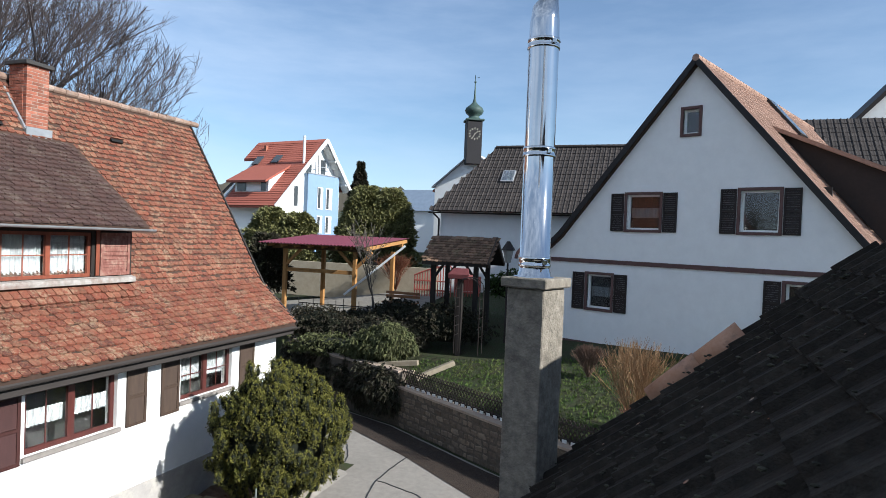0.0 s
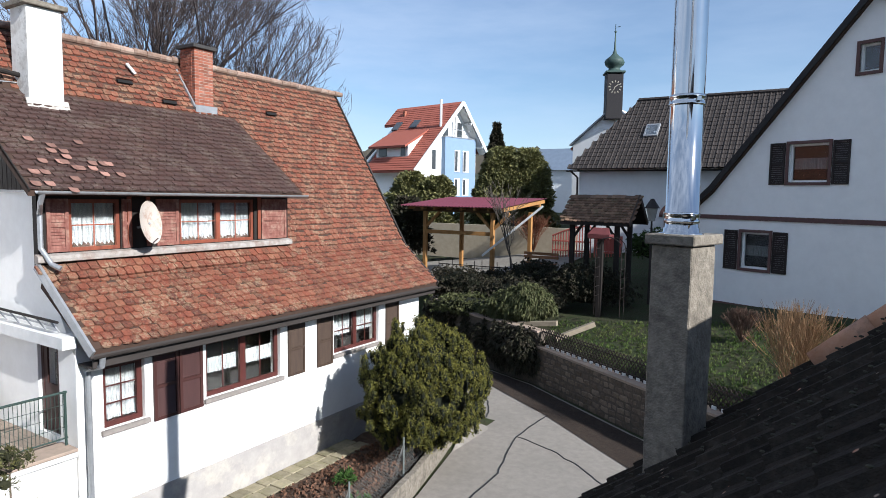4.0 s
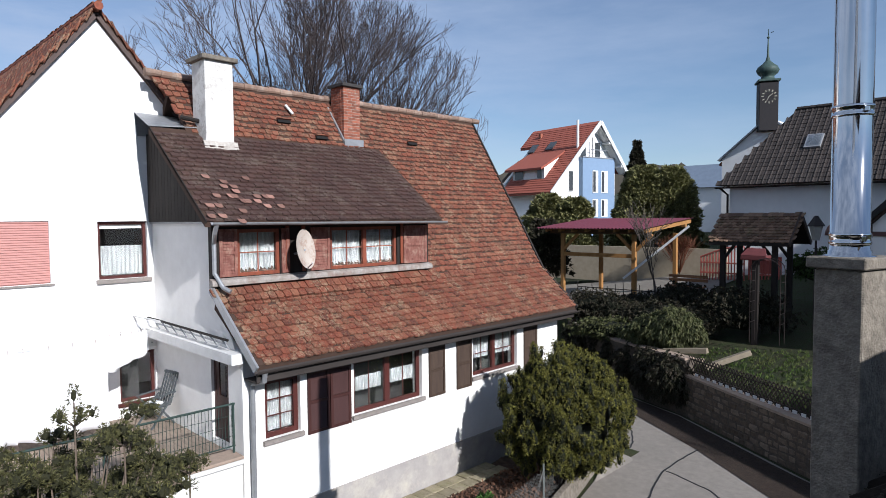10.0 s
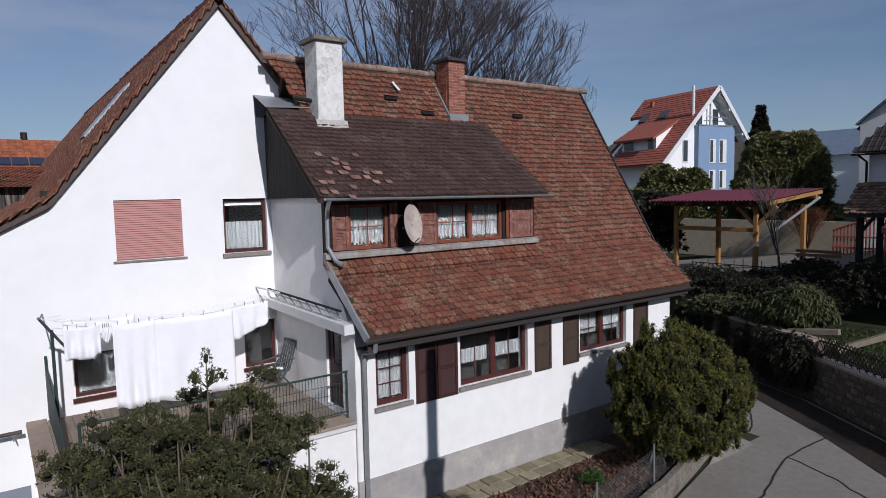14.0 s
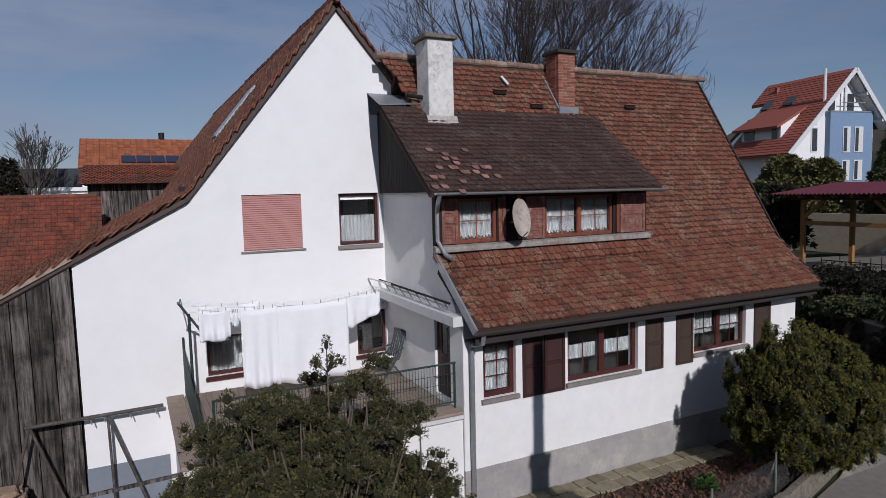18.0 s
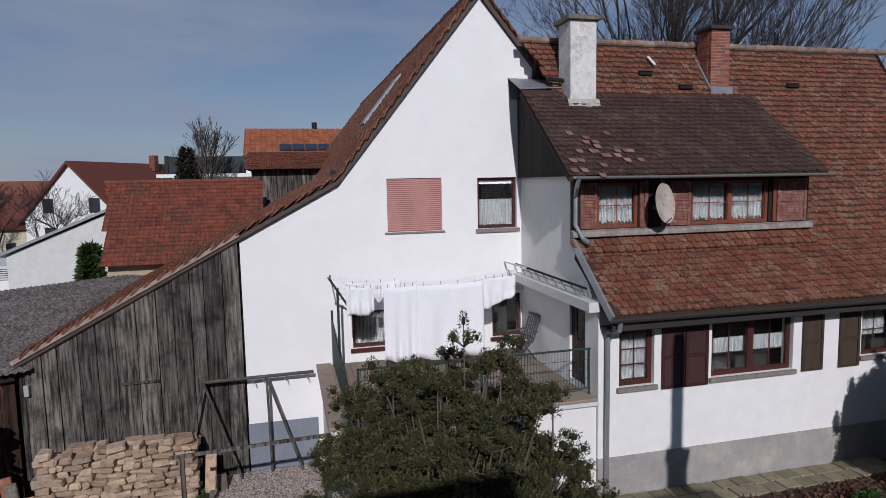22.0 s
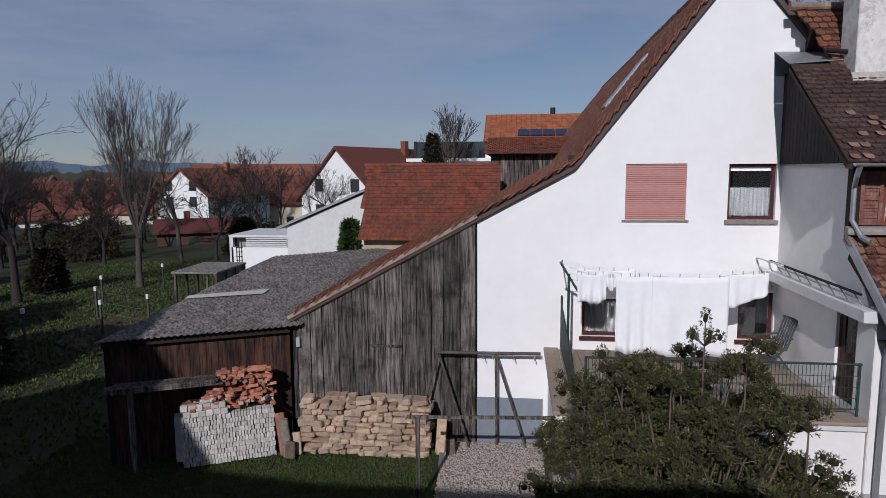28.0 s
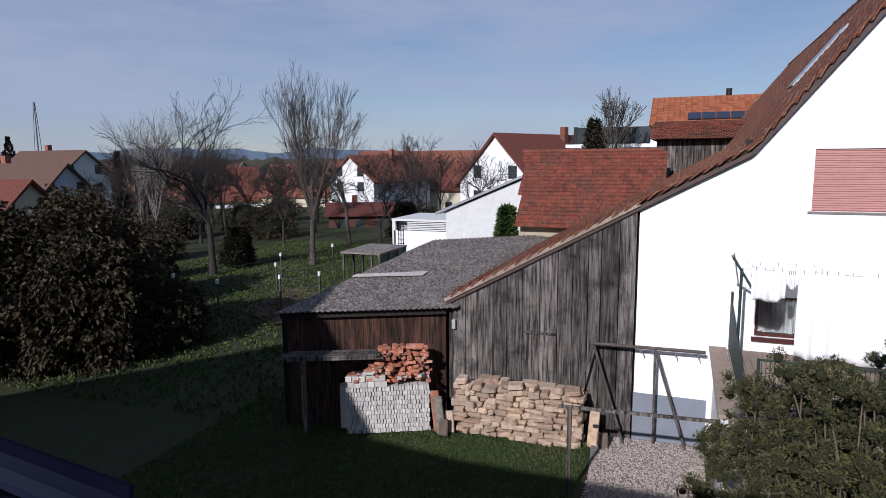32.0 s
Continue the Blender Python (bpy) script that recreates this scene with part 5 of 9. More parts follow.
# ---- brown-roofed house behind it, and a white gable ----
bh = thing("brown_roof_house", "white house with dark brown pantile roof behind the gable house", "house", (10, 38, 3))
part("wall", box(B(), 6.3, 43.8, 2.0, 27, 55, 9.1), FAC, bh)
bh_roof = part("roof", prism(B(), [(5.7, 43.0, 9.0), (5.7, 49.5, 15.75), (5.7, 56.0, 9.0)], (21.6, 0, 0)), ROOF_BASE, bh)
pan_field(bh_roof, (5.7, 43.0, 9.0), (1, 0, 0), (0, 6.5, 6.75), 54, 19, 0.4, 0.49, PANTILE_BROWN, rng, roll=0.09)
wg = thing("white_gable_house", "white gable with dark bargeboard high behind the roofs", "house", (19, 62, 5))
part("wall", prism(B(), [(11.5, 60, 3), (11.5, 60, 15.3), (17.8, 60, 22), (24.3, 60, 15.3), (24.3, 60, 3)], (0, 9, 0)), FAC, wg)
part("roof", prism(B(), [(10.8, 59.6, 14.9), (17.8, 59.6, 22.6), (24.8, 59.6, 14.9), (24.8, 59.6, 14.5), (17.8, 59.6, 22.1), (10.8, 59.6, 14.5)], (0, 9.8, 0)), SHUTTER_BLACK, wg)

# ---- parsonage with long brown roof ----
ph = thing("parsonage", "long white house with dark brown pantile roof beside the church", "house", (-6, 40, 3.5))
bm = holed(B(), [(-13.6, 2.0), (3, 2.0), (3, 8.3), (-13.6, 8.3)], [(-8.6, 3.2, -7.2, 6.2)], lambda u, z, d: (u, 36.5 + d, z), 0.4)
part("wall", bm, FAC, ph)
part("arched_doorway", (lambda bm: prism(bm, [(-8.75 + 0.75 - 0.85 * math.cos(math.pi * k / 12), 36.42, 5.6 + 0.85 * math.sin(math.pi * k / 12)) for k in range(13)] + [(-8.0 + 0.68 * math.cos(math.pi * k / 12), 36.42, 5.6 + 0.68 * math.sin(math.pi * k / 12)) for k in range(13)], (0, 0.2, 0)))(B()), TRIM, ph, "red sandstone arch")
part("door_leaf", box(B(), -8.6, 36.7, 3.2, -7.2, 36.78, 6.2), SHUTTER, ph)
part("side_wall", box(B(), -13.6, 36.9, 2.0, -13.2, 45, 8.3), FAC, ph)
part("side_wall", box(B(), 2.6, 36.9, 2.0, 3, 45, 8.3), FAC, ph)
RP = [(-14.2, 36.0, 8.3), (-11.4, 40.6, 12.7), (3.2, 40.6, 12.7), (3.4, 36.0, 8.3), (-14.2, 45.2, 8.3), (3.4, 45.2, 8.3)]
bm = B()
vs = [bm.verts.new(p) for p in RP]
for f in ((0, 3, 2, 1), (1, 2, 5, 4), (0, 1, 4), (3, 5, 2), (0, 4, 5, 3)):
    bm.faces.new([vs[i] for i in f])
bmesh.ops.recalc_face_normals(bm, faces=bm.faces)
ph_roof = part("roof", bm, ROOF_BASE, ph)
pan_field(ph_roof, (-14.2, 36.0, 8.3), (1, 0, 0), (0, 4.6, 4.4), 58, 18, 0.3, 0.355, PANTILE_BROWN, rng, roll=0.07,
          hide=lambda o: o.x < -14.2 + (o.z - 8.3) / 4.4 * 2.8 + 0.1)
bm = B()
for k in range(43):
    bmesh.ops.create_cone(bm, cap_ends=True, segments=8, radius1=0.13, radius2=0.115, depth=0.37, matrix=Matrix.Translation((-11.2 + k * 0.34, 40.6, 12.76)) @ Matrix.Rotation(radians(90), 4, "Y"))
part("ridge_tile", bm, PANTILE_BROWN, ph_roof)
part("gutter", gutter(B(), (-14.2, 35.95, 8.22), (3.4, 35.95, 8.22), 0.09), SHUTTER_BLACK, ph)
part("downpipe", pipe(B(), [(-13.9, 35.95, 8.15), (-13.65, 36.35, 7.8), (-13.65, 36.35, 3.0)], 0.06), SHUTTER_BLACK, ph)
d = Vector((0, 4.6, 4.4)).normalized()
c = Vector((-9.9, 38.3, 10.62))
rw = part("roof_window", obox(B(), c, (0.8, 1.1, 0.12), Matrix((Vector((1, 0, 0)), d, Vector((1, 0, 0)).cross(d))).transposed(), 0.01), ZINC, ph_roof)
part("pane", obox(B(), c + Vector((0, -d.z, d.y)) * 0.07, (0.62, 0.9, 0.006), Matrix((Vector((1, 0, 0)), d, Vector((1, 0, 0)).cross(d))).transposed()), GLASS, rw)

# ---- church with onion spire ----
church = thing("church", "small white church with slate-clad clock turret and green onion dome", "church", (-14.3, 50, 4))
part("nave", prism(B(), [(-17.7, 46, 3), (-17.7, 46, 10.62), (-14.6, 46, 13.2), (-11.4, 46, 10.62), (-11.4, 46, 3)], (0, 16, 0)), FAC, church)
part("nave_roof", prism(B(), [(-18.0, 46.3, 10.35), (-14.6, 46.3, 13.16), (-11.1, 46.3, 10.35), (-11.1, 46.3, 10.2), (-14.6, 46.3, 13.0), (-18.0, 46.3, 10.2)], (0, 15.9, 0)), TILE_RED, church)
part("verge_cap", beam(beam(B(), (-17.9, 46.0, 10.52), (-14.6, 46.0, 13.28), 0.5, 0.09), (-14.6, 46.0, 13.28), (-11.2, 46.0, 10.5), 0.5, 0.09), ZINC, church)
SLATE = mat("dark_slate_cladding", (0.020, 0.018, 0.020), (0.013, 0.012, 0.014), 12, 0.7, 0.3)
COPPER = mat("green_copper", (0.05, 0.085, 0.075), (0.03, 0.05, 0.045), 8, 0.6, 0.1)
tur = Matrix.Translation((-14.75, 46.0, 0)) @ Matrix.Rotation(radians(28), 4, "Z")
bm = obox(B(), (0, 0, 13.9), (1.15, 1.15, 3.2), None, 0.02)
bmesh.ops.transform(bm, matrix=tur, verts=bm.verts)
turret = part("turret", bm, SLATE, church)
bm = obox(B(), (0, 0, 15.62), (1.4, 1.4, 0.16), None, 0.04)
bmesh.ops.transform(bm, matrix=tur, verts=bm.verts)
part("cornice", bm, COPPER, turret)
bm, prev = B(), None
for z, r in ((15.7, 0.6), (15.85, 0.42), (15.98, 0.4), (16.15, 0.62), (16.38, 0.72), (16.6, 0.62), (16.8, 0.36), (17.0, 0.16), (17.3, 0.08), (18.6, 0.03), (18.62, 0.0)):
    cur = [bm.verts.new((-14.75 + r * math.cos(2 * math.pi * k / 16), 46 + r * math.sin(2 * math.pi * k / 16), z)) for k in range(16)]
    if prev:
        for k in range(16):
            bm.faces.new((prev[k - 1], prev[k], cur[k], cur[k - 1]))
    prev = cur
part("onion_dome", bm, COPPER, church, "green copper onion dome", True)
bmesh.ops.create_icosphere(bm := B(), subdivisions=2, radius=0.09, matrix=Matrix.Translation((-14.75, 46, 18.55)))
box(bm, -14.77, 45.98, 18.6, -14.73, 46.02, 19.1)
box(bm, -14.4, 45.98, 18.85, -14.6, 46.02, 18.89)
part("finial", bm, COPPER, church)
GOLD = mat("pale_gilt", (0.42, 0.40, 0.34), (0.36, 0.34, 0.28), 5, 0.5, 0.0)
for ang in (0, 90):
    m = tur @ Matrix.Rotation(radians(ang), 4, "Z") @ Matrix.Translation((0, -0.6, 14.55))
    bm = B()
    for k in range(12):
        a_ = 2 * math.pi * k / 12
        obox(bm, (0.4 * math.sin(a_), 0, 0.4 * math.cos(a_)), (0.05, 0.02, 0.14), Matrix.Rotation(a_, 3, "Y"))
    obox(bm, (0.1, -0.01, 0.08), (0.04, 0.02, 0.3), Matrix.Rotation(radians(50), 3, "Y"))
    obox(bm, (-0.05, -0.01, -0.1), (0.04, 0.02, 0.3), Matrix.Rotation(radians(20), 3, "Y"))
    bmesh.ops.transform(bm, matrix=m, verts=bm.verts)
    part("clock_face", bm, GOLD, turret, "gilt clock numerals and two pointers")

# ---- plants: builders ----


def limbs(segs, n=5):
    """Tapered limbs as one mesh: rows of (p, q, r0, r1)."""
    P = np.array([s[0] for s in segs], float)
    Q = np.array([s[1] for s in segs], float)
    R0, R1 = np.array([s[2] for s in segs], float), np.array([s[3] for s in segs], float)
    D = Q - P
    D /= np.maximum(np.linalg.norm(D, axis=1, keepdims=True), 1e-6)
    up = np.where(np.abs(D[:, 2:3]) > 0.9, np.array([[1.0, 0, 0]]), np.array([[0, 0, 1.0]]))
    S = np.cross(D, up)
    S /= np.linalg.norm(S, axis=1, keepdims=True)
    U = np.cross(S, D)
    ang = np.arange(n) * 2 * np.pi / n
    c, s = np.cos(ang)[None, :, None], np.sin(ang)[None, :, None]
    ringv = S[:, None] * c + U[:, None] * s
    A, Bv = P[:, None] + ringv * R0[:, None, None], Q[:, None] + ringv * R1[:, None, None]
    V = np.concatenate([A, Bv], 1).reshape(-1, 3)
    k = np.arange(len(segs))[:, None] * 2 * n
    i = np.arange(n)[None]
    j = (i + 1) % n
    F = np.stack([k + i, k + j, k + n + j, k + n + i], -1).reshape(-1, 4)
    return V, F


def grow(rg, p, d, length, r, level, segs, tips, gravity=0.05, wiggle=0.22, split=(2, 3), shrink=0.72, min_r=0.004, spread=0.65, steps=3):
    """Draws one limb in bent steps, then its forks."""
    p, d = Vector(p), Vector(d).normalized()
    for k in range(steps):
        d = (d + Vector((rg.uniform(-1, 1), rg.uniform(-1, 1), rg.uniform(-1, 1))) * wiggle + Vector((0, 0, gravity))).normalized()
        q = p + d * (length / steps)
        r2 = max(min_r, r * (1 - 0.28 / steps))
        segs.append((p[:], q[:], r, r2))
        p, r = q, r2
        if level > 0 and k < steps - 1 and rg.random() < 0.55:
            side_d = (d + Vector((rg.uniform(-1, 1), rg.uniform(-1, 1), rg.uniform(-0.4, 0.8))) * spread * 1.2).normalized()
            grow(rg, p, side_d, length * shrink * 0.8, r * 0.5, level - 1, segs, tips, gravity, wiggle, split, shrink, min_r, spread, steps)
    if level <= 0:
        tips.append((p[:], d[:]))
        return
    for k in range(rg.randint(*split)):
        nd = (d + Vector((rg.uniform(-1, 1), rg.uniform(-1, 1), rg.uniform(-0.5, 0.7))) * spread).normalized()
        grow(rg, p, nd, length * shrink * rg.uniform(0.8, 1.15), r * 0.66, level - 1, segs, tips, gravity, wiggle, split, shrink, min_r, spread, steps)


def blades(points, ways, n, length, width, spread, seed, bend=0.0):
    """Sprays of n narrow leaves from each point, round its way. Two triangles a leaf."""
    rs = np.random.RandomState(seed)
    P, W = np.repeat(np.array(points, float), n, 0), np.repeat(np.array(ways, float), n, 0)
    D = W + rs.normal(0, spread, W.shape)
    D /= np.linalg.norm(D, axis=1, keepdims=True)
    S = np.cross(D, rs.normal(0, 1, D.shape))
    S /= np.linalg.norm(S, axis=1, keepdims=True)
    ln = length * rs.uniform(0.7, 1.3, (len(P), 1))
    w = width * rs.uniform(0.7, 1.3, (len(P), 1))
    tip = P + D * ln - np.array([[0, 0, 1.0]]) * bend * ln
    mid = P + D * ln * 0.5
    V = np.stack([P, mid + S * w, tip, mid - S * w], 1).reshape(-1, 3)
    F = np.arange(len(V)).reshape(-1, 4)
    return V, F


def shell_points(rg, centre, radii, count, low=-1.0, bumps=0.25, inner=0.75, seed=0.0):
    """Points and outward ways over a lumpy ellipsoid."""
    pts, ways = [], []
    c, r = Vector(centre), Vector(radii)
    while len(pts) < count:
        v = Vector((rg.gauss(0, 1), rg.gauss(0, 1), rg.gauss(0, 1))).normalized()
        if v.z < low:
            continue
        k = (1 + bumps * noise.noise(v * 2.3 + Vector((seed, 0, 0))) + 0.5 * bumps * noise.noise(v * 6 + Vector((0, seed, 0)))) * rg.uniform(inner, 1.0)
        pts.append((c.x + v.x * r.x * k, c.y + v.y * r.y * k, c.z + v.z * r.z * k))
        ways.append(v[:])
    return pts, ways


def foliage(name, c1, c2, rough=0.7):
    m = mat(name, c1, c2, 5, rough, 0.0, vary=0.45, spec=0.25)
    b = m.node_tree.nodes["Principled BSDF"]
    b.inputs["Subsurface Weight"].default_value = 0.0
    return m


BARK = mat("grey_brown_bark", (0.10, 0.085, 0.072), (0.055, 0.047, 0.04), 12, 0.95, 0.6, stretch=(1, 1, 0.3))
BARK_DARK = mat("dark_bark", (0.045, 0.037, 0.034), (0.028, 0.024, 0.022), 12, 0.95, 0.5)
BARK_PINE = mat("pine_bark", (0.16, 0.125, 0.095), (0.09, 0.07, 0.055), 12, 0.95, 0.6)
PINE_LEAF = foliage("pine_needles", (0.110, 0.104, 0.038), (0.022, 0.026, 0.011))
YEW_LEAF = foliage("yew_needles", (0.165, 0.152, 0.027), (0.022, 0.028, 0.008))
IVY_LEAF = foliage("ivy_leaves", (0.05, 0.062, 0.020), (0.095, 0.095, 0.042))
CONIFER_LEAF = foliage("cypress_foliage", (0.20, 0.192, 0.075), (0.075, 0.08, 0.032))
DARK_LEAF = foliage("dark_evergreen_leaves", (0.022, 0.026, 0.012), (0.035, 0.026, 0.018))


def bare_tree(name, label, at, height, seed, level=5, r=None, spread=0.65, material=None, trunk=0.25, min_r=0.008, split=(2, 3), lean=(0, 0, 1), gravity=0.05, shrink=0.72, stems=1, group="", first=None, wig=0.16):
    rg = random.Random(seed)
    th = thing(name, label, "tree", at, group)
    segs, tips = [], []
    r = r or height * 0.022
    base = Vector(at)
    for s in range(stems):
        d = Vector(lean) + (Vector((rg.uniform(-0.35, 0.35), rg.uniform(-0.35, 0.35), 0)) if stems > 1 else Vector((0, 0, 0)))
        p, rr = base.copy(), r / (stems ** 0.5)
        d.normalize()
        for k in range(3):
            d = (d + Vector((rg.uniform(-1, 1), rg.uniform(-1, 1), 0)) * 0.05).normalized()
            q = p + d * height * trunk / 3
            segs.append((p[:], q[:], rr * (1.25 if k == 0 else 1), rr * 0.9))
            p, rr = q, rr * 0.9
        for k in range(first or rg.randint(4, 5)):
            nd = (d + Vector((rg.uniform(-1, 1), rg.uniform(-1, 1), rg.uniform(-0.1, 0.5))) * spread).normalized()
            grow(rg, p, nd, height * (1 - trunk) * 0.33, rr * 0.62, level - 1, segs, tips, gravity, wig, split, shrink, min_r, spread, 3)
    tv, tf = limbs([s for s in segs if s[2] > r * 0.55], 8)
    raw("trunk", tv, tf, material or BARK, th, "", True)
    thin = [s for s in segs if s[2] <= r * 0.55]
    bv, bf = limbs(thin, 4)
    raw("crown", bv, bf, material or BARK, th, "leafless branching crown")
    return th


# ---- yew at the lane and pine on the lawn ----


def tufts(rg, centres, radii, count, up, n, length, width, seed, spread=0.5, heart=0.66):
    """Leaves round many small tufts, and a core in each that carries painted shade."""
    pts, ways = [], []
    for c, r in zip(centres, radii):
        p2, w2 = shell_points(rg, c, (r[0], r[1], r[2]), count, -0.7, 0.3, 0.62, c[0] * 7 + c[2])
        pts += p2
        ways += [(Vector(w) + Vector((0, 0, up))).normalized()[:] for w in w2]
    tmp = B()
    bmesh.ops.create_icosphere(tmp, subdivisions=1, radius=1)
    base = np.array([v.co[:] for v in tmp.verts])
    tri = np.array([[v.index for v in f.verts] for f in tmp.faces])
    tmp.free()
    C, R = np.array([tuple(c) for c in centres]), np.array(radii) * heart
    hv = (base[None] * R[:, None] + C[:, None]).reshape(-1, 3)
    hf = (tri[None] + (np.arange(len(C)) * len(base))[:, None, None]).reshape(-1, 3)
    return blades(pts, ways, n, length, width, spread, seed), (hv, hf)


# near-black filler: the shade inside the bushes is put into its colour
INNER = mat("painted_inner_shade", (0.012, 0.014, 0.006), (0.006, 0.008, 0.004), 9, 0.95, 0.6)
rg = random.Random(11)
yew = thing("yew_bush", "dense clipped olive-green yew bush on the planting bed", "bush", (-8.8, 12.8, 0))
yc, yr = Vector((-8.72, 12.87, 1.74)), (1.52, 1.58, 1.6)
cs, rs_ = [], []
for k in range(1150):
    v = Vector((rg.gauss(0, 1), rg.gauss(0, 1), rg.gauss(0, 1))).normalized()
    if v.z < -0.72:
        continue
    kk = 0.88 + 0.20 * noise.noise(v * 2.4) + 0.16 * noise.noise(v * 5.5) + 0.10 * rg.random()
    cs.append(yc + Vector((v.x * yr[0], v.y * yr[1], v.z * yr[2])) * kk)
    s = rg.uniform(0.07, 0.105)
    rs_.append((s, s, s * rg.uniform(1.5, 2.4)))
(V, F), (hv, hf) = tufts(rg, cs, rs_, 62, 0.55, 3, 0.05, 0.0095, 4)
raw("crown", V, F, YEW_LEAF, yew)
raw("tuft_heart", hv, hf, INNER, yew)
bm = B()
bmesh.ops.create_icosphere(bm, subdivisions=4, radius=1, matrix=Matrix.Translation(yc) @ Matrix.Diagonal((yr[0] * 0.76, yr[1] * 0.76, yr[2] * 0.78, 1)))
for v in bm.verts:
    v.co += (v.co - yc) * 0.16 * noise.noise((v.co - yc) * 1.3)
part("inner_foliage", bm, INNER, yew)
segs = []
for k in range(7):
    a = k * 0.9
    segs.append(((-8.8 + 0.1 * math.cos(a), 12.8 + 0.1 * math.sin(a), -0.1), (-8.8 + 0.7 * math.cos(a), 12.8 + 0.7 * math.sin(a), 0.9), 0.06, 0.04))
V, F = limbs(segs, 6)
raw("stem", V, F, BARK_DARK, yew)

pine = thing("mountain_pine", "broad low mountain pine with candle-like leader before the terrace", "tree", (-8.7, 2.0, -0.2))
segs, cs, rs_ = [], [], []
prg = random.Random(21)
pc, pr = Vector((-8.7, 2.05, 1.55)), (1.92, 2.1, 2.1)
for k in range(520):
    v = Vector((prg.gauss(0, 1), prg.gauss(0, 1), prg.gauss(0, 1))).normalized()
    if v.z < -0.6 or (v.z < -0.05 and prg.random() < 0.35):
        continue
    kk = (1.0 + 0.52 * noise.noise(v * 2.9 + Vector((3, 0, 0)))) * prg.uniform(0.62, 1.06)
    lobe = pc + Vector((v.x * pr[0], v.y * pr[1], v.z * pr[2])) * kk
    base = Vector((-8.7, 2.0, 0.1)) + Vector((v.x, v.y, 0)) * 0.15
    mid = base.lerp(lobe, 0.6) + Vector((prg.uniform(-0.15, 0.15), prg.uniform(-0.15, 0.15), -0.12))
    segs += [(base[:], mid[:], 0.042, 0.022), (mid[:], lobe[:], 0.022, 0.008)]
    for j in range(6):
        q = lobe + Vector((prg.gauss(0, 0.105), prg.gauss(0, 0.105), prg.gauss(0.02, 0.07)))
        segs.append((lobe[:], q[:], 0.007, 0.005))
        cs.append(q)
        s = prg.uniform(0.075, 0.125)
        rs_.append((s, s, s * prg.uniform(0.8, 1.15)))
# candle-like leaders, each with a whorl of tufts
for cx, cy, cz, hh in ((-8.7, 2.2, 3.75, 0.66), (-8.75, 1.45, 3.62, 0.2), (-8.65, 2.75, 3.62, 0.22), (-8.9, 0.62, 3.2, 0.26), (-8.6, 1.1, 3.45, 0.2), (-8.2, 3.4, 3.2, 0.2)):
    segs.append(((cx, cy, cz - 0.6), (cx, cy, cz + hh), 0.016, 0.009))
    tall = hh > 0.5
    for q in range(6):
        a = q * 1.257
        e = Vector((cx, cy, cz + hh + 0.1)) if q == 5 else Vector((cx + 0.19 * math.cos(a), cy + 0.19 * math.sin(a), cz + hh * (0.62 if tall else 0.7) + 0.10))
        segs.append(((cx, cy, cz + hh * (0.55 if tall else 0.5)), e[:], 0.009, 0.006))
        cs.append(e)
        rs_.append((0.06, 0.06, 0.09 if q < 5 else 0.13))
V, F = limbs(segs, 5)
raw("limb", V, F, BARK_PINE, pine, "pale brown twisted limbs")
(V, F), (hv, hf) = tufts(prg, cs, rs_, 44, 0.35, 3, 0.048, 0.0064, 5, heart=0.62)
raw("crown", V, F, PINE_LEAF, pine)
# dark cores: the shade between the needles is put into their colour
raw("tuft_heart", hv, hf, mat("pine_core_shade", (0.032, 0.032, 0.014), (0.016, 0.017, 0.008), 14, 0.95, 0.6), pine)

# ---- planting bed, retaining kerb, chain-link fence ----
patch("planting_bed", [(-10.95, 6.2), (-10.95, 16.2), (-9.3, 16.3), (-8.05, 11.4), (-7.1, 6.4)], 0.10, SOIL, "planting bed with leaf litter along the house", "bed", 0.4, 0.08)
kerb = thing("bed_kerb", "low concrete retaining kerb round the planting bed", "kerb", (-8.3, 13, 0), kind="structure")
kp = [(-7.0, 6.3), (-7.55, 9.0), (-8.05, 11.4), (-8.75, 14.0), (-9.25, 16.2), (-9.9, 17.0)]
for a, b in zip(kp, kp[1:]):
    part("kerb_section", beam(B(), (a[0], a[1], 0.02), (b[0], b[1], 0.06), 0.16, 0.55, bevel=0.01), CONCRETE, kerb)
PAVER = mat("mossy_paving_stone", (0.27, 0.235, 0.16), (0.19, 0.165, 0.11), 9, 0.95, 0.5, vary=0.25, stain=(0.13, 0.13, 0.05), stain_scale=3, stain_amount=0.6)
paving = thing("paving", "strip of mossy paving stones along the house wall", "paving", (-10.7, 9, 0), kind="structure")
pv = bpy.data.meshes.new("paver")
tmp = obox(B(), (0, 0, 0), (0.36, 0.37, 0.07), None, 0.012)
tmp.to_mesh(pv)
tmp.free()
pv.materials.append(PAVER)
for i in range(2):
    for j in range(17):
        ob = new("paver", pv)
        ob.parent = paving
        x, y = -10.86 + i * 0.38, 6.2 + j * 0.39 + 0.1 * (i % 2)
        ob.matrix_basis = Matrix.Translation(Vector((x, y, ground_z(x, y) + 0.11 + rg.uniform(-0.012, 0.012))) - paving.location) @ Matrix.Rotation(rg.uniform(-0.04, 0.04), 4, "Z")
# leaf litter, stones and small plants in the bed
pts = [(rg.uniform(-10.2, -7.6), rg.uniform(6.5, 15.5)) for _ in range(2600)]
pts = [(x, y, ground_z(x, y) + 0.13 + rg.uniform(0, 0.05)) for x, y in pts if x < -7.4 - (y - 8) * 0.22]
V, F = blades(pts, [(0, 0, 0.35)] * len(pts), 2, 0.09, 0.03, 1.2, 6)
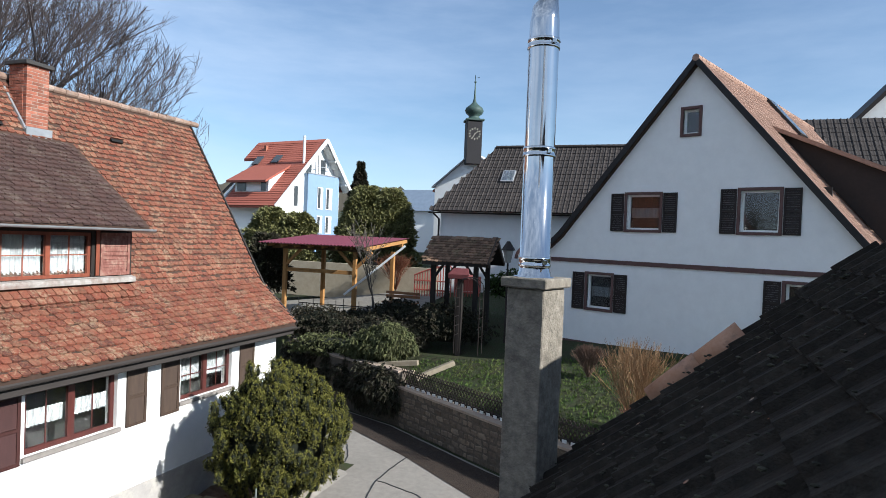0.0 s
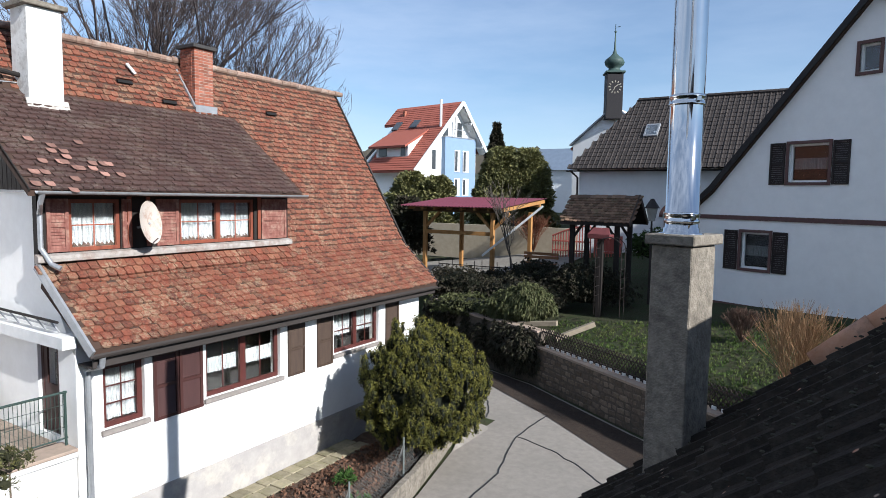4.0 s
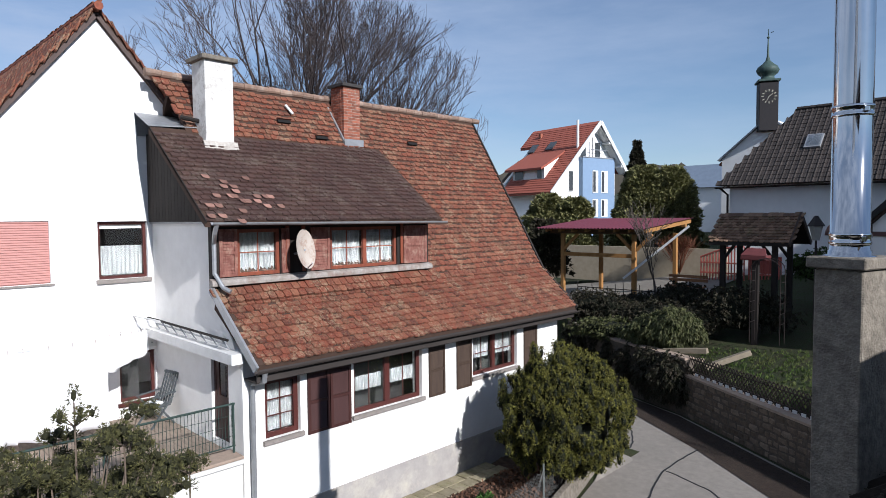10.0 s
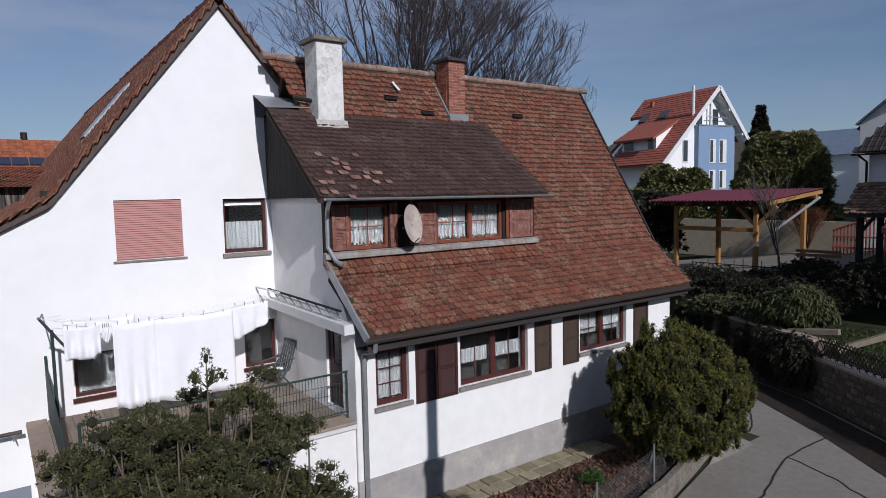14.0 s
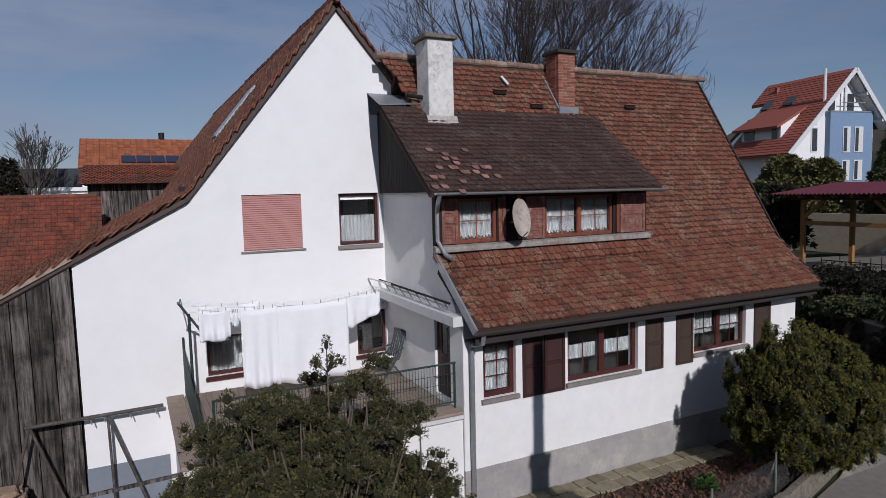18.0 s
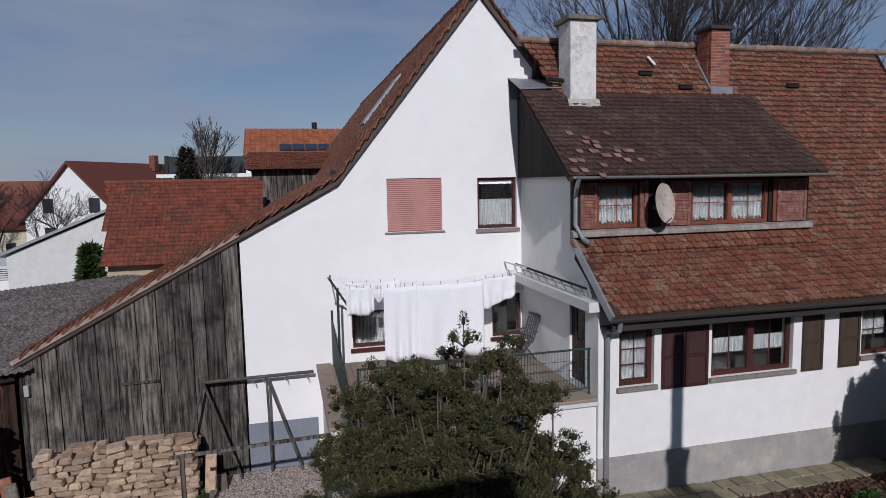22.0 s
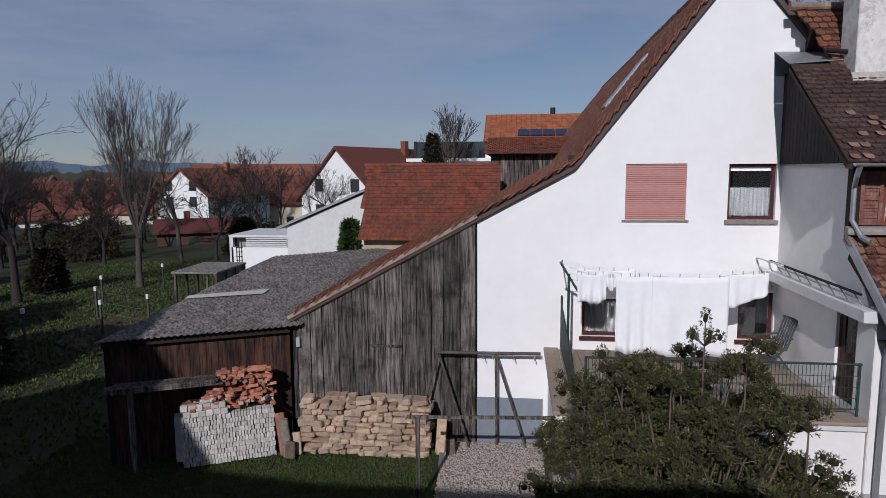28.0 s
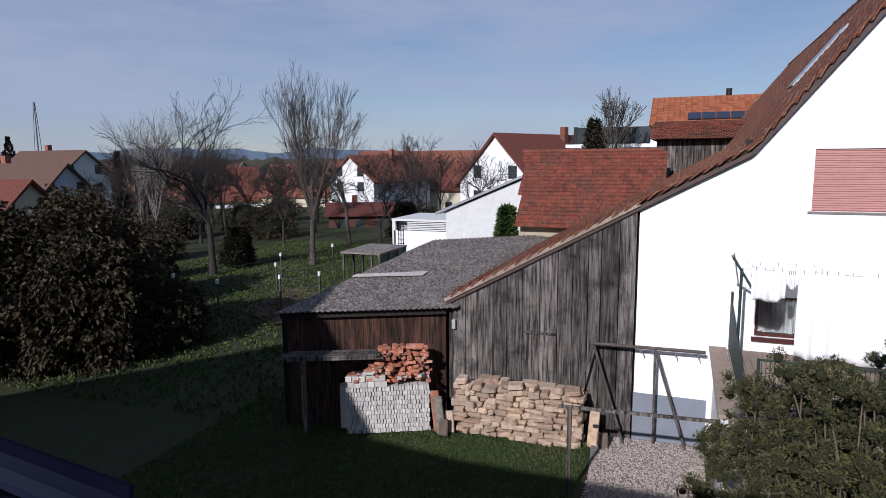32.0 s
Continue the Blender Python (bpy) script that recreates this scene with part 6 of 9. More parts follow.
tagged(raw("leaf_litter", V, F, mat("dead_leaves", (0.15, 0.075, 0.045), (0.085, 0.048, 0.032), 6, 0.95, 0.0, vary=0.45)), "brown dead leaves scattered over the bed", "leaf litter", kind="stuff")
for k, (x, y, s) in enumerate(((-8.4, 10.0, 0.32), (-8.9, 8.6, 0.26), (-9.3, 10.6, 0.24), (-7.9, 8.3, 0.25))):
    sh = thing("low_shrub", "small green perennial in the planting bed", "plant", (x, y, 0), "bed plants")
    p2, w2 = shell_points(rg, (x, y, ground_z(x, y) + 0.25), (s, s, s * 0.7), 90, -0.2, 0.3, 0.3, k)
    V, F = blades(p2, w2, 5, 0.11, 0.018, 0.5, 30 + k)
    raw("leaves", V, F, foliage("perennial_leaves", (0.055, 0.11, 0.022), (0.03, 0.065, 0.015)), sh)
MESH_WIRE = mat("galvanised_wire", (0.11, 0.11, 0.105), (0.08, 0.08, 0.075), 5, 0.6, 0.0)
link = thing("chain_link_fence", "sagging grey chain-link fence with thin posts", "fence", (-7.9, 9, 0))
lp = [(-7.2, 6.4), (-7.7, 9.0), (-8.15, 11.4), (-8.85, 14.0), (-9.3, 16.0)]
for x, y in lp[1:]:
    part("post", tube(B(), (x - 0.1, y, 0.0), (x - 0.1, y, 1.12), 0.022, 8), mat("green_grey_post", (0.16, 0.18, 0.17), (0.12, 0.13, 0.125), 5, 0.6, 0.0), link)
for a, b in zip(lp, lp[1:]):
    wires = []
    a3, b3 = Vector((a[0] - 0.1, a[1], 0.12)), Vector((b[0] - 0.1, b[1], 0.12))
    n = int((b3 - a3).length / 0.075)
    for k in range(-12, n):
        for s in (0, 1):
            k0, k1 = (k, k + 12) if s == 0 else (k + 12, k)
            h0, h1 = 0.0, 0.88
            if k0 < 0:
                h0, k0 = -k0 / 12 * 0.88, 0
            if k1 < 0:
                h1, k1 = (12 + k1) / 12 * 0.88, 0
            k0, k1 = min(k0, n), min(k1, n)
            p, q = a3.lerp(b3, k0 / n) + Vector((0, 0, h0)), a3.lerp(b3, k1 / n) + Vector((0, 0, h1))
            if (p - q).length > 0.05:
                wires.append((p[:], q[:], 0.002, 0.002))
    V, F = limbs(wires, 3)
    raw("wire_mesh", V, F, MESH_WIRE, link)
# tar seams in the lane
bm = B()
for line in ([(-10.9, 19.3), (-10.25, 18.9), (-9.4, 17.7), (-9.05, 16.9), (-9.0, 15.9)], [(-7.5, 18.6), (-7.55, 17.7), (-7.56, 15.9), (-7.3, 14.8), (-6.9, 13.5), (-6.75, 11.0)], [(-7.56, 15.9), (-6.5, 15.6), (-5.5, 15.1), (-4.6, 14.4), (-3.6, 13.4)]):
    pts = []
    for a, b in zip(line, line[1:]):
        for k in range(6):
            x, y = a[0] + (b[0] - a[0]) * k / 6, a[1] + (b[1] - a[1]) * k / 6
            pts.append((x + 0.06 * noise.noise((x * 3, y * 3, 1)), y + 0.06 * noise.noise((x * 3, y * 3, 5))))
    for a, b in zip(pts, pts[1:]):
        beam(bm, (a[0], a[1], ground_z(*a) + 0.042), (b[0], b[1], ground_z(*b) + 0.042), 0.035, 0.012)
setting("tar_seam", bm, TAR, "black tar seams crossing the lane", "road seam")

# ---- garden behind the stone wall ----
lawn_pts = []
for _ in range(9000):
    x, y = rg.uniform(-9.5, 4.5), rg.uniform(14.5, 23.8)
    d = side_of_wall(x, y)
    if 0.5 < d and y < 23.6:
        lawn_pts.append((x, y, ground_z(x, y)))
V, F = blades(lawn_pts, [(0, 0, 1)] * len(lawn_pts), 4, 0.11, 0.012, 0.5, 9)
tagged(raw("garden_lawn", V, F, GRASS), "rough green lawn behind the stone wall", "lawn", kind="stuff")


def twig_shrub(at, size, seed, material, label, name="bare_shrub"):
    rgs = random.Random(seed)
    th = thing(name, label, "shrub", at)
    segs, tips = [], []
    for k in range(44):
        d = Vector((rgs.uniform(-0.5, 0.5), rgs.uniform(-0.5, 0.5), 1))
        grow(rgs, at, d, size * 0.34, 0.014, 3, segs, tips, 0.06, 0.14, (2, 3), 0.74, 0.0045, 0.32, 2)
    V, F = limbs(segs, 3)
    raw("twig_mass", V, F, material, th)
    return th


twig_shrub((-0.9, 18.0, ground_z(-0.9, 18.0)), 2.6, 4, mat("golden_twigs", (0.27, 0.165, 0.085), (0.19, 0.11, 0.055), 6, 0.8, 0.0, vary=0.3), "leafless golden-twigged shrub on the lawn")
twig_shrub((-0.55, 16.9, ground_z(-0.55, 16.9)), 1.3, 5, mat("red_twigs", (0.20, 0.05, 0.045), (0.13, 0.035, 0.03), 6, 0.8, 0.0, vary=0.3), "low red-twigged shrub on the lawn")
twig_shrub((-17.6, 27.6, ground_z(-17.6, 27.6)), 1.5, 6, mat("brown_twigs", (0.14, 0.085, 0.06), (0.09, 0.06, 0.045), 6, 0.9, 0.0, vary=0.3), "brown leafless shrub below the pergola")
twig_shrub((-15.9, 35.3, 3.3), 2.4, 7, mat("rust_twigs", (0.20, 0.075, 0.04), (0.14, 0.06, 0.035), 6, 0.9, 0.0, vary=0.3), "rust-brown leafless shrub beside the red gate")
twig_shrub((-2.6, 21.8, ground_z(-2.6, 21.8)), 1.2, 9, mat("brown_twigs", (0.14, 0.085, 0.06)), "brown shrub at the foot of the gable house")


def hedge(name, label, centre, radii, count, seed, material, ln=0.12, wd=0.028, low=-0.6, inner=0.6, droop=0.25, category="bush"):
    rgs = random.Random(seed)
    th = thing(name, label, category, (centre[0], centre[1], centre[2] - radii[2]))
    p2, w2 = shell_points(rgs, centre, radii, count, low, 0.35, inner, seed)
    V, F = blades(p2, w2, 6, ln, wd, 0.7, seed, droop)
    raw("leaves", V, F, material, th)
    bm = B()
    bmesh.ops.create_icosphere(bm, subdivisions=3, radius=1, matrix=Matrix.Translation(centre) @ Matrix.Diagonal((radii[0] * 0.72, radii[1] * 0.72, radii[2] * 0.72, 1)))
    # filler core in the same painted shade
    part("inner_foliage", bm, MATS["painted_inner_shade"], th)
    return th


hedge("ivy_mound", "ivy cascading over the stone wall", (-10.25, 22.4, 2.5), (0.95, 0.7, 0.7), 2600, 41, IVY_LEAF, 0.15, 0.024, -0.8, 0.7, 0.55)
hedge("ivy_mound", "ivy cascading over the stone wall", (-11.3, 22.6, 2.2), (1.0, 0.7, 0.62), 1500, 42, IVY_LEAF, 0.15, 0.024, -0.8, 0.7, 0.55)
hedge("ivy_mound", "dark ivy along the wall top", (-13.4, 23.3, 1.95), (1.9, 0.9, 0.5), 900, 43, IVY_LEAF)
hedge("evergreen_bush", "low dark evergreen on the garden terrace", (-13.6, 26.2, 2.6), (1.6, 1.0, 0.55), 900, 44, DARK_LEAF)
hedge("evergreen_bush", "dark evergreen before the shelter", (-10.6, 24.4, 2.5), (1.3, 0.9, 0.6), 700, 45, DARK_LEAF)
hedge("box_hedge", "green hedge beside the parsonage door", (-6.9, 28.6, 4.5), (1.4, 0.7, 0.8), 900, 46, foliage("box_leaves", (0.05, 0.085, 0.02), (0.03, 0.05, 0.014)))
hedge("dark_hedge", "black-green hedge below the bench", (-11.6, 26.0, 3.1), (1.4, 0.7, 0.8), 700, 47, DARK_LEAF)
hedge("dark_hedge", "black-green bushes before the little shelter", (-8.9, 25.0, 3.0), (1.9, 0.8, 1.0), 1300, 48, DARK_LEAF)
hedge("dark_hedge", "black-green bushes on the garden terrace", (-15.2, 25.6, 2.4), (2.2, 0.9, 0.9), 1300, 49, DARK_LEAF)
hedge("dark_hedge", "black-green bushes on the garden terrace", (-11.8, 24.2, 2.5), (1.8, 0.9, 0.8), 1100, 50, DARK_LEAF)
for k in range(7):
    cx, cy = -9.7 - k * 1.05, 20.95 + k * 0.62 + (0.25 if k > 3 else 0)
    hedge("creeper_mat", "dark leafless creeper hanging over the lane wall", (cx, cy, 0.95), (0.75, 0.42, 0.9), 520, 150 + k, DARK_LEAF, 0.16, 0.03, -0.95, 0.7, 0.5, "creeper")
TIMBER = mat("weathered_timber", (0.26, 0.22, 0.16), (0.18, 0.15, 0.11), 8, 0.9, 0.4, stretch=(0.5, 0.5, 1))
for pq in (((-10.4, 21.8, 1.75), (-8.85, 21.9, 1.95)), ((-8.75, 21.5, 1.45), (-7.6, 22.4, 2.0)), ((-10.2, 21.6, 1.5), (-8.9, 21.7, 1.6))):
    th = thing("timber_edging", "weathered squared timber edging a garden bed", "timber", pq[0], "garden timbers")
    part("beam", beam(B(), *pq, 0.2, 0.18, bevel=0.01), TIMBER, th)

# ---- pergola ----
YWOOD = mat("honey_pine_beam", (0.36, 0.185, 0.062), (0.27, 0.135, 0.045), 7, 0.75, 0.2, stretch=(0.5, 0.5, 0.2))
perg = thing("pergola", "open honey-coloured timber shelter with wine-red corrugated roof", "pergola", (-17.5, 31, 3.2))
posts = [(-19.6, 29.0), (-15.4, 29.0), (-19.4, 32.6), (-14.75, 32.2)]
for x, y in posts:
    part("post", box(B(), x - 0.1, y - 0.1, 2.4, x + 0.1, y + 0.1, 5.75, 0.01), YWOOD, perg)
for y, x0, x1, z in ((29.0, -20.4, -14.6, 5.85), (32.6, -20.4, -14.35, 6.15)):
    # front plate: its shade under the roof edge is put into a darker brown
    part("plate_beam", box(B(), x0, y - 0.09, z - 0.1, x1, y + 0.09, z + 0.1, 0.01), YWOOD if y > 30 else mat("painted_shade_beam", (0.12, 0.065, 0.03), (0.09, 0.05, 0.025), 7, 0.8, 0.2), perg)
part("cross_rail", box(B(), -19.5, 28.95, 4.55, -15.5, 29.05, 4.75, 0.01), YWOOD, perg)
for x, s in ((-19.6, 1), (-15.4, -1), (-15.4, 1)):
    part("brace", beam(B(), (x + 0.1 * s, 29.0, 4.95), (x + 0.95 * s, 29.0, 5.75), 0.12, 0.14), YWOOD, perg)
for k in range(8):
    x = -20.3 + k * 0.82
    part("rafter", beam(B(), (x, 28.4, 5.92), (x, 33.2, 6.34), 0.09, 0.14), YWOOD, perg)
part("rafter", beam(B(), (-14.5, 28.4, 5.93), (-14.4, 33.2, 6.36), 0.1, 0.18), YWOOD, perg)
bm = B()
prev = None
for k in range(260):
    x = -20.8 + k * 0.0249
    zz = 0.035 * math.sin(k * 2 * math.pi / 8)
    cur = (bm.verts.new((x, 28.2, 6.05 + zz)), bm.verts.new((x + 0.05, 33.4, 6.52 + zz)))
    if prev:
        bm.faces.new((prev[0], cur[0], cur[1], prev[1]))
    prev = cur
sheet = part("roof_sheet", bm, mat("wine_red_corrugated_sheet", (0.13, 0.030, 0.044), (0.09, 0.022, 0.034), 5, 0.45, 0.05), perg, "wine-red corrugated sheet")
sheet.modifiers.new("thick", "SOLIDIFY").thickness = 0.01
th = thing("leaning_beam", "long white-painted beam leaning against the pergola", "beam", (-15.9, 28.6, 3.4))
part("beam", beam(B(), (-15.5, 28.1, 3.6), (-12.42, 28.5, 6.17), 0.07, 0.1), MATS["white_paint"], th)
th = thing("bench", "brown slatted wooden bench below the pergola", "bench", (-11.6, 26.6, 3.2))
for k in range(3):
    part("seat_slat", box(B(), -12.5, 26.2 + k * 0.14, 3.62, -10.8, 26.32 + k * 0.14, 3.66), mat("bench_wood", (0.23, 0.11, 0.05), (0.17, 0.08, 0.04), 6, 0.7, 0.1), th)
for k in range(2):
    part("back_slat", box(B(), -12.5, 26.66, 3.82 + k * 0.16, -10.8, 26.7, 3.94 + k * 0.16), MATS["bench_wood"], th)
for x in (-12.3, -11.0):
    part("leg", box(B(), x, 26.22, 3.0, x + 0.07, 26.7, 3.62), SHUTTER_BLACK, th)
th = thing("low_wall", "beige retaining wall behind the pergola", "wall", (-18, 36, 3.5), kind="structure")
part("wall_body", box(B(), -26, 36, 2.5, -13.5, 36.3, 4.75), mat("beige_render", (0.42, 0.36, 0.27), (0.34, 0.29, 0.21), 3, 0.95, 0.3), th)
patch("paved_yard", [(-24, 28.6), (-12.6, 28.0), (-12.6, 35.8), (-24, 35.8)], 0.06, mat("pale_paving", (0.24, 0.22, 0.19), (0.17, 0.155, 0.135), 5, 0.95, 0.3), "pale paved yard round the pergola", "paving", 1.0)
th = thing("garden_fence", "thin dark stakes of a garden fence", "fence", (-15.5, 27.2, 3), "")
for k in range(16):
    x = -17.5 + k * 0.42
    part("stake", tube(B(), (x, 27.2, 2.4), (x + rg.uniform(-0.05, 0.05), 27.2, 3.35 + rg.uniform(-0.2, 0.15)), 0.018, 6), BARK_DARK, th)
part("rail", beam(B(), (-17.5, 27.2, 3.15), (-11.2, 27.2, 3.2), 0.02, 0.04), BARK_DARK, th)
bare_tree("young_tree", "young leafless tree with thin upright branches before the pergola", (-13.2, 27.0, ground_z(-13.2, 27.0)), 6.0, 31, 4, 0.07, 0.5, BARK, 0.3, 0.008)

# earth and leaf litter, with the wall's cast shadow put into the dark colour
patch("lane_verge", [(3.0, 13.4), (-4.9, 17.85), (-9.35, 20.65), (-12.7, 22.0), (-13.2, 21.2), (-10.2, 19.6), (-7.6, 18.0), (-5.3, 16.3), (-2.0, 13.9), (2.0, 11.6)], 0.05, mat("litter_dark_with_shadow", (0.045, 0.030, 0.022), (0.022, 0.016, 0.012), 12, 0.97, 0.9, stain=(0.07, 0.05, 0.035), stain_scale=5, stain_amount=0.5, bump_scale=50, dist=0.05), "strip of earth and leaves darkened with the garden wall's painted shadow", "verge", 0.5, 0.03)

# ---- little tiled shelter, gate, lantern ----
sh = thing("garden_shelter", "small open shelter with mossy tiled gable roof on dark posts", "shelter", (-8.7, 26, 2.9))
for x, y in ((-9.7, 25.4), (-7.8, 25.4), (-9.7, 27.2), (-7.8, 27.2)):
    part("post", box(B(), x - 0.09, y - 0.09, 2.3, x + 0.09, y + 0.09, 5.7), DARK_WOOD, sh)
    part("brace", beam(B(), (x, y, 4.9), (x + (0.5 if x < -9 else -0.5), y, 5.6), 0.1, 0.1), DARK_WOOD, sh)
shr = part("roof", prism(B(), [(-10.1, 25.0, 5.62), (-10.1, 26.3, 6.68), (-10.1, 27.6, 5.62), (-10.1, 27.6, 5.5), (-10.1, 26.3, 6.52), (-10.1, 25.0, 5.5)], (2.9, 0, 0)), DARK_WOOD, sh)
tile_field(shr, "tile_field", (-10.1, 24.98, 5.64), (1, 0, 0), (0, 1.3, 1.06), 16, 10, 0.185, 0.165, mat("mossy_brown_tile", (0.21, 0.125, 0.08), (0.12, 0.075, 0.05), 9, 0.95, 0.4, vary=0.4, stain=(0.10, 0.10, 0.05), stain_scale=2, stain_amount=0.6), rng, keep=0)
part("gable_board", beam(beam(B(), (-7.18, 24.95, 5.55), (-7.18, 26.3, 6.7), 0.05, 0.18), (-7.18, 26.3, 6.7), (-7.18, 27.65, 5.55), 0.05, 0.18), SHUTTER, shr)
RED = mat("brick_red_gate_paint", (0.42, 0.11, 0.085), (0.34, 0.085, 0.066), 5, 0.6, 0.1)
gate = thing("red_gate", "brick-red slatted garden gate with a rising curved top", "gate", (-13.3, 34.7, 3.1))
for k in range(15):
    x = -14.45 + k * 0.1625
    part("bar", box(B(), x, 34.7, 3.1, x + 0.055, 34.75, 4.35 + 0.62 * math.sin(math.pi / 2 * k / 14)), RED, gate)
part("arch_rail", pipe(B(), [(-14.45 + k * 0.1625, 34.69, 4.38 + 0.62 * math.sin(math.pi / 2 * k / 14)) for k in range(15)], 0.05, 6), RED, gate)
part("lower_rail", box(B(), -14.45, 34.65, 3.5, -12.1, 34.7, 3.59), RED, gate)
part("middle_rail", box(B(), -14.45, 34.65, 4.05, -12.1, 34.7, 4.13), RED, gate)
gate_leaf = thing("red_gate", "second leaf of the brick-red garden gate", "gate", (-11.5, 34.9, 3.1))
for k in range(10):
    x = -12.0 + k * 0.1625
    part("bar", box(B(), x, 34.9, 3.1, x + 0.055, 34.95, 4.95 - 0.5 * (k / 9) ** 2), RED, gate_leaf)
part("lower_rail", box(B(), -12.0, 34.85, 3.5, -10.4, 34.9, 3.59), RED, gate_leaf)
part("panel", box(B(), -12.0, 34.97, 3.6, -10.4, 34.99, 4.5), RED, gate_leaf)
WINE = mat("wine_red_feeder_paint", (0.13, 0.035, 0.035), (0.09, 0.026, 0.026), 5, 0.7, 0.1)
fh = thing("red_feeder_roof", "wine-red little gabled roof on a dark stand", "bird house", (-8.1, 24.3, 3))
part("roof_slope", prism(B(), [(-8.55, 24.0, 5.2), (-8.4, 24.3, 5.45), (-7.8, 24.3, 5.45), (-7.65, 24.0, 5.2)], (0, 0.05, 0)), WINE, fh)
part("roof_box", box(B(), -8.55, 24.0, 5.02, -7.65, 24.55, 5.2, 0.03), WINE, fh)
part("stand", box(B(), -8.2, 24.2, 1.5, -8.0, 24.4, 5.02), DARK_WOOD, fh)
lamp = thing("street_lamp", "black cast lantern on a post", "street lamp", (-6.35, 25, 2.9))
part("post", tube(B(), (-6.35, 25, 2.5), (-6.35, 25, 5.75), 0.055, 10, 0.035), SHUTTER_BLACK, lamp)
part("lantern", tube(B(), (-6.35, 25, 5.75), (-6.35, 25, 6.25), 0.12, 6, 0.22), mat("lantern_glass", (0.25, 0.25, 0.24), (0.2, 0.2, 0.19), 4, 0.2, 0.0), lamp)
part("hood", tube(B(), (-6.35, 25, 6.25), (-6.35, 25, 6.62), 0.3, 6, 0.06), SHUTTER_BLACK, lamp)
arch = thing("rose_arch", "thin dark metal rose arch over the garden path", "trellis", (-6.95, 23.4, 2.8))
for y in (23.2, 23.7):
    ptsa = [(-7.92, y, 2.2), (-7.92, y, 4.75)] + [(-7.43 - 0.49 * math.cos(math.pi * k / 8), y, 4.75 + 0.4 * math.sin(math.pi * k / 8)) for k in range(1, 8)] + [(-6.94, y, 4.75), (-6.94, y, 2.2)]
    part("hoop", pipe(B(), ptsa, 0.016, 5), SHUTTER_BLACK, arch)
for k in range(6):
    for x in (-7.92, -6.94):
        part("rung", tube(B(), (x, 23.2, 2.9 + k * 0.36), (x, 23.7, 2.9 + k * 0.36), 0.011, 5), SHUTTER_BLACK, arch)

# ---- blue and white house on the rise ----
bl = thing("blue_house", "modern white house with pale-blue bay and red tiled roof", "house", (-38, 60, 5.0))
BH = Matrix.Translation((-33.8, 56.7, 0)) @ Matrix.Rotation(radians(80.54), 4, "Z")


def put(bm, m=BH):
    bmesh.ops.transform(bm, matrix=m, verts=bm.verts)
    return bm


# local frame: the gable faces -y, the ridge runs along +y at x = 0; left eave lower than the right one
WHITE_NEW = mat("bright_white_render", (0.80, 0.80, 0.79), (0.76, 0.76, 0.75), 3, 0.9, 0.1)
RED_NEW = mat("bright_red_tile", (0.34, 0.105, 0.07), (0.26, 0.075, 0.052), 5, 0.8, 0.2, stretch=(1, 1, 6), vary=0.12)
DGL = mat("dark_window_glass", (0.05, 0.055, 0.06), (0.035, 0.04, 0.045), 3, 0.08, 0.0, spec=0.6)
BLUE_NEW = mat("pale_blue_render", (0.20, 0.285, 0.41), (0.18, 0.26, 0.375), 3, 0.9, 0.1)
LK, RK = 1.025, 1.19


def bl_z(x):
    return 16.27 + (x * LK if x < 0 else -x * RK)


part("gable_wall", put(prism(B(), [(-5.92, 1.0, 3), (-5.92, 1.0, bl_z(-5.92) - 0.35), (0, 1.0, 15.9), (3.4, 1.0, bl_z(3.4) - 0.35), (3.4, 1.0, 3)], (0, 0.3, 0))), WHITE_NEW, bl)
part("side_wall", put(box(B(), -5.92, 1.31, 3, -5.6, 8.2, 9.9)), WHITE_NEW, bl)
part("back_wall", put(prism(B(), [(-5.9, 8.2, 3), (-5.9, 8.2, 9.8), (0, 8.2, 15.8), (3.4, 8.2, 11.8), (3.4, 8.2, 3)], (0, 0.3, 0))), WHITE_NEW, bl)
blroof = part("roof", put(prism(prism(B(), [(-2.0, 0, bl_z(-2.0)), (0, 0, 16.27), (4.1, 0, bl_z(4.1)), (4.1, 0, bl_z(4.1) - 0.25), (0, 0, 16.0), (-2.0, 0, bl_z(-2.0) - 0.25)], (0, 9.65, 0)),
              [(-7.07, 0, bl_z(-7.07)), (-2.0, 0, bl_z(-2.0)), (-2.0, 0, bl_z(-2.0) - 0.25), (-7.07, 0, bl_z(-7.07) - 0.25)], (0, 7.3, 0))), RED_NEW, bl)
bm = B()
for r in range(30):
    x = -7.0 + r * 0.232
    obox(bm, (x, 3.65 if x < -2.0 else 4.82, bl_z(x) + 0.04), (0.36, 7.26 if x < -2.0 else 9.6, 0.04), Matrix.Rotation(-math.atan(LK) + 0.10, 3, "Y"))
part("tile_course", put(bm), RED_NEW, blroof)["kind"] = "stuff"
for x0, x1 in ((-7.07, 0), (4.1, 0)):
    part("bargeboard", put(beam(B(), (x0, -0.06, bl_z(x0) - 0.12), (x1, -0.06, bl_z(x1) - 0.12), 0.1, 0.38)), MATS["white_paint"], blroof, "white bargeboard")
    part("soffit", put(beam(B(), (x0, 0.55, bl_z(x0) - 0.33), (x1, 0.55, bl_z(x1) - 0.33), 0.9, 0.06)), MATS["white_paint"], blroof)
for x in (-1.6, 1.4, 3.3, -4.2):
    part("purlin", put(box(B(), x - 0.1, -0.02, bl_z(x) - 0.62, x + 0.1, 1.0, bl_z(x) - 0.4)), MATS["white_paint"], blroof)
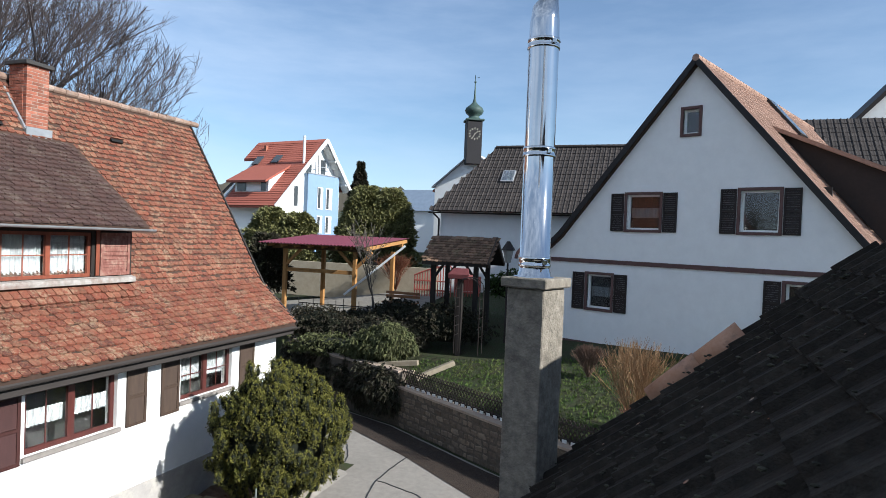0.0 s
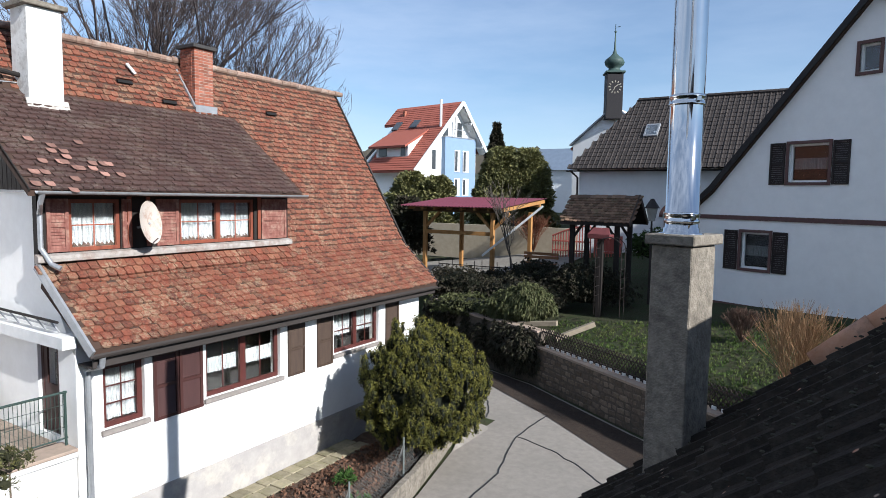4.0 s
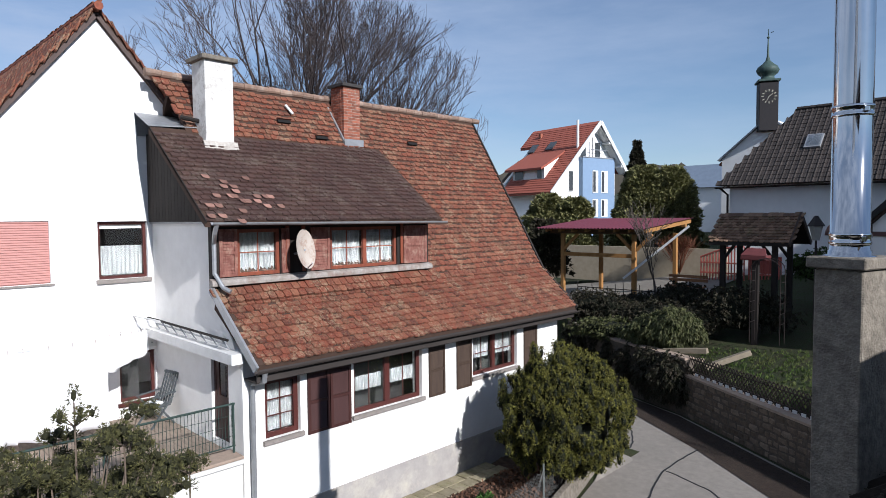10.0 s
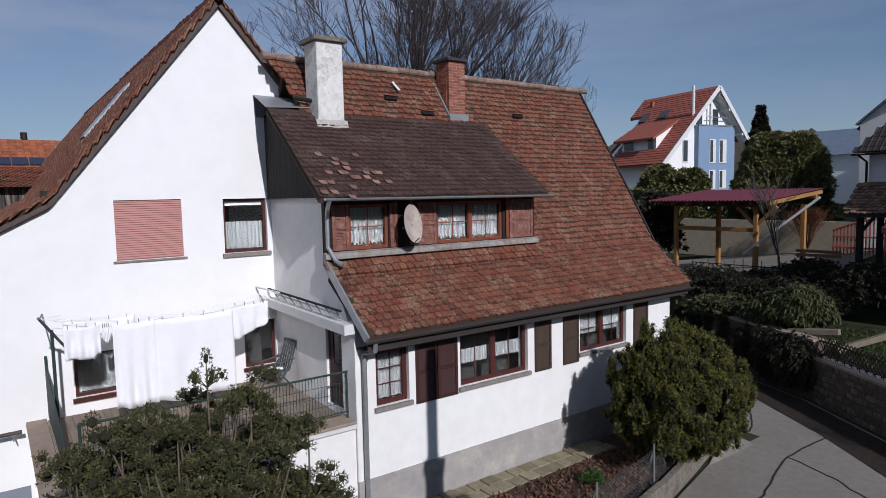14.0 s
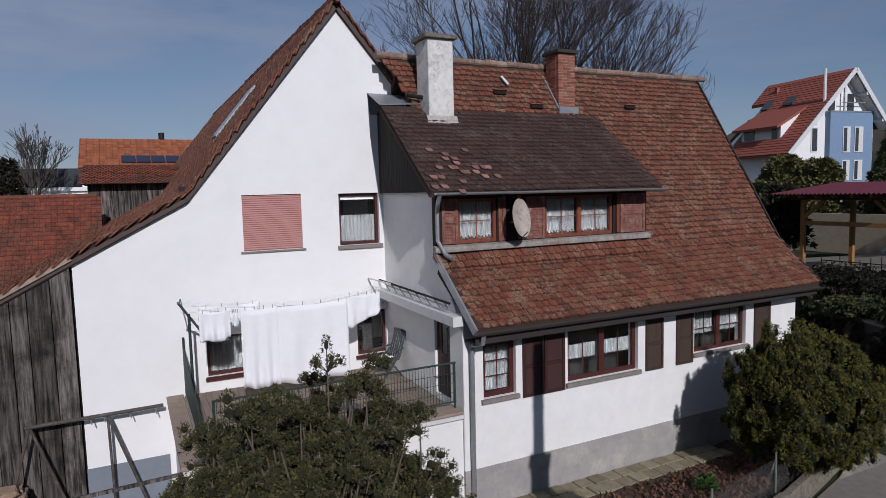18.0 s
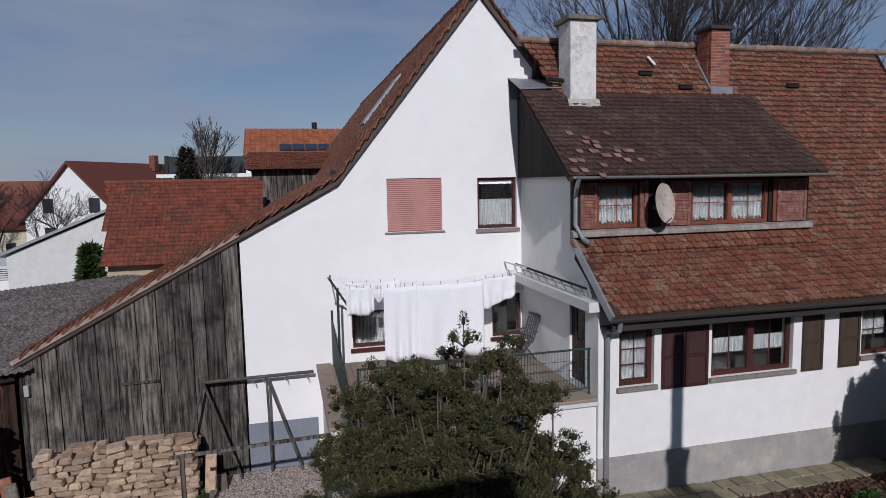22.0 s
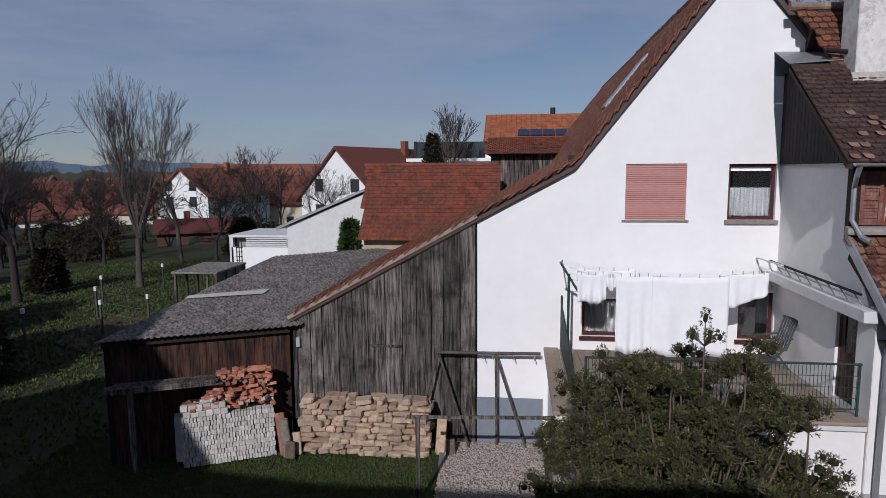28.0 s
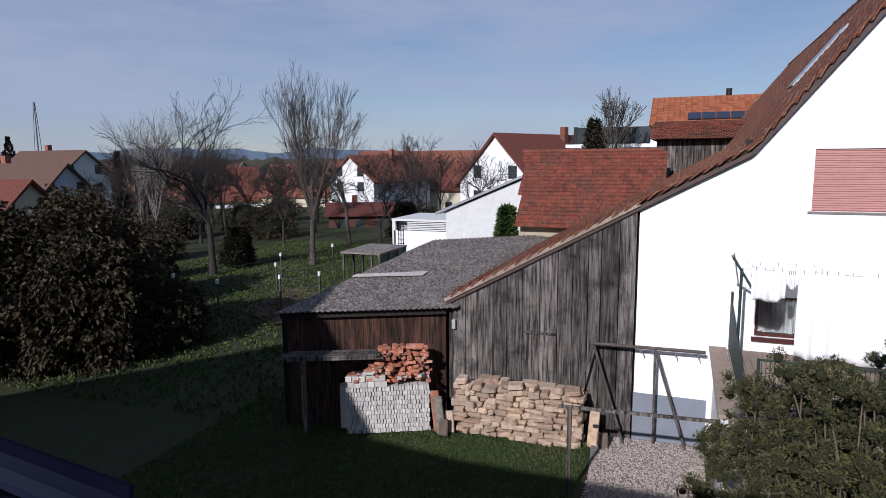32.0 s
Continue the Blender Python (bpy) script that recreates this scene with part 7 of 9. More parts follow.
bay = part("bay", put(box(B(), -2.11, 0.48, 3, 2.74, 1.0, 12.55)), BLUE_NEW, bl, "pale-blue flat-fronted bay")
part("bay_coping", put(box(B(), -2.16, 0.43, 12.55, 2.79, 1.0, 12.66)), ZINC, bay)
for x0, x1 in ((-0.7, 0.14), (0.62, 1.6)):
    for z0, z1 in ((9.05, 11.3), (6.6, 8.4)):
        w = part("window", put(box(B(), x0, 0.42, z0, x1, 0.48, z1)), MATS["white_paint"], bay)
        part("pane", put(box(B(), x0 + 0.08, 0.40, z0 + 0.1, x0 + 0.44, 0.43, z1 - 0.1)), DGL, w)
for z0, z1 in ((9.15, 11.25), (5.9, 7.9)):
    w = part("window", put(box(B(), -3.68, 0.94, z0, -2.95, 1.0, z1)), MATS["white_paint"], bl)
    part("pane", put(box(B(), -3.58, 0.91, z0 + 0.08, -3.05, 0.95, z1 - 0.08)), DGL, w)
# recessed loggia under the gable's peak
for x0, x1, z0, z1 in ((-1.9, -1.15, 12.7, 13.9), (0.3, 1.0, 12.7, 14.2)):
    part("loggia_door", put(box(B(), x0, 0.93, z0, x1, 0.99, z1)), DGL, bl)
part("loggia_post", put(box(B(), -0.55, 0.5, 12.66, -0.4, 0.65, 15.2)), MATS["white_paint"], bl)
part("loggia_rail", put(box(B(), -0.9, 0.46, 13.35, 1.9, 0.5, 13.42)), ZINC, bl)
# dormer on the left slope
dm = part("dormer", put(prism(B(), [(-5.75, 2.2, 10.3), (-5.75, 2.2, 11.55), (-3.3, 2.2, 12.95)], (0, 4.6, 0))), WHITE_NEW, bl)
part("dormer_roof", put(prism(B(), [(-6.35, 2.0, 11.5), (-2.9, 2.0, 13.35), (-2.9, 2.0, 13.15), (-6.35, 2.0, 11.28)], (0, 5.4, 0))), RED_NEW, dm)
for y0, y1 in ((2.5, 3.15), (5.2, 6.4)):
    part("window", put(box(B(), -5.82, y0, 10.5, -5.74, y1, 11.35)), DGL, dm)
part("door", put(box(B(), -5.98, 3.5, 5.6, -5.9, 4.1, 7.9)), DGL, bl)
part("window", put(box(B(), -5.98, 1.9, 6.8, -5.9, 2.6, 7.9)), DGL, bl)
part("balcony_rail", put(box(B(), -7.2, 2.6, 5.9, -7.12, 7.0, 6.7)), ZINC, bl)
part("balcony", put(box(B(), -7.2, 2.6, 5.3, -5.93, 7.0, 5.55)), WHITE_NEW, bl)
d = Vector((1, 0, LK)).normalized()
nn = Vector((-d.z, 0, d.x))
for yy, xx in ((4.6, -2.25), (7.2, -2.35)):
    c = Vector((xx, yy, bl_z(xx))) + nn * 0.12
    part("roof_window", put(obox(B(), c, (1.2, 0.9, 0.12), Matrix((d, Vector((0, 1, 0)), d.cross(Vector((0, 1, 0))))).transposed())), DGL, blroof)
part("flue", put(tube(B(), (-2.7, 0.6, 13.4), (-2.7, 0.6, 16.2), 0.13, 8)), MATS["white_paint"], bl)
part("vent", put(box(B(), -1.2, 7.3, 15.0, -0.9, 7.6, 15.7)), BRICK, blroof)
wh = thing("white_house", "white gabled house partly hidden on the rise", "house", (-60, 78, 6))
part("wall", prism(B(), [(-64, 78, 4), (-64, 78, 12), (-60.5, 78, 15), (-57, 78, 12), (-57, 78, 4)], (0, 8, 0)), MATS["bright_white_render"], wh)
part("roof", prism(B(), [(-64.6, 77.6, 11.7), (-60.5, 77.6, 15.3), (-56.4, 77.6, 11.7), (-56.4, 77.6, 11.4), (-60.5, 77.6, 15.0), (-64.6, 77.6, 11.4)], (0, 8.8, 0)), SLATE, wh)
hall = thing("modern_hall", "low white hall with blue-grey metal roof behind the conifers", "building", (-20, 62, 5))
part("wall", box(B(), -31, 60, 4, -14.5, 75, 9.4), MATS["bright_white_render"], hall)
part("roof", prism(B(), [(-32, 59.6, 9.3), (-32, 62, 11.6), (-32, 76, 11.8), (-32, 76, 9.3)], (18, 0, 0)), mat("blue_grey_metal_roof", (0.16, 0.20, 0.26), (0.13, 0.165, 0.215), 2, 0.5, 0.05), hall)
part("window", box(B(), -19.6, 59.93, 6.6, -17.6, 60.02, 7.5), DGL, hall)


def conifer(name, label, at, height, radius, seed, count, material, pointed=False):
    rgs = random.Random(seed)
    th = thing(name, label, "tree", at)
    V, F = limbs([(at, (at[0], at[1], at[2] + height * 0.97), radius * 0.09, 0.02)], 7)
    raw("trunk", V, F, BARK_DARK, th)
    pts, ways = [], []
    for k in range(count):
        h = rgs.random() ** (1.25 if pointed else 0.9)
        a = rgs.uniform(0, 2 * math.pi)
        prof = (1 - h) ** 0.85 * (0.8 + 0.2 * math.cos(h * 70)) if pointed else math.sqrt(max(0.02, 1 - (h * 1.04 - 0.12) ** 2 * 1.05)) * (1 - 0.25 * h)
        lump = 1 + 0.42 * noise.noise((math.cos(a) * 1.7 + seed, math.sin(a) * 1.7, h * 6))
        r = radius * max(0.04, prof) * lump * rgs.uniform(0.55, 1.0)
        pts.append((at[0] + r * math.cos(a), at[1] + r * math.sin(a), at[2] + 0.2 + h * height))
        ways.append((math.cos(a), math.sin(a), 0.45 if not pointed else -0.05))
    V, F = blades(pts, ways, 10, 0.3 if not pointed else 0.24, 0.05, 0.6, seed)
    raw("crown", V, F, material, th)
    return th


gzz = ground_z(-21, 42)
conifer("cypress_tree", "broad olive-green cypress behind the pergola", (-20.6, 40.3, gzz), 9.7 - gzz, 2.5, 61, 5200, CONIFER_LEAF)
conifer("cypress_tree", "broad olive-green cypress behind the pergola", (-18.9, 40.6, gzz), 9.6 - gzz, 2.0, 62, 3600, CONIFER_LEAF)
conifer("spruce_tree", "dark pointed spruce above the cypresses", (-22.1, 42.0, gzz), 11.75 - gzz, 2.5, 63, 2600, DARK_LEAF, True)
conifer("laurel_bush", "round green laurel before the blue house", (-27.0, 38, 4.2), 3.8, 1.9, 64, 1300, CONIFER_LEAF)
conifer("laurel_bush", "round green laurel before the blue house", (-25.0, 38.5, 4.2), 3.5, 1.8, 65, 1300, CONIFER_LEAF)
conifer("laurel_bush", "dark shrub behind the house corner", (-22.3, 31, 3.0), 3.2, 1.5, 66, 900, DARK_LEAF)

# ---- great bare tree behind the house ----
gt = thing("great_bare_tree", "large leafless lime tree with a dense fan of fine twigs", "tree", (-30.3, 19.4, 0.5))
trg = random.Random(71)
segs, tips = [((-30.3, 19.4, 0.3), (-30.3, 19.5, 4.5), 0.5, 0.42)], []
for k in range(18):
    az, el = trg.uniform(0, 2 * math.pi), trg.uniform(0.1, 1.35)
    d = Vector((math.cos(az) * math.sin(el), math.sin(az) * math.sin(el), math.cos(el)))
    grow(trg, (-30.3, 19.5, 4.0 + trg.uniform(0, 4.0)), d, 5.2 * trg.uniform(0.85, 1.2), 0.15, 5, segs, tips, 0.05, 0.11, (2, 3), 0.70, 0.009, 0.46, 3)
for k in range(3):
    az, el = radians(57 + trg.uniform(-45, 45)), trg.uniform(0.95, 1.45)
    d = Vector((math.cos(az) * math.sin(el), math.sin(az) * math.sin(el), math.cos(el)))
    grow(trg, (-30.3, 19.5, 4.5 + trg.uniform(0, 4.0)), d, 5.4 * trg.uniform(0.85, 1.2), 0.12, 5, segs, tips, 0.07, 0.11, (2, 3), 0.70, 0.009, 0.46, 3)


def in_crown(p, room=1.0):
    return ((p[0] + 30.3) / 10.2) ** 2 + ((p[1] - 19.4) / 10.2) ** 2 + ((p[2] - 11.6) / 8.4) ** 2 < room + 0.25 * noise.noise(Vector(p) * 0.4)


segs = [s for s in segs if in_crown(s[1]) or s[2] > 0.1]
fine = []
for s in segs:
    if s[2] < 0.022:
        for j in range(2):
            q = Vector(s[1])
            d = (q - Vector(s[0])).normalized() + Vector((trg.uniform(-0.8, 0.8), trg.uniform(-0.8, 0.8), trg.uniform(-0.5, 0.6)))
            fine.append((q[:], (q + d.normalized() * trg.uniform(0.35, 0.8))[:], 0.009, 0.005))
trg.shuffle(fine)
segs += fine[:9000]
V, F = limbs([s for s in segs if s[2] > 0.1], 8)
raw("trunk", V, F, BARK_DARK, gt, "", True)
V, F = limbs([s for s in segs if s[2] <= 0.1], 3)
raw("crown", V, F, mat("purple_brown_twig", (0.075, 0.058, 0.055), (0.05, 0.04, 0.038), 4, 0.95, 0.0), gt, "dense fan of fine twigs")

# ---- barn under the sweeping roof ----
lrg = random.Random(17)
barn = thing("timber_barn", "weathered grey board barn under the sweeping house roof", "barn", (-15.4, -3.8, -0.5))
BX = XG + 0.02


def roof_under(y):
    return 5.25 + (y + 1.34) * (5.47 - 2.84) / (6.2 - 1.34)


part("barn_core", prism(B(), [(BX - 0.1, -1.36, -0.7), (BX - 0.1, -1.36, roof_under(-1.36) - 0.1), (BX - 0.1, -6.1, roof_under(-6.1) - 0.1), (BX - 0.1, -6.1, -0.7)], (-6, 0, 0)), DARK_WOOD, barn)
y = -1.37
while y > -6.1:
    w = lrg.uniform(0.30, 0.46)
    y2 = max(y - w, -6.12)
    z0 = -0.5 + lrg.uniform(-0.05, 0.15)
    jag = lrg.uniform(0.0, 0.035)
    bm = B()
    prism(bm, [(BX + jag, y - 0.018, z0), (BX + jag, y2, z0 + lrg.uniform(-0.05, 0.05)), (BX + jag, y2, roof_under(y2)), (BX + jag, y - 0.018, roof_under(y))], (-0.04, 0, 0))
    part("plank", bm, BARN_WOOD, barn)
    y = y2
part("batten", box(B(), BX + 0.03, -4.05, 2.1, BX + 0.07, -3.25, 2.15), BARN_WOOD, barn, "pale nailed batten")
part("lamp_box", box(B(), BX + 0.02, -6.0, 2.05, BX + 0.14, -5.9, 2.3, 0.01), mat("pale_plastic", (0.4, 0.4, 0.38), (0.34, 0.34, 0.32), 4, 0.5, 0.0), barn)

# ---- low shed with corrugated roof ----
shed = thing("lean_to_shed", "low board shed with grey corrugated cement roof", "shed", (-17, -8, -0.5))
FA, FB_ = Vector((-15.25, -6.2, 0)), Vector((-13.36, -10.08, 0))
tt = (FB_ - FA).normalized()
inn = Vector((-tt.y, tt.x, 0))
if inn.x > 0:
    inn = -inn
ETERNIT = mat("grey_cement_sheet", (0.34, 0.30, 0.275), (0.085, 0.075, 0.068), 11, 0.95, 0.9, edge=(0.38, 0.60), stain=(0.085, 0.075, 0.068), stain_scale=2.2, stain_amount=0.75, bump_scale=26, dist=0.03, lichen=((0.36, 0.33, 0.30), 12, 0.5))
RUST_WOOD = mat("rust_brown_boards", (0.075, 0.034, 0.022), (0.012, 0.009, 0.008), 7, 0.9, 0.4, stretch=(2, 2, 0.2), vary=0.4, edge=(0.40, 0.60))
n = int((FB_ - FA).length / 0.22)
for k in range(n):
    p, q = FA + tt * (k * 0.22), FA + tt * (k * 0.22 + 0.212)
    bm = B()
    prism(bm, [p + Vector((0, 0, -0.7)), q + Vector((0, 0, -0.7)), q + Vector((0, 0, 2.5)), p + Vector((0, 0, 2.5))], inn * (0.03 + lrg.uniform(0, 0.01)))
    part("board", bm, RUST_WOOD, shed)
part("shed_core", prism(B(), [FA + inn * 0.06 + Vector((0, 0, -0.7)), FB_ + inn * 0.06 + Vector((0, 0, -0.7)), Vector((-20.2, -8.75, -0.7)), Vector((-23.3, -4.8, -0.7))], (0, 0, 3.15)), DARK_WOOD, shed)
part("eave_beam", beam(B(), FA - inn * 0.12 + Vector((0, 0, 2.52)), FB_ - inn * 0.12 + Vector((0, 0, 2.52)), 0.08, 0.14), DARK_WOOD, shed)
# sheets in three lapped courses
c00, c01 = FA - inn * 0.35 + tt * -0.25, FB_ - inn * 0.35 + tt * 0.1
c10, c11 = Vector((-23.6, -4.6, 0)), Vector((-20.4, -8.7, 0))
for course in range(4):
    k0, k1 = course / 4, (course + 1) / 4 + 0.02
    nsh = 4
    for sh_ in range(nsh):
        bm, prev = B(), None
        for j in range(49):
            u = (sh_ + j / 48) / nsh
            wv = 0.02 * math.sin(j * 2 * math.pi / 6)
            lo, hi = c00.lerp(c01, u), c10.lerp(c11, u)
            a_, b_ = lo.lerp(hi, k0), lo.lerp(hi, k1)
            za, zb = 2.62 + 1.0 * k0 + 0.035, 2.62 + 1.0 * k1
            cur = (bm.verts.new((a_.x, a_.y, za + wv)), bm.verts.new((b_.x, b_.y, zb + wv)))
            if prev:
                bm.faces.new((prev[0], cur[0], cur[1], prev[1]))
            prev = cur
        ob = part("roof_sheet", bm, ETERNIT, shed)
        ob.modifiers.new("thick", "SOLIDIFY").thickness = 0.012
strip = [c00.lerp(c01, u).lerp(c10.lerp(c11, u), k) + Vector((0, 0, 2.70 + k)) for u, k in ((0.98, 0.395), (0.53, 0.375), (0.54, 0.43), (0.99, 0.43))]
part("light_strip", prism(B(), strip, (0, 0, 0.012)), mat("pale_plastic_sheet", (0.52, 0.49, 0.45), (0.40, 0.37, 0.34), 5, 0.6, 0.1), shed, "pale translucent roof strip")

# ---- stacked stones, bricks and rubble ----
SANDST = mat("yellow_sandstone", (0.52, 0.385, 0.27), (0.30, 0.205, 0.14), 9, 0.95, 0.9, vary=0.25, stain=(0.16, 0.12, 0.09), stain_scale=5, stain_amount=0.7, dist=0.03, mixed=0.5,
             ramp=[(0.56, 0.43, 0.31), (0.42, 0.27, 0.18), (0.33, 0.26, 0.20), (0.60, 0.46, 0.33), (0.44, 0.33, 0.26), (0.50, 0.36, 0.22)])
pile = thing("stone_stack", "dry stack of yellow sandstone blocks against the barn", "stone pile", (-14.8, -4, -0.5))
SLABS = ((0.34, 0.12), (0.25, 0.16), (0.19, 0.11), (0.44, 0.10), (0.14, 0.12), (0.29, 0.18), (0.21, 0.15), (0.36, 0.14))
slab_set = [stone_mesh(w, h, 0.34, lrg) for w, h in SLABS]
for me in slab_set:
    me.materials.append(SANDST)
for layer in range(2):
    z = -0.45
    while z < 0.94:
        y = -2.42 + lrg.uniform(-0.1, 0.05)
        step = lrg.choice((0.115, 0.135, 0.155))
        fit = [k for k in range(len(SLABS)) if abs(SLABS[k][1] - step) < 0.05]
        while y > -5.5:
            k = lrg.choice(fit)
            w = SLABS[k][0]
            if not (z > 0.74 and lrg.random() < 0.4):
                ob = new("stone", slab_set[k])
                ob.parent = pile
                ob.matrix_basis = (Matrix.Translation(Vector((-14.55 - layer * 0.3 + lrg.uniform(-0.07, 0.07), y - w / 2, z + step / 2 + lrg.uniform(-0.012, 0.012))) - pile.location)
                                   @ Matrix.Rotation(radians(90) + lrg.uniform(-0.25, 0.25), 4, "Z") @ Matrix.Rotation(lrg.uniform(-0.1, 0.1), 4, "Y") @ Matrix.Rotation(lrg.choice((0, math.pi)), 4, "X"))
            y -= w + 0.008
        z += step
GREYB = mat("pale_grey_block", (0.60, 0.57, 0.53), (0.46, 0.435, 0.40), 8, 0.95, 0.4, vary=0.2)
bp = thing("block_stack", "stack of pale grey hollow clay blocks before the shed", "block stack", (-14.0, -7.2, -0.5))
blk = bpy.data.meshes.new("block")
tmp = obox(B(), (0, 0, 0), (0.3, 0.062, 0.118), None, 0.006)
tmp.to_mesh(blk)
tmp.free()
blk.materials.append(GREYB)
origin, along = Vector((-14.15, -6.25, 0)) + inn * 0.42, tt
rotb = Matrix((-inn, along, Vector((0, 0, 1)))).transposed().to_4x4()
for r in range(10):
    for c in range(30):
        ob = new("block", blk)
        ob.parent = bp
        p = origin + along * (c * 0.072 + 0.02 * (r % 2) + lrg.uniform(-0.006, 0.006)) - inn * lrg.uniform(0.0, 0.05) + Vector((0, 0, -0.46 + r * 0.124))
        ob.matrix_basis = Matrix.Translation(p - bp.location) @ rotb @ Matrix.Rotation(lrg.uniform(-0.04, 0.04), 4, "Z") @ Matrix.Rotation(lrg.uniform(-0.06, 0.06), 4, "X")
part("block_core", beam(B(), origin + inn * 0.25 + Vector((0, 0, 0.1)), origin + inn * 0.25 + along * 2.3 + Vector((0, 0, 0.1)), 0.25, 1.15), GREYB, bp)
REDB = mat("salvaged_red_brick", (0.45, 0.18, 0.11), (0.30, 0.11, 0.066), 9, 0.95, 0.4, vary=0.4, stain=(0.5, 0.46, 0.4), stain_scale=5, stain_amount=0.5)
rb = thing("brick_heap", "heap of salvaged red bricks and roof tiles on the block stack", "brick pile", (-14.1, -7.0, 0.7))
bk = bpy.data.meshes.new("brick")
tmp = obox(B(), (0, 0, 0), (0.24, 0.115, 0.07), None, 0.006)
tmp.to_mesh(bk)
tmp.free()
bk.materials.append(REDB)
pale_bk = bk.copy()
pale_bk.materials[0] = GREYB
for k in range(290):
    u = lrg.uniform(0.0, 2.0) if k % 3 else lrg.uniform(0.0, 1.2)
    hmax = 0.92 * min(1.0, max(0.2, (1.75 - u) / 0.6))
    zz = 0.80 + lrg.random() * hmax
    p = origin + along * u + inn * lrg.uniform(-0.12, 0.25) + Vector((0, 0, zz))
    ob = new("brick", pale_bk if lrg.random() < 0.3 - 0.1 * (u < 1) and zz < 1.15 else bk)
    ob.parent = rb
    neat = lrg.random() < 0.55
    ob.matrix_basis = Matrix.Translation(p - rb.location) @ rotb @ Matrix.Rotation((lrg.choice((0, 1.57)) if neat else lrg.uniform(0, 3)) + lrg.uniform(-0.1, 0.1), 4, "Z") @ Matrix.Rotation(lrg.uniform(-0.05, 0.05) if neat else lrg.uniform(-0.6, 0.6), 4, "X")
for r in range(2):
    for c in range(6):
        ob = new("brick", pale_bk)
        ob.parent = rb
        ob.matrix_basis = Matrix.Translation(origin + along * (1.15 + c * 0.17 + 0.05 * r) - inn * (0.1 + lrg.uniform(0, 0.05)) + Vector((0, 0, 0.79 + r * 0.15)) - rb.location) @ rotb @ Matrix.Rotation(radians(90) + lrg.uniform(-0.15, 0.15), 4, "Z") @ Matrix.Diagonal((0.66, 1, 2.0, 1))
pl = thing("plank_stack", "long weathered boards lying on the block stack", "boards", (-13.6, -9, 0.8))
for k in range(9):
    a_ = origin + along * (1.15 + 0.05 * (k % 4)) + Vector((0, 0, 1.52 + 0.045 * (k // 3))) - inn * (0.24 - 0.16 * (k % 3))
    part("board", beam(B(), a_, a_ + along * 2.4 + Vector((0, 0, 0.02)), 0.15, 0.035), BARN_WOOD, pl)
part("trestle", beam(B(), origin + along * 3.2 + Vector((0, 0, -0.5)), origin + along * 3.2 + Vector((0, 0, 1.50)), 0.1, 0.1), BARN_WOOD, pl)
for k, (x, y, h, m_) in enumerate(((-14.2, -6.0, 0.95, CONCRETE), (-14.35, -5.78, 0.55, SANDST), (-14.1, -5.85, 0.42, STONE), (-14.3, -6.12, 1.05, REDB), (-14.7, -2.2, 0.9, SANDST), (-14.55, -1.95, 0.45, STONE))):
    th = thing("leaning_slab", "broken stone slab leaning at the barn", "stone slab", (x, y, -0.45), "leaning slabs")
    bm = obox(B(), (x, y, -0.45 + h / 2), (0.1, 0.24, h), Matrix.Rotation(lrg.uniform(-0.2, 0.2), 3, "X") @ Matrix.Rotation(-0.15, 3, "Y"), 0.02)
    part("slab", bm, m_, th)

# ---- swing frame ----
STEELP = mat("rusty_dark_tube", (0.085, 0.068, 0.058), (0.055, 0.045, 0.04), 8, 0.7, 0.2, stain=(0.25, 0.23, 0.21), stain_scale=5, stain_amount=0.5)
sw = thing("swing_frame", "old rusty tube swing frame leaning near the house wall", "swing", (-14.95, -1.2, -0.4))
part("top_bar", tube(B(), (-14.95, -2.36, 2.07), (-14.95, 0.22, 2.10), 0.042, 8), STEELP, sw, "pale worn top bar")
for y, ends in ((-2.28, ((-2.95, 0.35), (-1.5, 0.05))), (-0.87, ((-0.84, -0.1), (-0.08, 0.05)))):
    for yb, dx in ends:
        part("leg", tube(B(), (-14.95, y, 2.07), (-14.95 + dx, yb, -0.42), 0.03, 8), STEELP, sw)
for y in (-1.2, -0.95, -0.45, 0.05):
    part("hook", tube(B(), (-14.95, y, 2.05), (-14.93, y + 0.03, 1.93), 0.014, 6), ZINC, sw)
rl = thing("carpet_rail", "low weathered carpet-beating rail on posts", "rail", (-12.2, -1.2, -0.3))
part("post", box(B(), -12.25, -2.42, -0.5, -12.17, -2.34, 1.52), BARN_WOOD, rl)
part("post", box(B(), -12.25, 0.3, -0.5, -12.17, 0.38, 1.6), BARN_WOOD, rl)
part("bar", beam(B(), (-12.2, -2.6, 1.5), (-12.2, 0.5, 1.60), 0.055, 0.06), BARN_WOOD, rl)
# gravel square and lawn
patch("gravel_path", [(-15.25, -2.3), (-11.0, -1.9), (-6.9, -1.8), (-6.9, 5.9), (-10.9, 5.9), (-11.05, 0.3), (-15.25, 0.3)], 0.05, GRAVEL, "grey gravel path round the pine", "path", 0.5, 0.02)
pv, pf = [], []
for k in range(7000):
    x, y = lrg.uniform(-15.2, -11.0), lrg.uniform(-2.1, 0.28)
    r, z = lrg.uniform(0.012, 0.032), ground_z(x, y) + 0.055
    a_ = lrg.uniform(0, 1.5)
    b_ = len(pv)
    pv += [(x + r * math.cos(a_ + q * 1.571) * lrg.uniform(0.8, 1.3), y + r * math.sin(a_ + q * 1.571) * lrg.uniform(0.8, 1.3), z) for q in range(4)] + [(x, y, z + r * 0.8)]
    pf += [(b_ + q, b_ + (q + 1) % 4, b_ + 4) for q in range(4)]
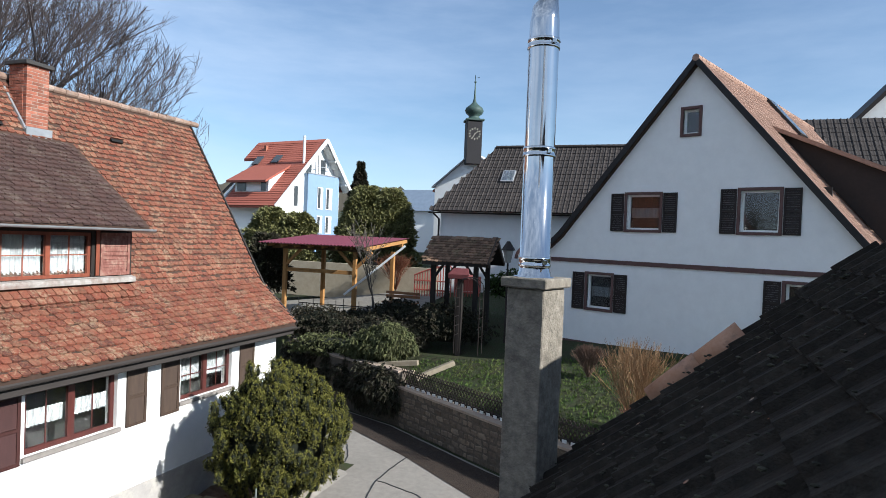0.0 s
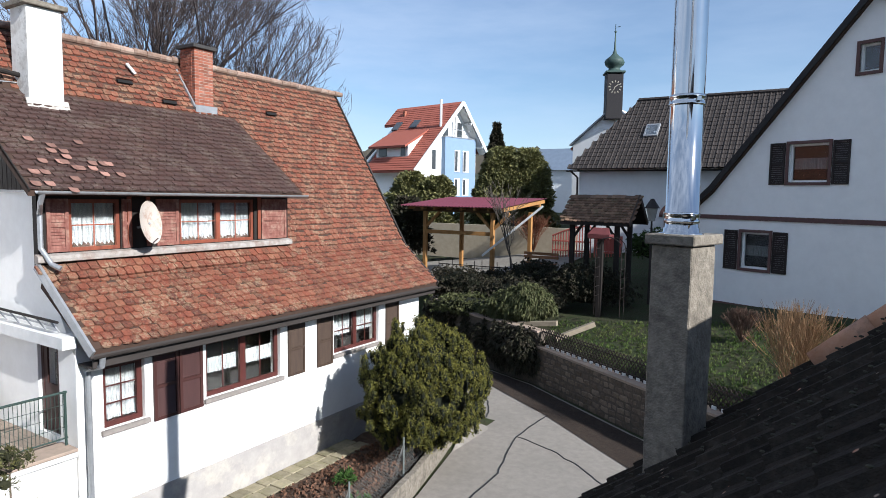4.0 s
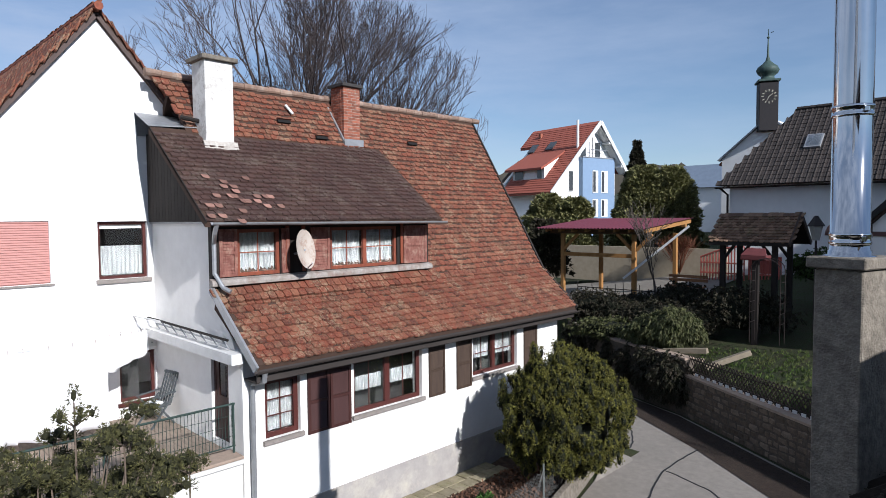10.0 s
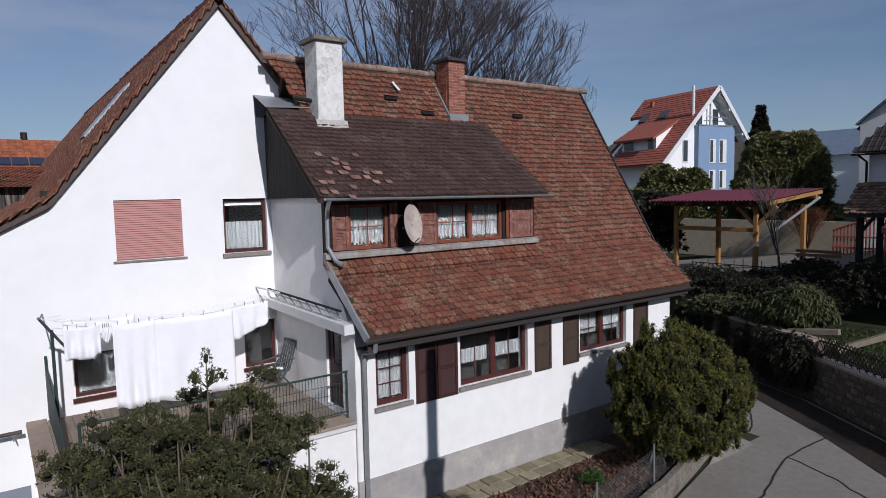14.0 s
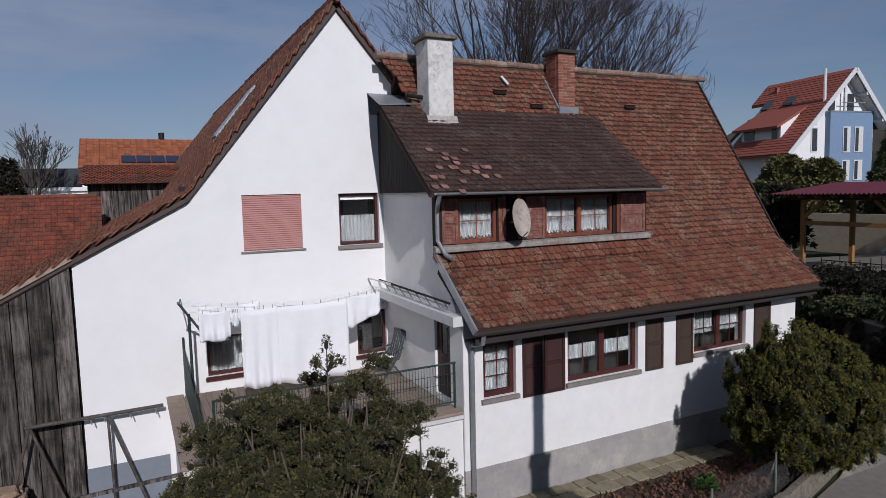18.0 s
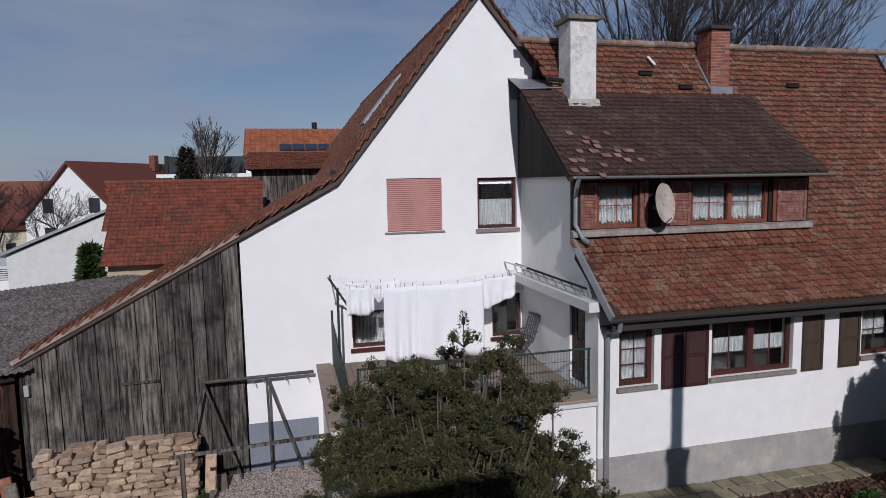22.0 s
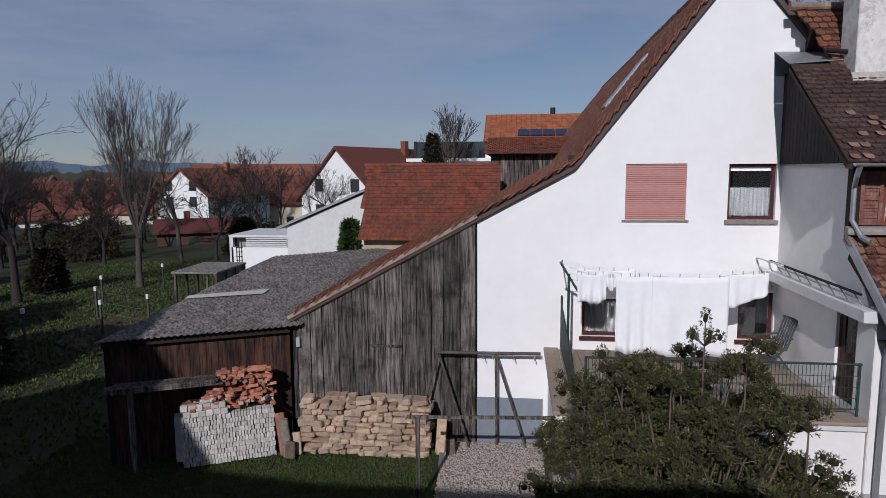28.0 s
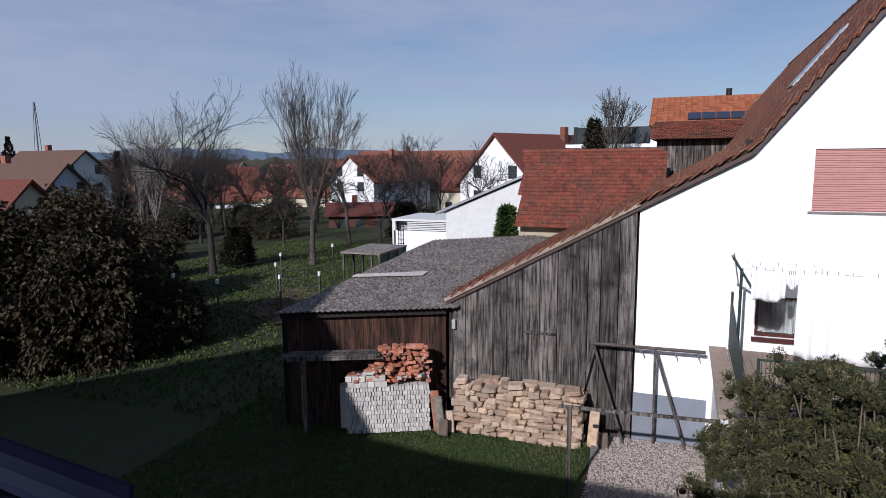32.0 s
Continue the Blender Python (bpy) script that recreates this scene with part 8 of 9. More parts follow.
tagged(raw("gravel", pv, pf, mat("pinkish_pebble", (0.36, 0.30, 0.26), (0.27, 0.225, 0.20), 12, 0.95, 0.0, vary=0.25)), "loose pinkish-grey gravel before the barn", "gravel", kind="stuff")
gp = []
for _ in range(26000):
    x, y = lrg.uniform(-15.0, -8.0), lrg.uniform(-12, -2.3)
    gp.append((x, y, ground_z(x, y)))
V, F = blades(gp, [(0, 0, 1)] * len(gp), 3, 0.07, 0.008, 0.5, 19)
tagged(raw("lawn_grass", V, F, GRASS), "short green lawn before the barn", "grass", kind="stuff")
gp = []
for _ in range(16000):
    x, y = lrg.uniform(-48, -13), lrg.uniform(-34, -11)
    gp.append((x, y, ground_z(x, y)))
V, F = blades(gp, [(0, 0, 1)] * len(gp), 3, 0.16, 0.03, 0.5, 20)
tagged(raw("orchard_grass", V, F, GRASS), "longer grass of the orchard beyond the shed", "grass", kind="stuff")

# ---- laundry, terrace furniture ----
LINEN = mat("white_linen", (0.82, 0.82, 0.83), (0.78, 0.78, 0.80), 6, 0.95, 0.1)
dryer = thing("clothes_airer", "wall-hung clothes line with white washing pegged along it", "clothes line", (-14.2, 3, 4.2))
mat("green_grey_tube", (0.12, 0.17, 0.16), (0.09, 0.13, 0.12), 5, 0.6, 0.0)
part("arm", tube(B(), (-13.75, 0.58, 4.52), (-15.28, 1.22, 3.42), 0.028, 8), MATS["green_grey_tube"], dryer)
part("strut", tube(B(), (-15.28, 0.72, 4.36), (-13.78, 0.6, 4.5), 0.015, 6), MATS["green_grey_tube"], dryer)
part("wall_bar", tube(B(), (-15.27, 5.2, 4.46), (-13.9, 5.25, 4.48), 0.02, 6), MATS["white_paint"], dryer)
for k in range(5):
    x = -13.75 - k * 0.3
    ptsl = [(x, 0.62 + 0.06 * k + 4.55 * j / 10, 4.5 - 0.03 * k - 0.26 * math.sin(math.pi * j / 10) ** 0.8) for j in range(11)]
    part("line", pipe(B(), ptsl, 0.004, 4), LINEN, dryer)


PEG = mat("pale_wooden_peg", (0.42, 0.38, 0.36), (0.30, 0.26, 0.24), 9, 0.8, 0.0, vary=0.3)


def cloth(y0, y1, x, top, drop, seed, label, category="laundry", slant=0.0):
    th = thing("washing", label, category, (x, (y0 + y1) / 2, top - drop), "washing on the line")
    nu, nv = 28, 12
    V, F = [], []
    for j in range(nv + 1):
        for i in range(nu + 1):
            u, v = i / nu, j / nv
            yy = y0 + (y1 - y0) * u
            xx = x + 0.05 * v * math.sin(u * 17 + seed) + 0.06 * v * noise.noise((u * 3, v * 2, seed))
            zz = top - 0.05 * math.sin(math.pi * u) - (drop + slant * (u - 0.5)) * v - 0.02 * math.sin(u * 11 + seed) * v
            V.append((xx, yy, zz))
    for j in range(nv):
        for i in range(nu):
            a_ = j * (nu + 1) + i
            F.append((a_, a_ + 1, a_ + nu + 2, a_ + nu + 1))
    ob = raw("cloth", V, F, LINEN, th, "", True)
    ob.modifiers.new("thick", "SOLIDIFY").thickness = 0.004
    for k in range(4):
        yy = y0 + (y1 - y0) * (k + 0.5) / 4
        part("peg", box(B(), x - 0.01, yy - 0.007, top - 0.05, x + 0.012, yy + 0.007, top + 0.03), PEG, th)


cloth(0.95, 1.57, -13.75, 4.30, 0.62, 1, "white towel hanging from the line")
cloth(1.6, 1.74, -13.75, 4.25, 0.3, 2, "small white cloth pegged to the line")
cloth(1.78, 2.55, -13.75, 4.27, 1.72, 3, "white shirt hanging from the line")
cloth(2.5, 4.14, -13.78, 4.26, 1.75, 4, "large white bed sheet hanging from the line")
cloth(4.1, 4.95, -13.82, 4.34, 0.62, 5, "white sheet gathered at the line's end", slant=-0.35)
cloth(1.0, 2.3, -14.35, 4.3, 0.3, 6, "row of small white washing at the back line")
GREENM = mat("dark_green_mesh", (0.028, 0.05, 0.043), (0.02, 0.037, 0.032), 6, 0.7, 0.0)
ws = thing("wind_screen", "green mesh wind screen on the terrace edge", "screen", (-14, 0.7, 2.2))
part("screen", prism(B(), [(-15.2, 0.7, 2.2), (-11.9, 0.7, 2.2), (-11.9, 0.7, 2.75), (-15.2, 0.7, 3.35)], (0, 0.02, 0)), GREENM, ws)
part("post", tube(B(), (-14.2, 0.8, 2.2), (-14.2, 0.8, 4.2), 0.03, 8), GREENM, ws)
part("post", tube(B(), (-15.2, 0.72, 2.2), (-15.2, 0.72, 3.5), 0.025, 8), GREENM, ws)
rail = thing("terrace_railing", "dark green wire-mesh railing round the terrace", "railing", (-11.3, 3, 2.2))
part("top_rail", tube(B(), (-11.35, 0.9, 3.12), (-11.35, YS - 0.05, 3.12), 0.022, 8), GREENM, rail)
part("bottom_rail", tube(B(), (-11.35, 0.9, 2.3), (-11.35, YS - 0.05, 2.3), 0.015, 8), GREENM, rail)
bar_me = bpy.data.meshes.new("bar")
tmp = tube(B(), (0, 0, 0), (0, 0, 0.84), 0.0055, 5)
tmp.to_mesh(bar_me)
tmp.free()
bar_me.materials.append(GREENM)
for k in range(72):
    ob = new("bar", bar_me)
    ob.parent = rail
    ob.location = Vector((-11.35, 0.95 + k * 0.065, 2.29)) - rail.location
for z in (2.5, 2.7, 2.9):
    part("wire", tube(B(), (-11.35, 0.9, z), (-11.35, YS - 0.05, z), 0.005, 5), GREENM, rail)
for y in (0.9, 3.3, YS - 0.08):
    part("post", tube(B(), (-11.35, y, 2.15), (-11.35, y, 3.14), 0.024, 8), GREENM, rail)


def garden_chair(x, y, ang):
    ch = thing("garden_chair", "dark grey folding garden chair with a white cushion", "chair", (x, y, 2.16))
    M = Matrix.Translation((x, y, 2.16)) @ Matrix.Rotation(radians(ang), 4, "Z")
    PL = mat("grey_green_plastic", (0.075, 0.085, 0.09), (0.06, 0.068, 0.072), 5, 0.5, 0.0)

    def pp(name, bm, m=PL, label=""):
        bmesh.ops.transform(bm, matrix=M, verts=bm.verts)
        return part(name, bm, m, ch, label)
    pp("seat", box(B(), -0.25, -0.24, 0.42, 0.25, 0.24, 0.46, 0.015))
    for k in range(6):
        pp("back_slat", beam(B(), (-0.22 + k * 0.088, 0.24, 0.46), (-0.22 + k * 0.088, 0.45, 1.08), 0.04, 0.02))
    pp("back_rail", beam(B(), (-0.26, 0.45, 1.08), (0.26, 0.45, 1.08), 0.05, 0.05))
    for sx in (-0.26, 0.26):
        pp("armrest", beam(B(), (sx, -0.24, 0.66), (sx, 0.34, 0.7), 0.05, 0.03))
        pp("leg", beam(B(), (sx, -0.26, 0.68), (sx, 0.3, 0.0), 0.03, 0.035))
        pp("leg", beam(B(), (sx, 0.28, 0.62), (sx, -0.26, 0.0), 0.03, 0.035))
    pp("cushion", box(B(), -0.18, -0.12, 0.46, 0.18, 0.12, 0.52, 0.03), LINEN, "white cushion")
    return ch


garden_chair(-14.2, 5.2, 12)
# satellite dish on the dormer
dish = thing("satellite_dish", "rust-stained satellite dish on the dormer front", "satellite dish", (-11.7, 7.45, 6.0))
bm = B()
axis = Vector((0.91, 0.36, 0.16)).normalized()
M = Matrix.Translation((-11.55, 7.44, 6.02)) @ axis.to_track_quat("Z", "Y").to_matrix().to_4x4()
prev = None
for r, z in ((0.0, -0.07), (0.12, -0.06), (0.24, -0.035), (0.36, 0.0), (0.37, 0.005), (0.36, -0.012)):
    cur = [bm.verts.new(M @ Vector((r * 0.88 * math.cos(2 * math.pi * k / 28), r * 1.16 * math.sin(2 * math.pi * k / 28), z))) for k in range(28)]
    if prev:
        for k in range(28):
            bm.faces.new((prev[k - 1], prev[k], cur[k], cur[k - 1]))
    prev = cur
part("reflector", bm, mat("rusted_dish_enamel", (0.48, 0.43, 0.38), (0.42, 0.36, 0.31), 4, 0.6, 0.1, stain=(0.24, 0.10, 0.05), stain_scale=3.4, stain_amount=0.95), dish, "pale reflector streaked with rust", True)
part("bracket", pipe(B(), [(-12.0, 7.44, 5.9), (-11.75, 7.44, 5.95), (-11.6, 7.44, 6.0)], 0.025, 6), ZINC, dish)
part("feed_arm", pipe(B(), [(-11.5, 7.44, 5.62), (-11.1, 7.3, 5.75)], 0.014, 6), ZINC, dish)

# ---- middle distance: old barns, garage, carport ----
ob_ = thing("old_barn", "old stone barn with steep red plain-tile roof", "barn", (-26, -4, -0.5))
part("wall", box(B(), -28.5, -6.1, -0.8, -23.0, -1.25, 4.3), mat("pale_rubble_wall", (0.45, 0.38, 0.27), (0.34, 0.29, 0.21), 5, 0.95, 0.5), ob_)
obr = part("roof", prism(B(), [(-22.7, -6.15, 4.05), (-25.6, -6.15, 6.72), (-28.6, -6.15, 4.05)], (0, 5.0, 0)), ROOF_BASE, ob_)
pan_field(obr, (-22.62, -6.75, 3.98), (0, 1, 0), (-2.9, 0, 2.67), 34, 20, 0.168, 0.202, TILE_RED, rng, roll=0.04, th=0.03, jitter=0.03, hide=lambda o: o.y < -6.2 + (-22.7 - o.x) * -0.13)
bm = B()
for k in range(16):
    bmesh.ops.create_cone(bm, cap_ends=True, segments=8, radius1=0.10, radius2=0.08, depth=0.37, matrix=Matrix.Translation((-25.6, -6.45 + k * 0.34, 6.76)) @ Matrix.Rotation(radians(-90), 4, "X"))
part("ridge_tile", bm, TILE_RED, obr)
tb = thing("board_loft", "grey board loft with patched red tiles", "barn", (-28, 1, 4))
for k in range(26):
    part("plank", box(B(), -27.02, -1.5 + k * 0.2, 3.5, -26.98 + lrg.uniform(0, 0.02), -1.31 + k * 0.2, 7.3), BARN_WOOD, tb)
part("loft_core", box(B(), -31, -1.5, 0, -27.05, 3.8, 7.25), DARK_WOOD, tb)
tbr = part("roof", prism(B(), [(-26.5, -1.7, 7.2), (-29, -1.7, 8.0), (-31.5, -1.7, 7.2)], (0, 6, 0)), ROOF_BASE, tb)
tile_field(tbr, "tile_field", (-26.5, -1.7, 7.22), (0, 1, 0), (-2.5, 0, 0.8), 32, 15, 0.185, 0.165, TILE_RED, rng)
og = thing("orange_roof_house", "house with long orange roof, solar panels and black flue", "house", (-42, 2, 0))
part("wall", box(B(), -47, -2, -1, -40.5, 9, 8.6), FAC, og)
ogr = part("roof", prism(B(), [(-39.8, -2.5, 8.3), (-43.5, -2.5, 10.25), (-47.5, -2.5, 8.3)], (0, 12, 0)), mat("orange_roof_tile", (0.33, 0.11, 0.05), (0.27, 0.09, 0.042), 6, 0.85, 0.2, vary=0.2), og)
pan_field(ogr, (-39.8, -2.5, 8.32), (0, 1, 0), (-3.7, 0, 1.95), 36, 10, 0.33, 0.4, MATS["orange_roof_tile"], rng)
for k in range(6):
    part("solar_panel", obox(B(), (-40.62, 0.0 + k * 0.78, 8.88), (0.85, 0.72, 0.06), Matrix.Rotation(math.atan2(1.95, 3.7), 3, "Y")), mat("solar_panel", (0.03, 0.04, 0.07), (0.025, 0.033, 0.06), 4, 0.15, 0.0), ogr)
part("roof_window", obox(B(), (-42.0, 3.7, 9.56), (0.9, 0.8, 0.12), Matrix.Rotation(math.atan2(1.95, 3.7), 3, "Y")), ZINC, ogr)
part("flue", tube(B(), (-43.5, 1.95, 10.1), (-43.5, 1.95, 10.65), 0.17, 10), SHUTTER_BLACK, og)
mh = thing("modern_flat_house", "white flat-roofed house with dark glazed attic", "house", (-48, -5, 0))
part("wall", box(B(), -56, -8.6, -1, -48, -1.5, 7.2), MATS["bright_white_render"], mh)
part("attic", box(B(), -55, -8.2, 7.2, -48.6, -1.5, 8.7), DGL, mh)
part("attic_edge", box(B(), -55.1, -8.32, 7.45, -48.5, -8.1, 8.75), SHUTTER_BLACK, mh)
part("roof_box", box(B(), -49.2, -2.8, 7.45, -48.3, -1.5, 7.75), MATS["bright_white_render"], mh)
part("roof_edge", box(B(), -56.2, -8.8, 7.2, -47.8, -1.4, 7.45), MATS["bright_white_render"], mh)
wgx = thing("white_garage", "white rendered garage wall with sloping grey roof edge", "garage", (-31, -9.5, -0.5))
part("wall", prism(B(), [(-30.5, -11.9, -1), (-30.5, -11.9, 3.78), (-30.5, -6.9, 5.85), (-30.5, -6.9, -1)], (-6, 0, 0)), mat("mottled_white_garage_render", (0.66, 0.66, 0.64), (0.58, 0.58, 0.56), 4, 0.95, 0.3, stain=(0.45, 0.44, 0.42), stain_scale=1.2, stain_amount=0.35), wgx)
part("roof", prism(B(), [(-30.3, -12.4, 3.62), (-30.3, -6.8, 5.98), (-30.3, -6.8, 6.1), (-30.3, -12.4, 3.76)], (-6.5, 0, 0)), ZINC, wgx)
cp = thing("white_carport", "low white carport with slatted panels", "carport", (-32, -13.6, -0.5))
part("wall", box(B(), -32.2, -15.6, -1, -32.0, -12.4, 2.52), MATS["bright_white_render"], cp)
part("roof", box(B(), -36, -15.72, 3.06, -31.98, -12.35, 3.18), MATS["white_paint"], cp)
part("post", box(B(), -32.2, -15.7, 0, -32.0, -15.5, 3.06), MATS["white_paint"], cp)
for k in range(5):
    part("slat", box(B(), -32.12, -14.8, 2.56 + k * 0.1, -32.06, -12.5, 2.62 + k * 0.1), MATS["white_paint"], cp)
part("back_panel", box(B(), -32.6, -15.5, -1, -32.5, -12.5, 3.04), mat("mid_grey_panel", (0.3, 0.3, 0.3), (0.26, 0.26, 0.26), 4, 0.8, 0.0), cp)
for k in range(3):
    part("trellis_bar", box(B(), -31.99, -15.32 + k * 0.14, 1.2, -31.96, -15.29 + k * 0.14, 2.85), DARK_WOOD, cp)
for k in range(7):
    part("trellis_bar", box(B(), -31.995, -15.36, 1.3 + k * 0.24, -31.975, -14.97, 1.33 + k * 0.24), DARK_WOOD, cp)
conifer("clipped_bush", "small round clipped bush beside the old barn", (-27.9, -7.95, -0.6), 4.6, 0.6, 81, 1100, foliage("box_leaves", (0.05, 0.085, 0.02), (0.03, 0.05, 0.014)))
bare_tree("young_tree", "slender leafless tree before the flat-roofed house", (-45.0, -5.0, 0.0), 11.2, 333, 5, 0.12, 0.42, BARK, 0.5, 0.012, (2, 3), (0, 0, 1), 0.05)
conifer("dark_roof_shrub", "low dark conifer above the flat roof", (-47.0, -6.6, 4.0), 4.95, 0.9, 334, 500, DARK_LEAF)
coop = thing("hen_house", "small open shed with flat grey roof in the orchard", "hen house", (-29, -15, -0.5))
part("roof", box(B(), -30.2, -16.2, 1.9, -27.0, -14.0, 1.98), ETERNIT, coop)
for x in (-30.1, -29.1, -28.1, -27.1):
    for y in (-16.1, -14.1):
        part("post", box(B(), x, y, -0.8, x + 0.1, y + 0.1, 1.9), BARN_WOOD, coop)
part("back", box(B(), -30.1, -14.1, -0.8, -27.1, -14.05, 1.9), GREENM, coop)
patch("earth_bed", [(-30, -20.5), (-24, -20.2), (-22, -16.6), (-27, -16.4)], 0.06, SOIL, "turned brown earth plot in the orchard", "bed", 0.7, 0.05)
of = thing("orchard_fence", "thin wire fence with pale-topped posts round the orchard", "fence", (-25, -19, -0.5))
fpts = [(-21.5, -22.5), (-23.2, -20.6), (-25, -18.4), (-26.3, -17.0), (-28.2, -20.9), (-31.5, -22.9), (-36, -22), (-24, -24)]
for x, y in fpts:
    gz_ = ground_z(x, y)
    part("post", box(B(), x - 0.04, y - 0.04, gz_ - 0.2, x + 0.04, y + 0.04, gz_ + 1.45), BARK, of)
    part("post_top", box(B(), x - 0.06, y - 0.06, gz_ + 1.45, x + 0.06, y + 0.06, gz_ + 1.65), MATS["white_paint"], of)
for a_, b_ in zip(fpts, fpts[1:]):
    for hh in (0.4, 0.9, 1.4):
        part("wire", tube(B(), (*a_, ground_z(*a_) + hh), (*b_, ground_z(*b_) + hh), 0.008, 4), MESH_WIRE, of)

# ---- orchard trees ----
BIRCH = mat("pale_birch_bark", (0.30, 0.28, 0.26), (0.12, 0.105, 0.095), 7, 0.9, 0.3, stretch=(1, 1, 3))
GNARLED, UPRIGHT, SLENDER = "gnarled leafless orchard tree", "tall upright leafless orchard tree", "slender pale-barked birch at the orchard edge"
for k, (x, y, h, label, wide, lift_, wig, fine_r, bark) in enumerate((
        (-31.8, -28.3, 12.8, GNARLED, 0.85, 0.06, 0.34, 0.009, BARK_DARK), (-42.2, -43.0, 11.5, SLENDER, 0.30, 0.06, 0.12, 0.006, BIRCH),
        (-37.0, -24.2, 12.0, UPRIGHT, 0.40, 0.12, 0.13, 0.006, BARK), (-46.9, -26.9, 11.5, UPRIGHT, 0.66, 0.05, 0.18, 0.008, BARK),
        (-77.7, -34.5, 12.0, GNARLED, 0.60, 0.0, 0.30, 0.014, BARK_DARK), (-47.7, -15.0, 8.0, GNARLED, 0.70, 0.03, 0.30, 0.010, BARK_DARK),
        (-46.5, -33.2, 7.5, GNARLED, 0.60, 0.0, 0.30, 0.010, BARK_DARK), (-46.0, -19.5, 8.5, GNARLED, 0.60, 0.03, 0.30, 0.010, BARK_DARK),
        (-38.5, -39.5, 10.5, SLENDER, 0.32, 0.06, 0.12, 0.006, BIRCH), (-52.0, -44.0, 9.5, GNARLED, 0.60, 0.0, 0.30, 0.010, BARK_DARK),
        (-58.0, -8.0, 9.0, UPRIGHT, 0.50, 0.08, 0.14, 0.010, BARK_DARK), (-34.5, -38.0, 8.0, GNARLED, 0.70, 0.0, 0.30, 0.009, BARK_DARK),
        (-40.0, -42.5, 9.0, SLENDER, 0.34, 0.06, 0.12, 0.006, BIRCH))):
    bare_tree("fruit_tree" if label != SLENDER else "birch_tree", label, (x, y, ground_z(x, y)), h, 100 + k, 6 if label == UPRIGHT else 5, h * (0.011 if label == SLENDER else 0.018), wide, bark, 0.26, fine_r, (2, 3), (0.05, 0, 1), lift_, 0.74, 1, "orchard trees", wig=wig)
for k, (x, y, h, r) in enumerate(((-35.0, -28.9, 2.5, 1.1), (-29.5, -31, 2.2, 1.3), (-24, -28, 2.6, 1.4), (-52, -24, 3, 1.6))):
    conifer("dark_orchard_bush", "dark rounded bush among the orchard trees", (x, y, ground_z(x, y)), h, r, 120 + k, 800, DARK_LEAF)
hedge("evergreen_thicket", "big brown-green evergreen thicket at the garden edge", (-16.0, -20.8, 1.6), (2.6, 2.8, 3.9), 6000, 131, foliage("brown_green_leaves", (0.040, 0.040, 0.016), (0.060, 0.036, 0.024)), 0.2, 0.05, -0.9, 0.7)
hedge("evergreen_thicket", "big brown-green evergreen thicket at the garden edge", (-13.6, -23.0, 1.6), (2.8, 2.4, 4.1), 5000, 132, MATS["brown_green_leaves"], 0.2, 0.05, -0.9, 0.7)
hedge("evergreen_thicket", "big brown-green evergreen thicket at the garden edge", (-21.5, -27.0, 1.4), (3.4, 3.0, 3.6), 4200, 134, MATS["brown_green_leaves"], 0.22, 0.05, -0.9, 0.7)
hedge("evergreen_thicket", "lower evergreen bush at the garden edge", (-18.2, -19.0, 0.5), (1.6, 1.5, 1.6), 2000, 133, MATS["brown_green_leaves"], 0.18, 0.045, -0.9, 0.7)
conifer("spruce_tree", "broad dark spruce at the village edge", (-63, -90.5, -2), 11.8, 3.4, 143, 1500, DARK_LEAF, True)
conifer("spruce_tree", "slim dark spruce among the village gardens", (-50.2, -56, -1), 8.3, 1.5, 141, 700, DARK_LEAF, True)

for k, (x, y, h, r) in enumerate(((-36, -37, 3.0, 1.8), (-50, -37, 3.0, 2.4), (-55, -44, 3.5, 2.6), (-47, -46, 4.0, 2.6), (-27, -37, 3.5, 2.2), (-56, -24, 3.0, 1.8), (-50, -21, 2.6, 1.5), (-66, -47, 3.2, 2.4), (-39, -44, 3.6, 2.4))):
    hedge("garden_thicket", "brown winter thicket between the gardens", (x, y, ground_z(x, y) + h * 0.35), (r, r, h * 0.65), 900, 160 + k, MATS["brown_green_leaves"], 0.3, 0.04, -0.9, 0.5)

for k, (x, y, h) in enumerate(((-52, -47, 9.5), (-57, -50, 9), (-48, -50, 10), (-62, -46, 9), (-66, -52, 10), (-58, -41, 8.5), (-70, -45, 9), (-45, -41, 8), (-55, -58, 10), (-66, -26, 9), (-49, -25, 7), (-60, -54, 9.5), (-63, -40, 8.5), (-56, -36, 7.5), (-50, -56, 10), (-53, -52, 9), (-60, -60, 10), (-72, -38, 9), (-68, -58, 10))):
    bare_tree("garden_tree", "dark leafless tree in the village gardens", (x, y, ground_z(x, y)), h, 180 + k, 5, None, 0.75, BARK_DARK, 0.22, 0.016, (2, 3), (0, 0, 1), 0.0, 0.74, 1, "garden trees")

# ---- village and hills ----
vrg = random.Random(31)
ROOFS = [mat("village_roof_red", (0.165, 0.052, 0.036), (0.115, 0.04, 0.028), 3, 0.85, 0.2, stretch=(1, 1, 3)), mat("village_roof_orange", (0.215, 0.08, 0.05), (0.16, 0.06, 0.039), 3, 0.85, 0.2, stretch=(1, 1, 3)), mat("village_roof_brown", (0.13, 0.075, 0.055), (0.10, 0.06, 0.045), 3, 0.85, 0.2)]


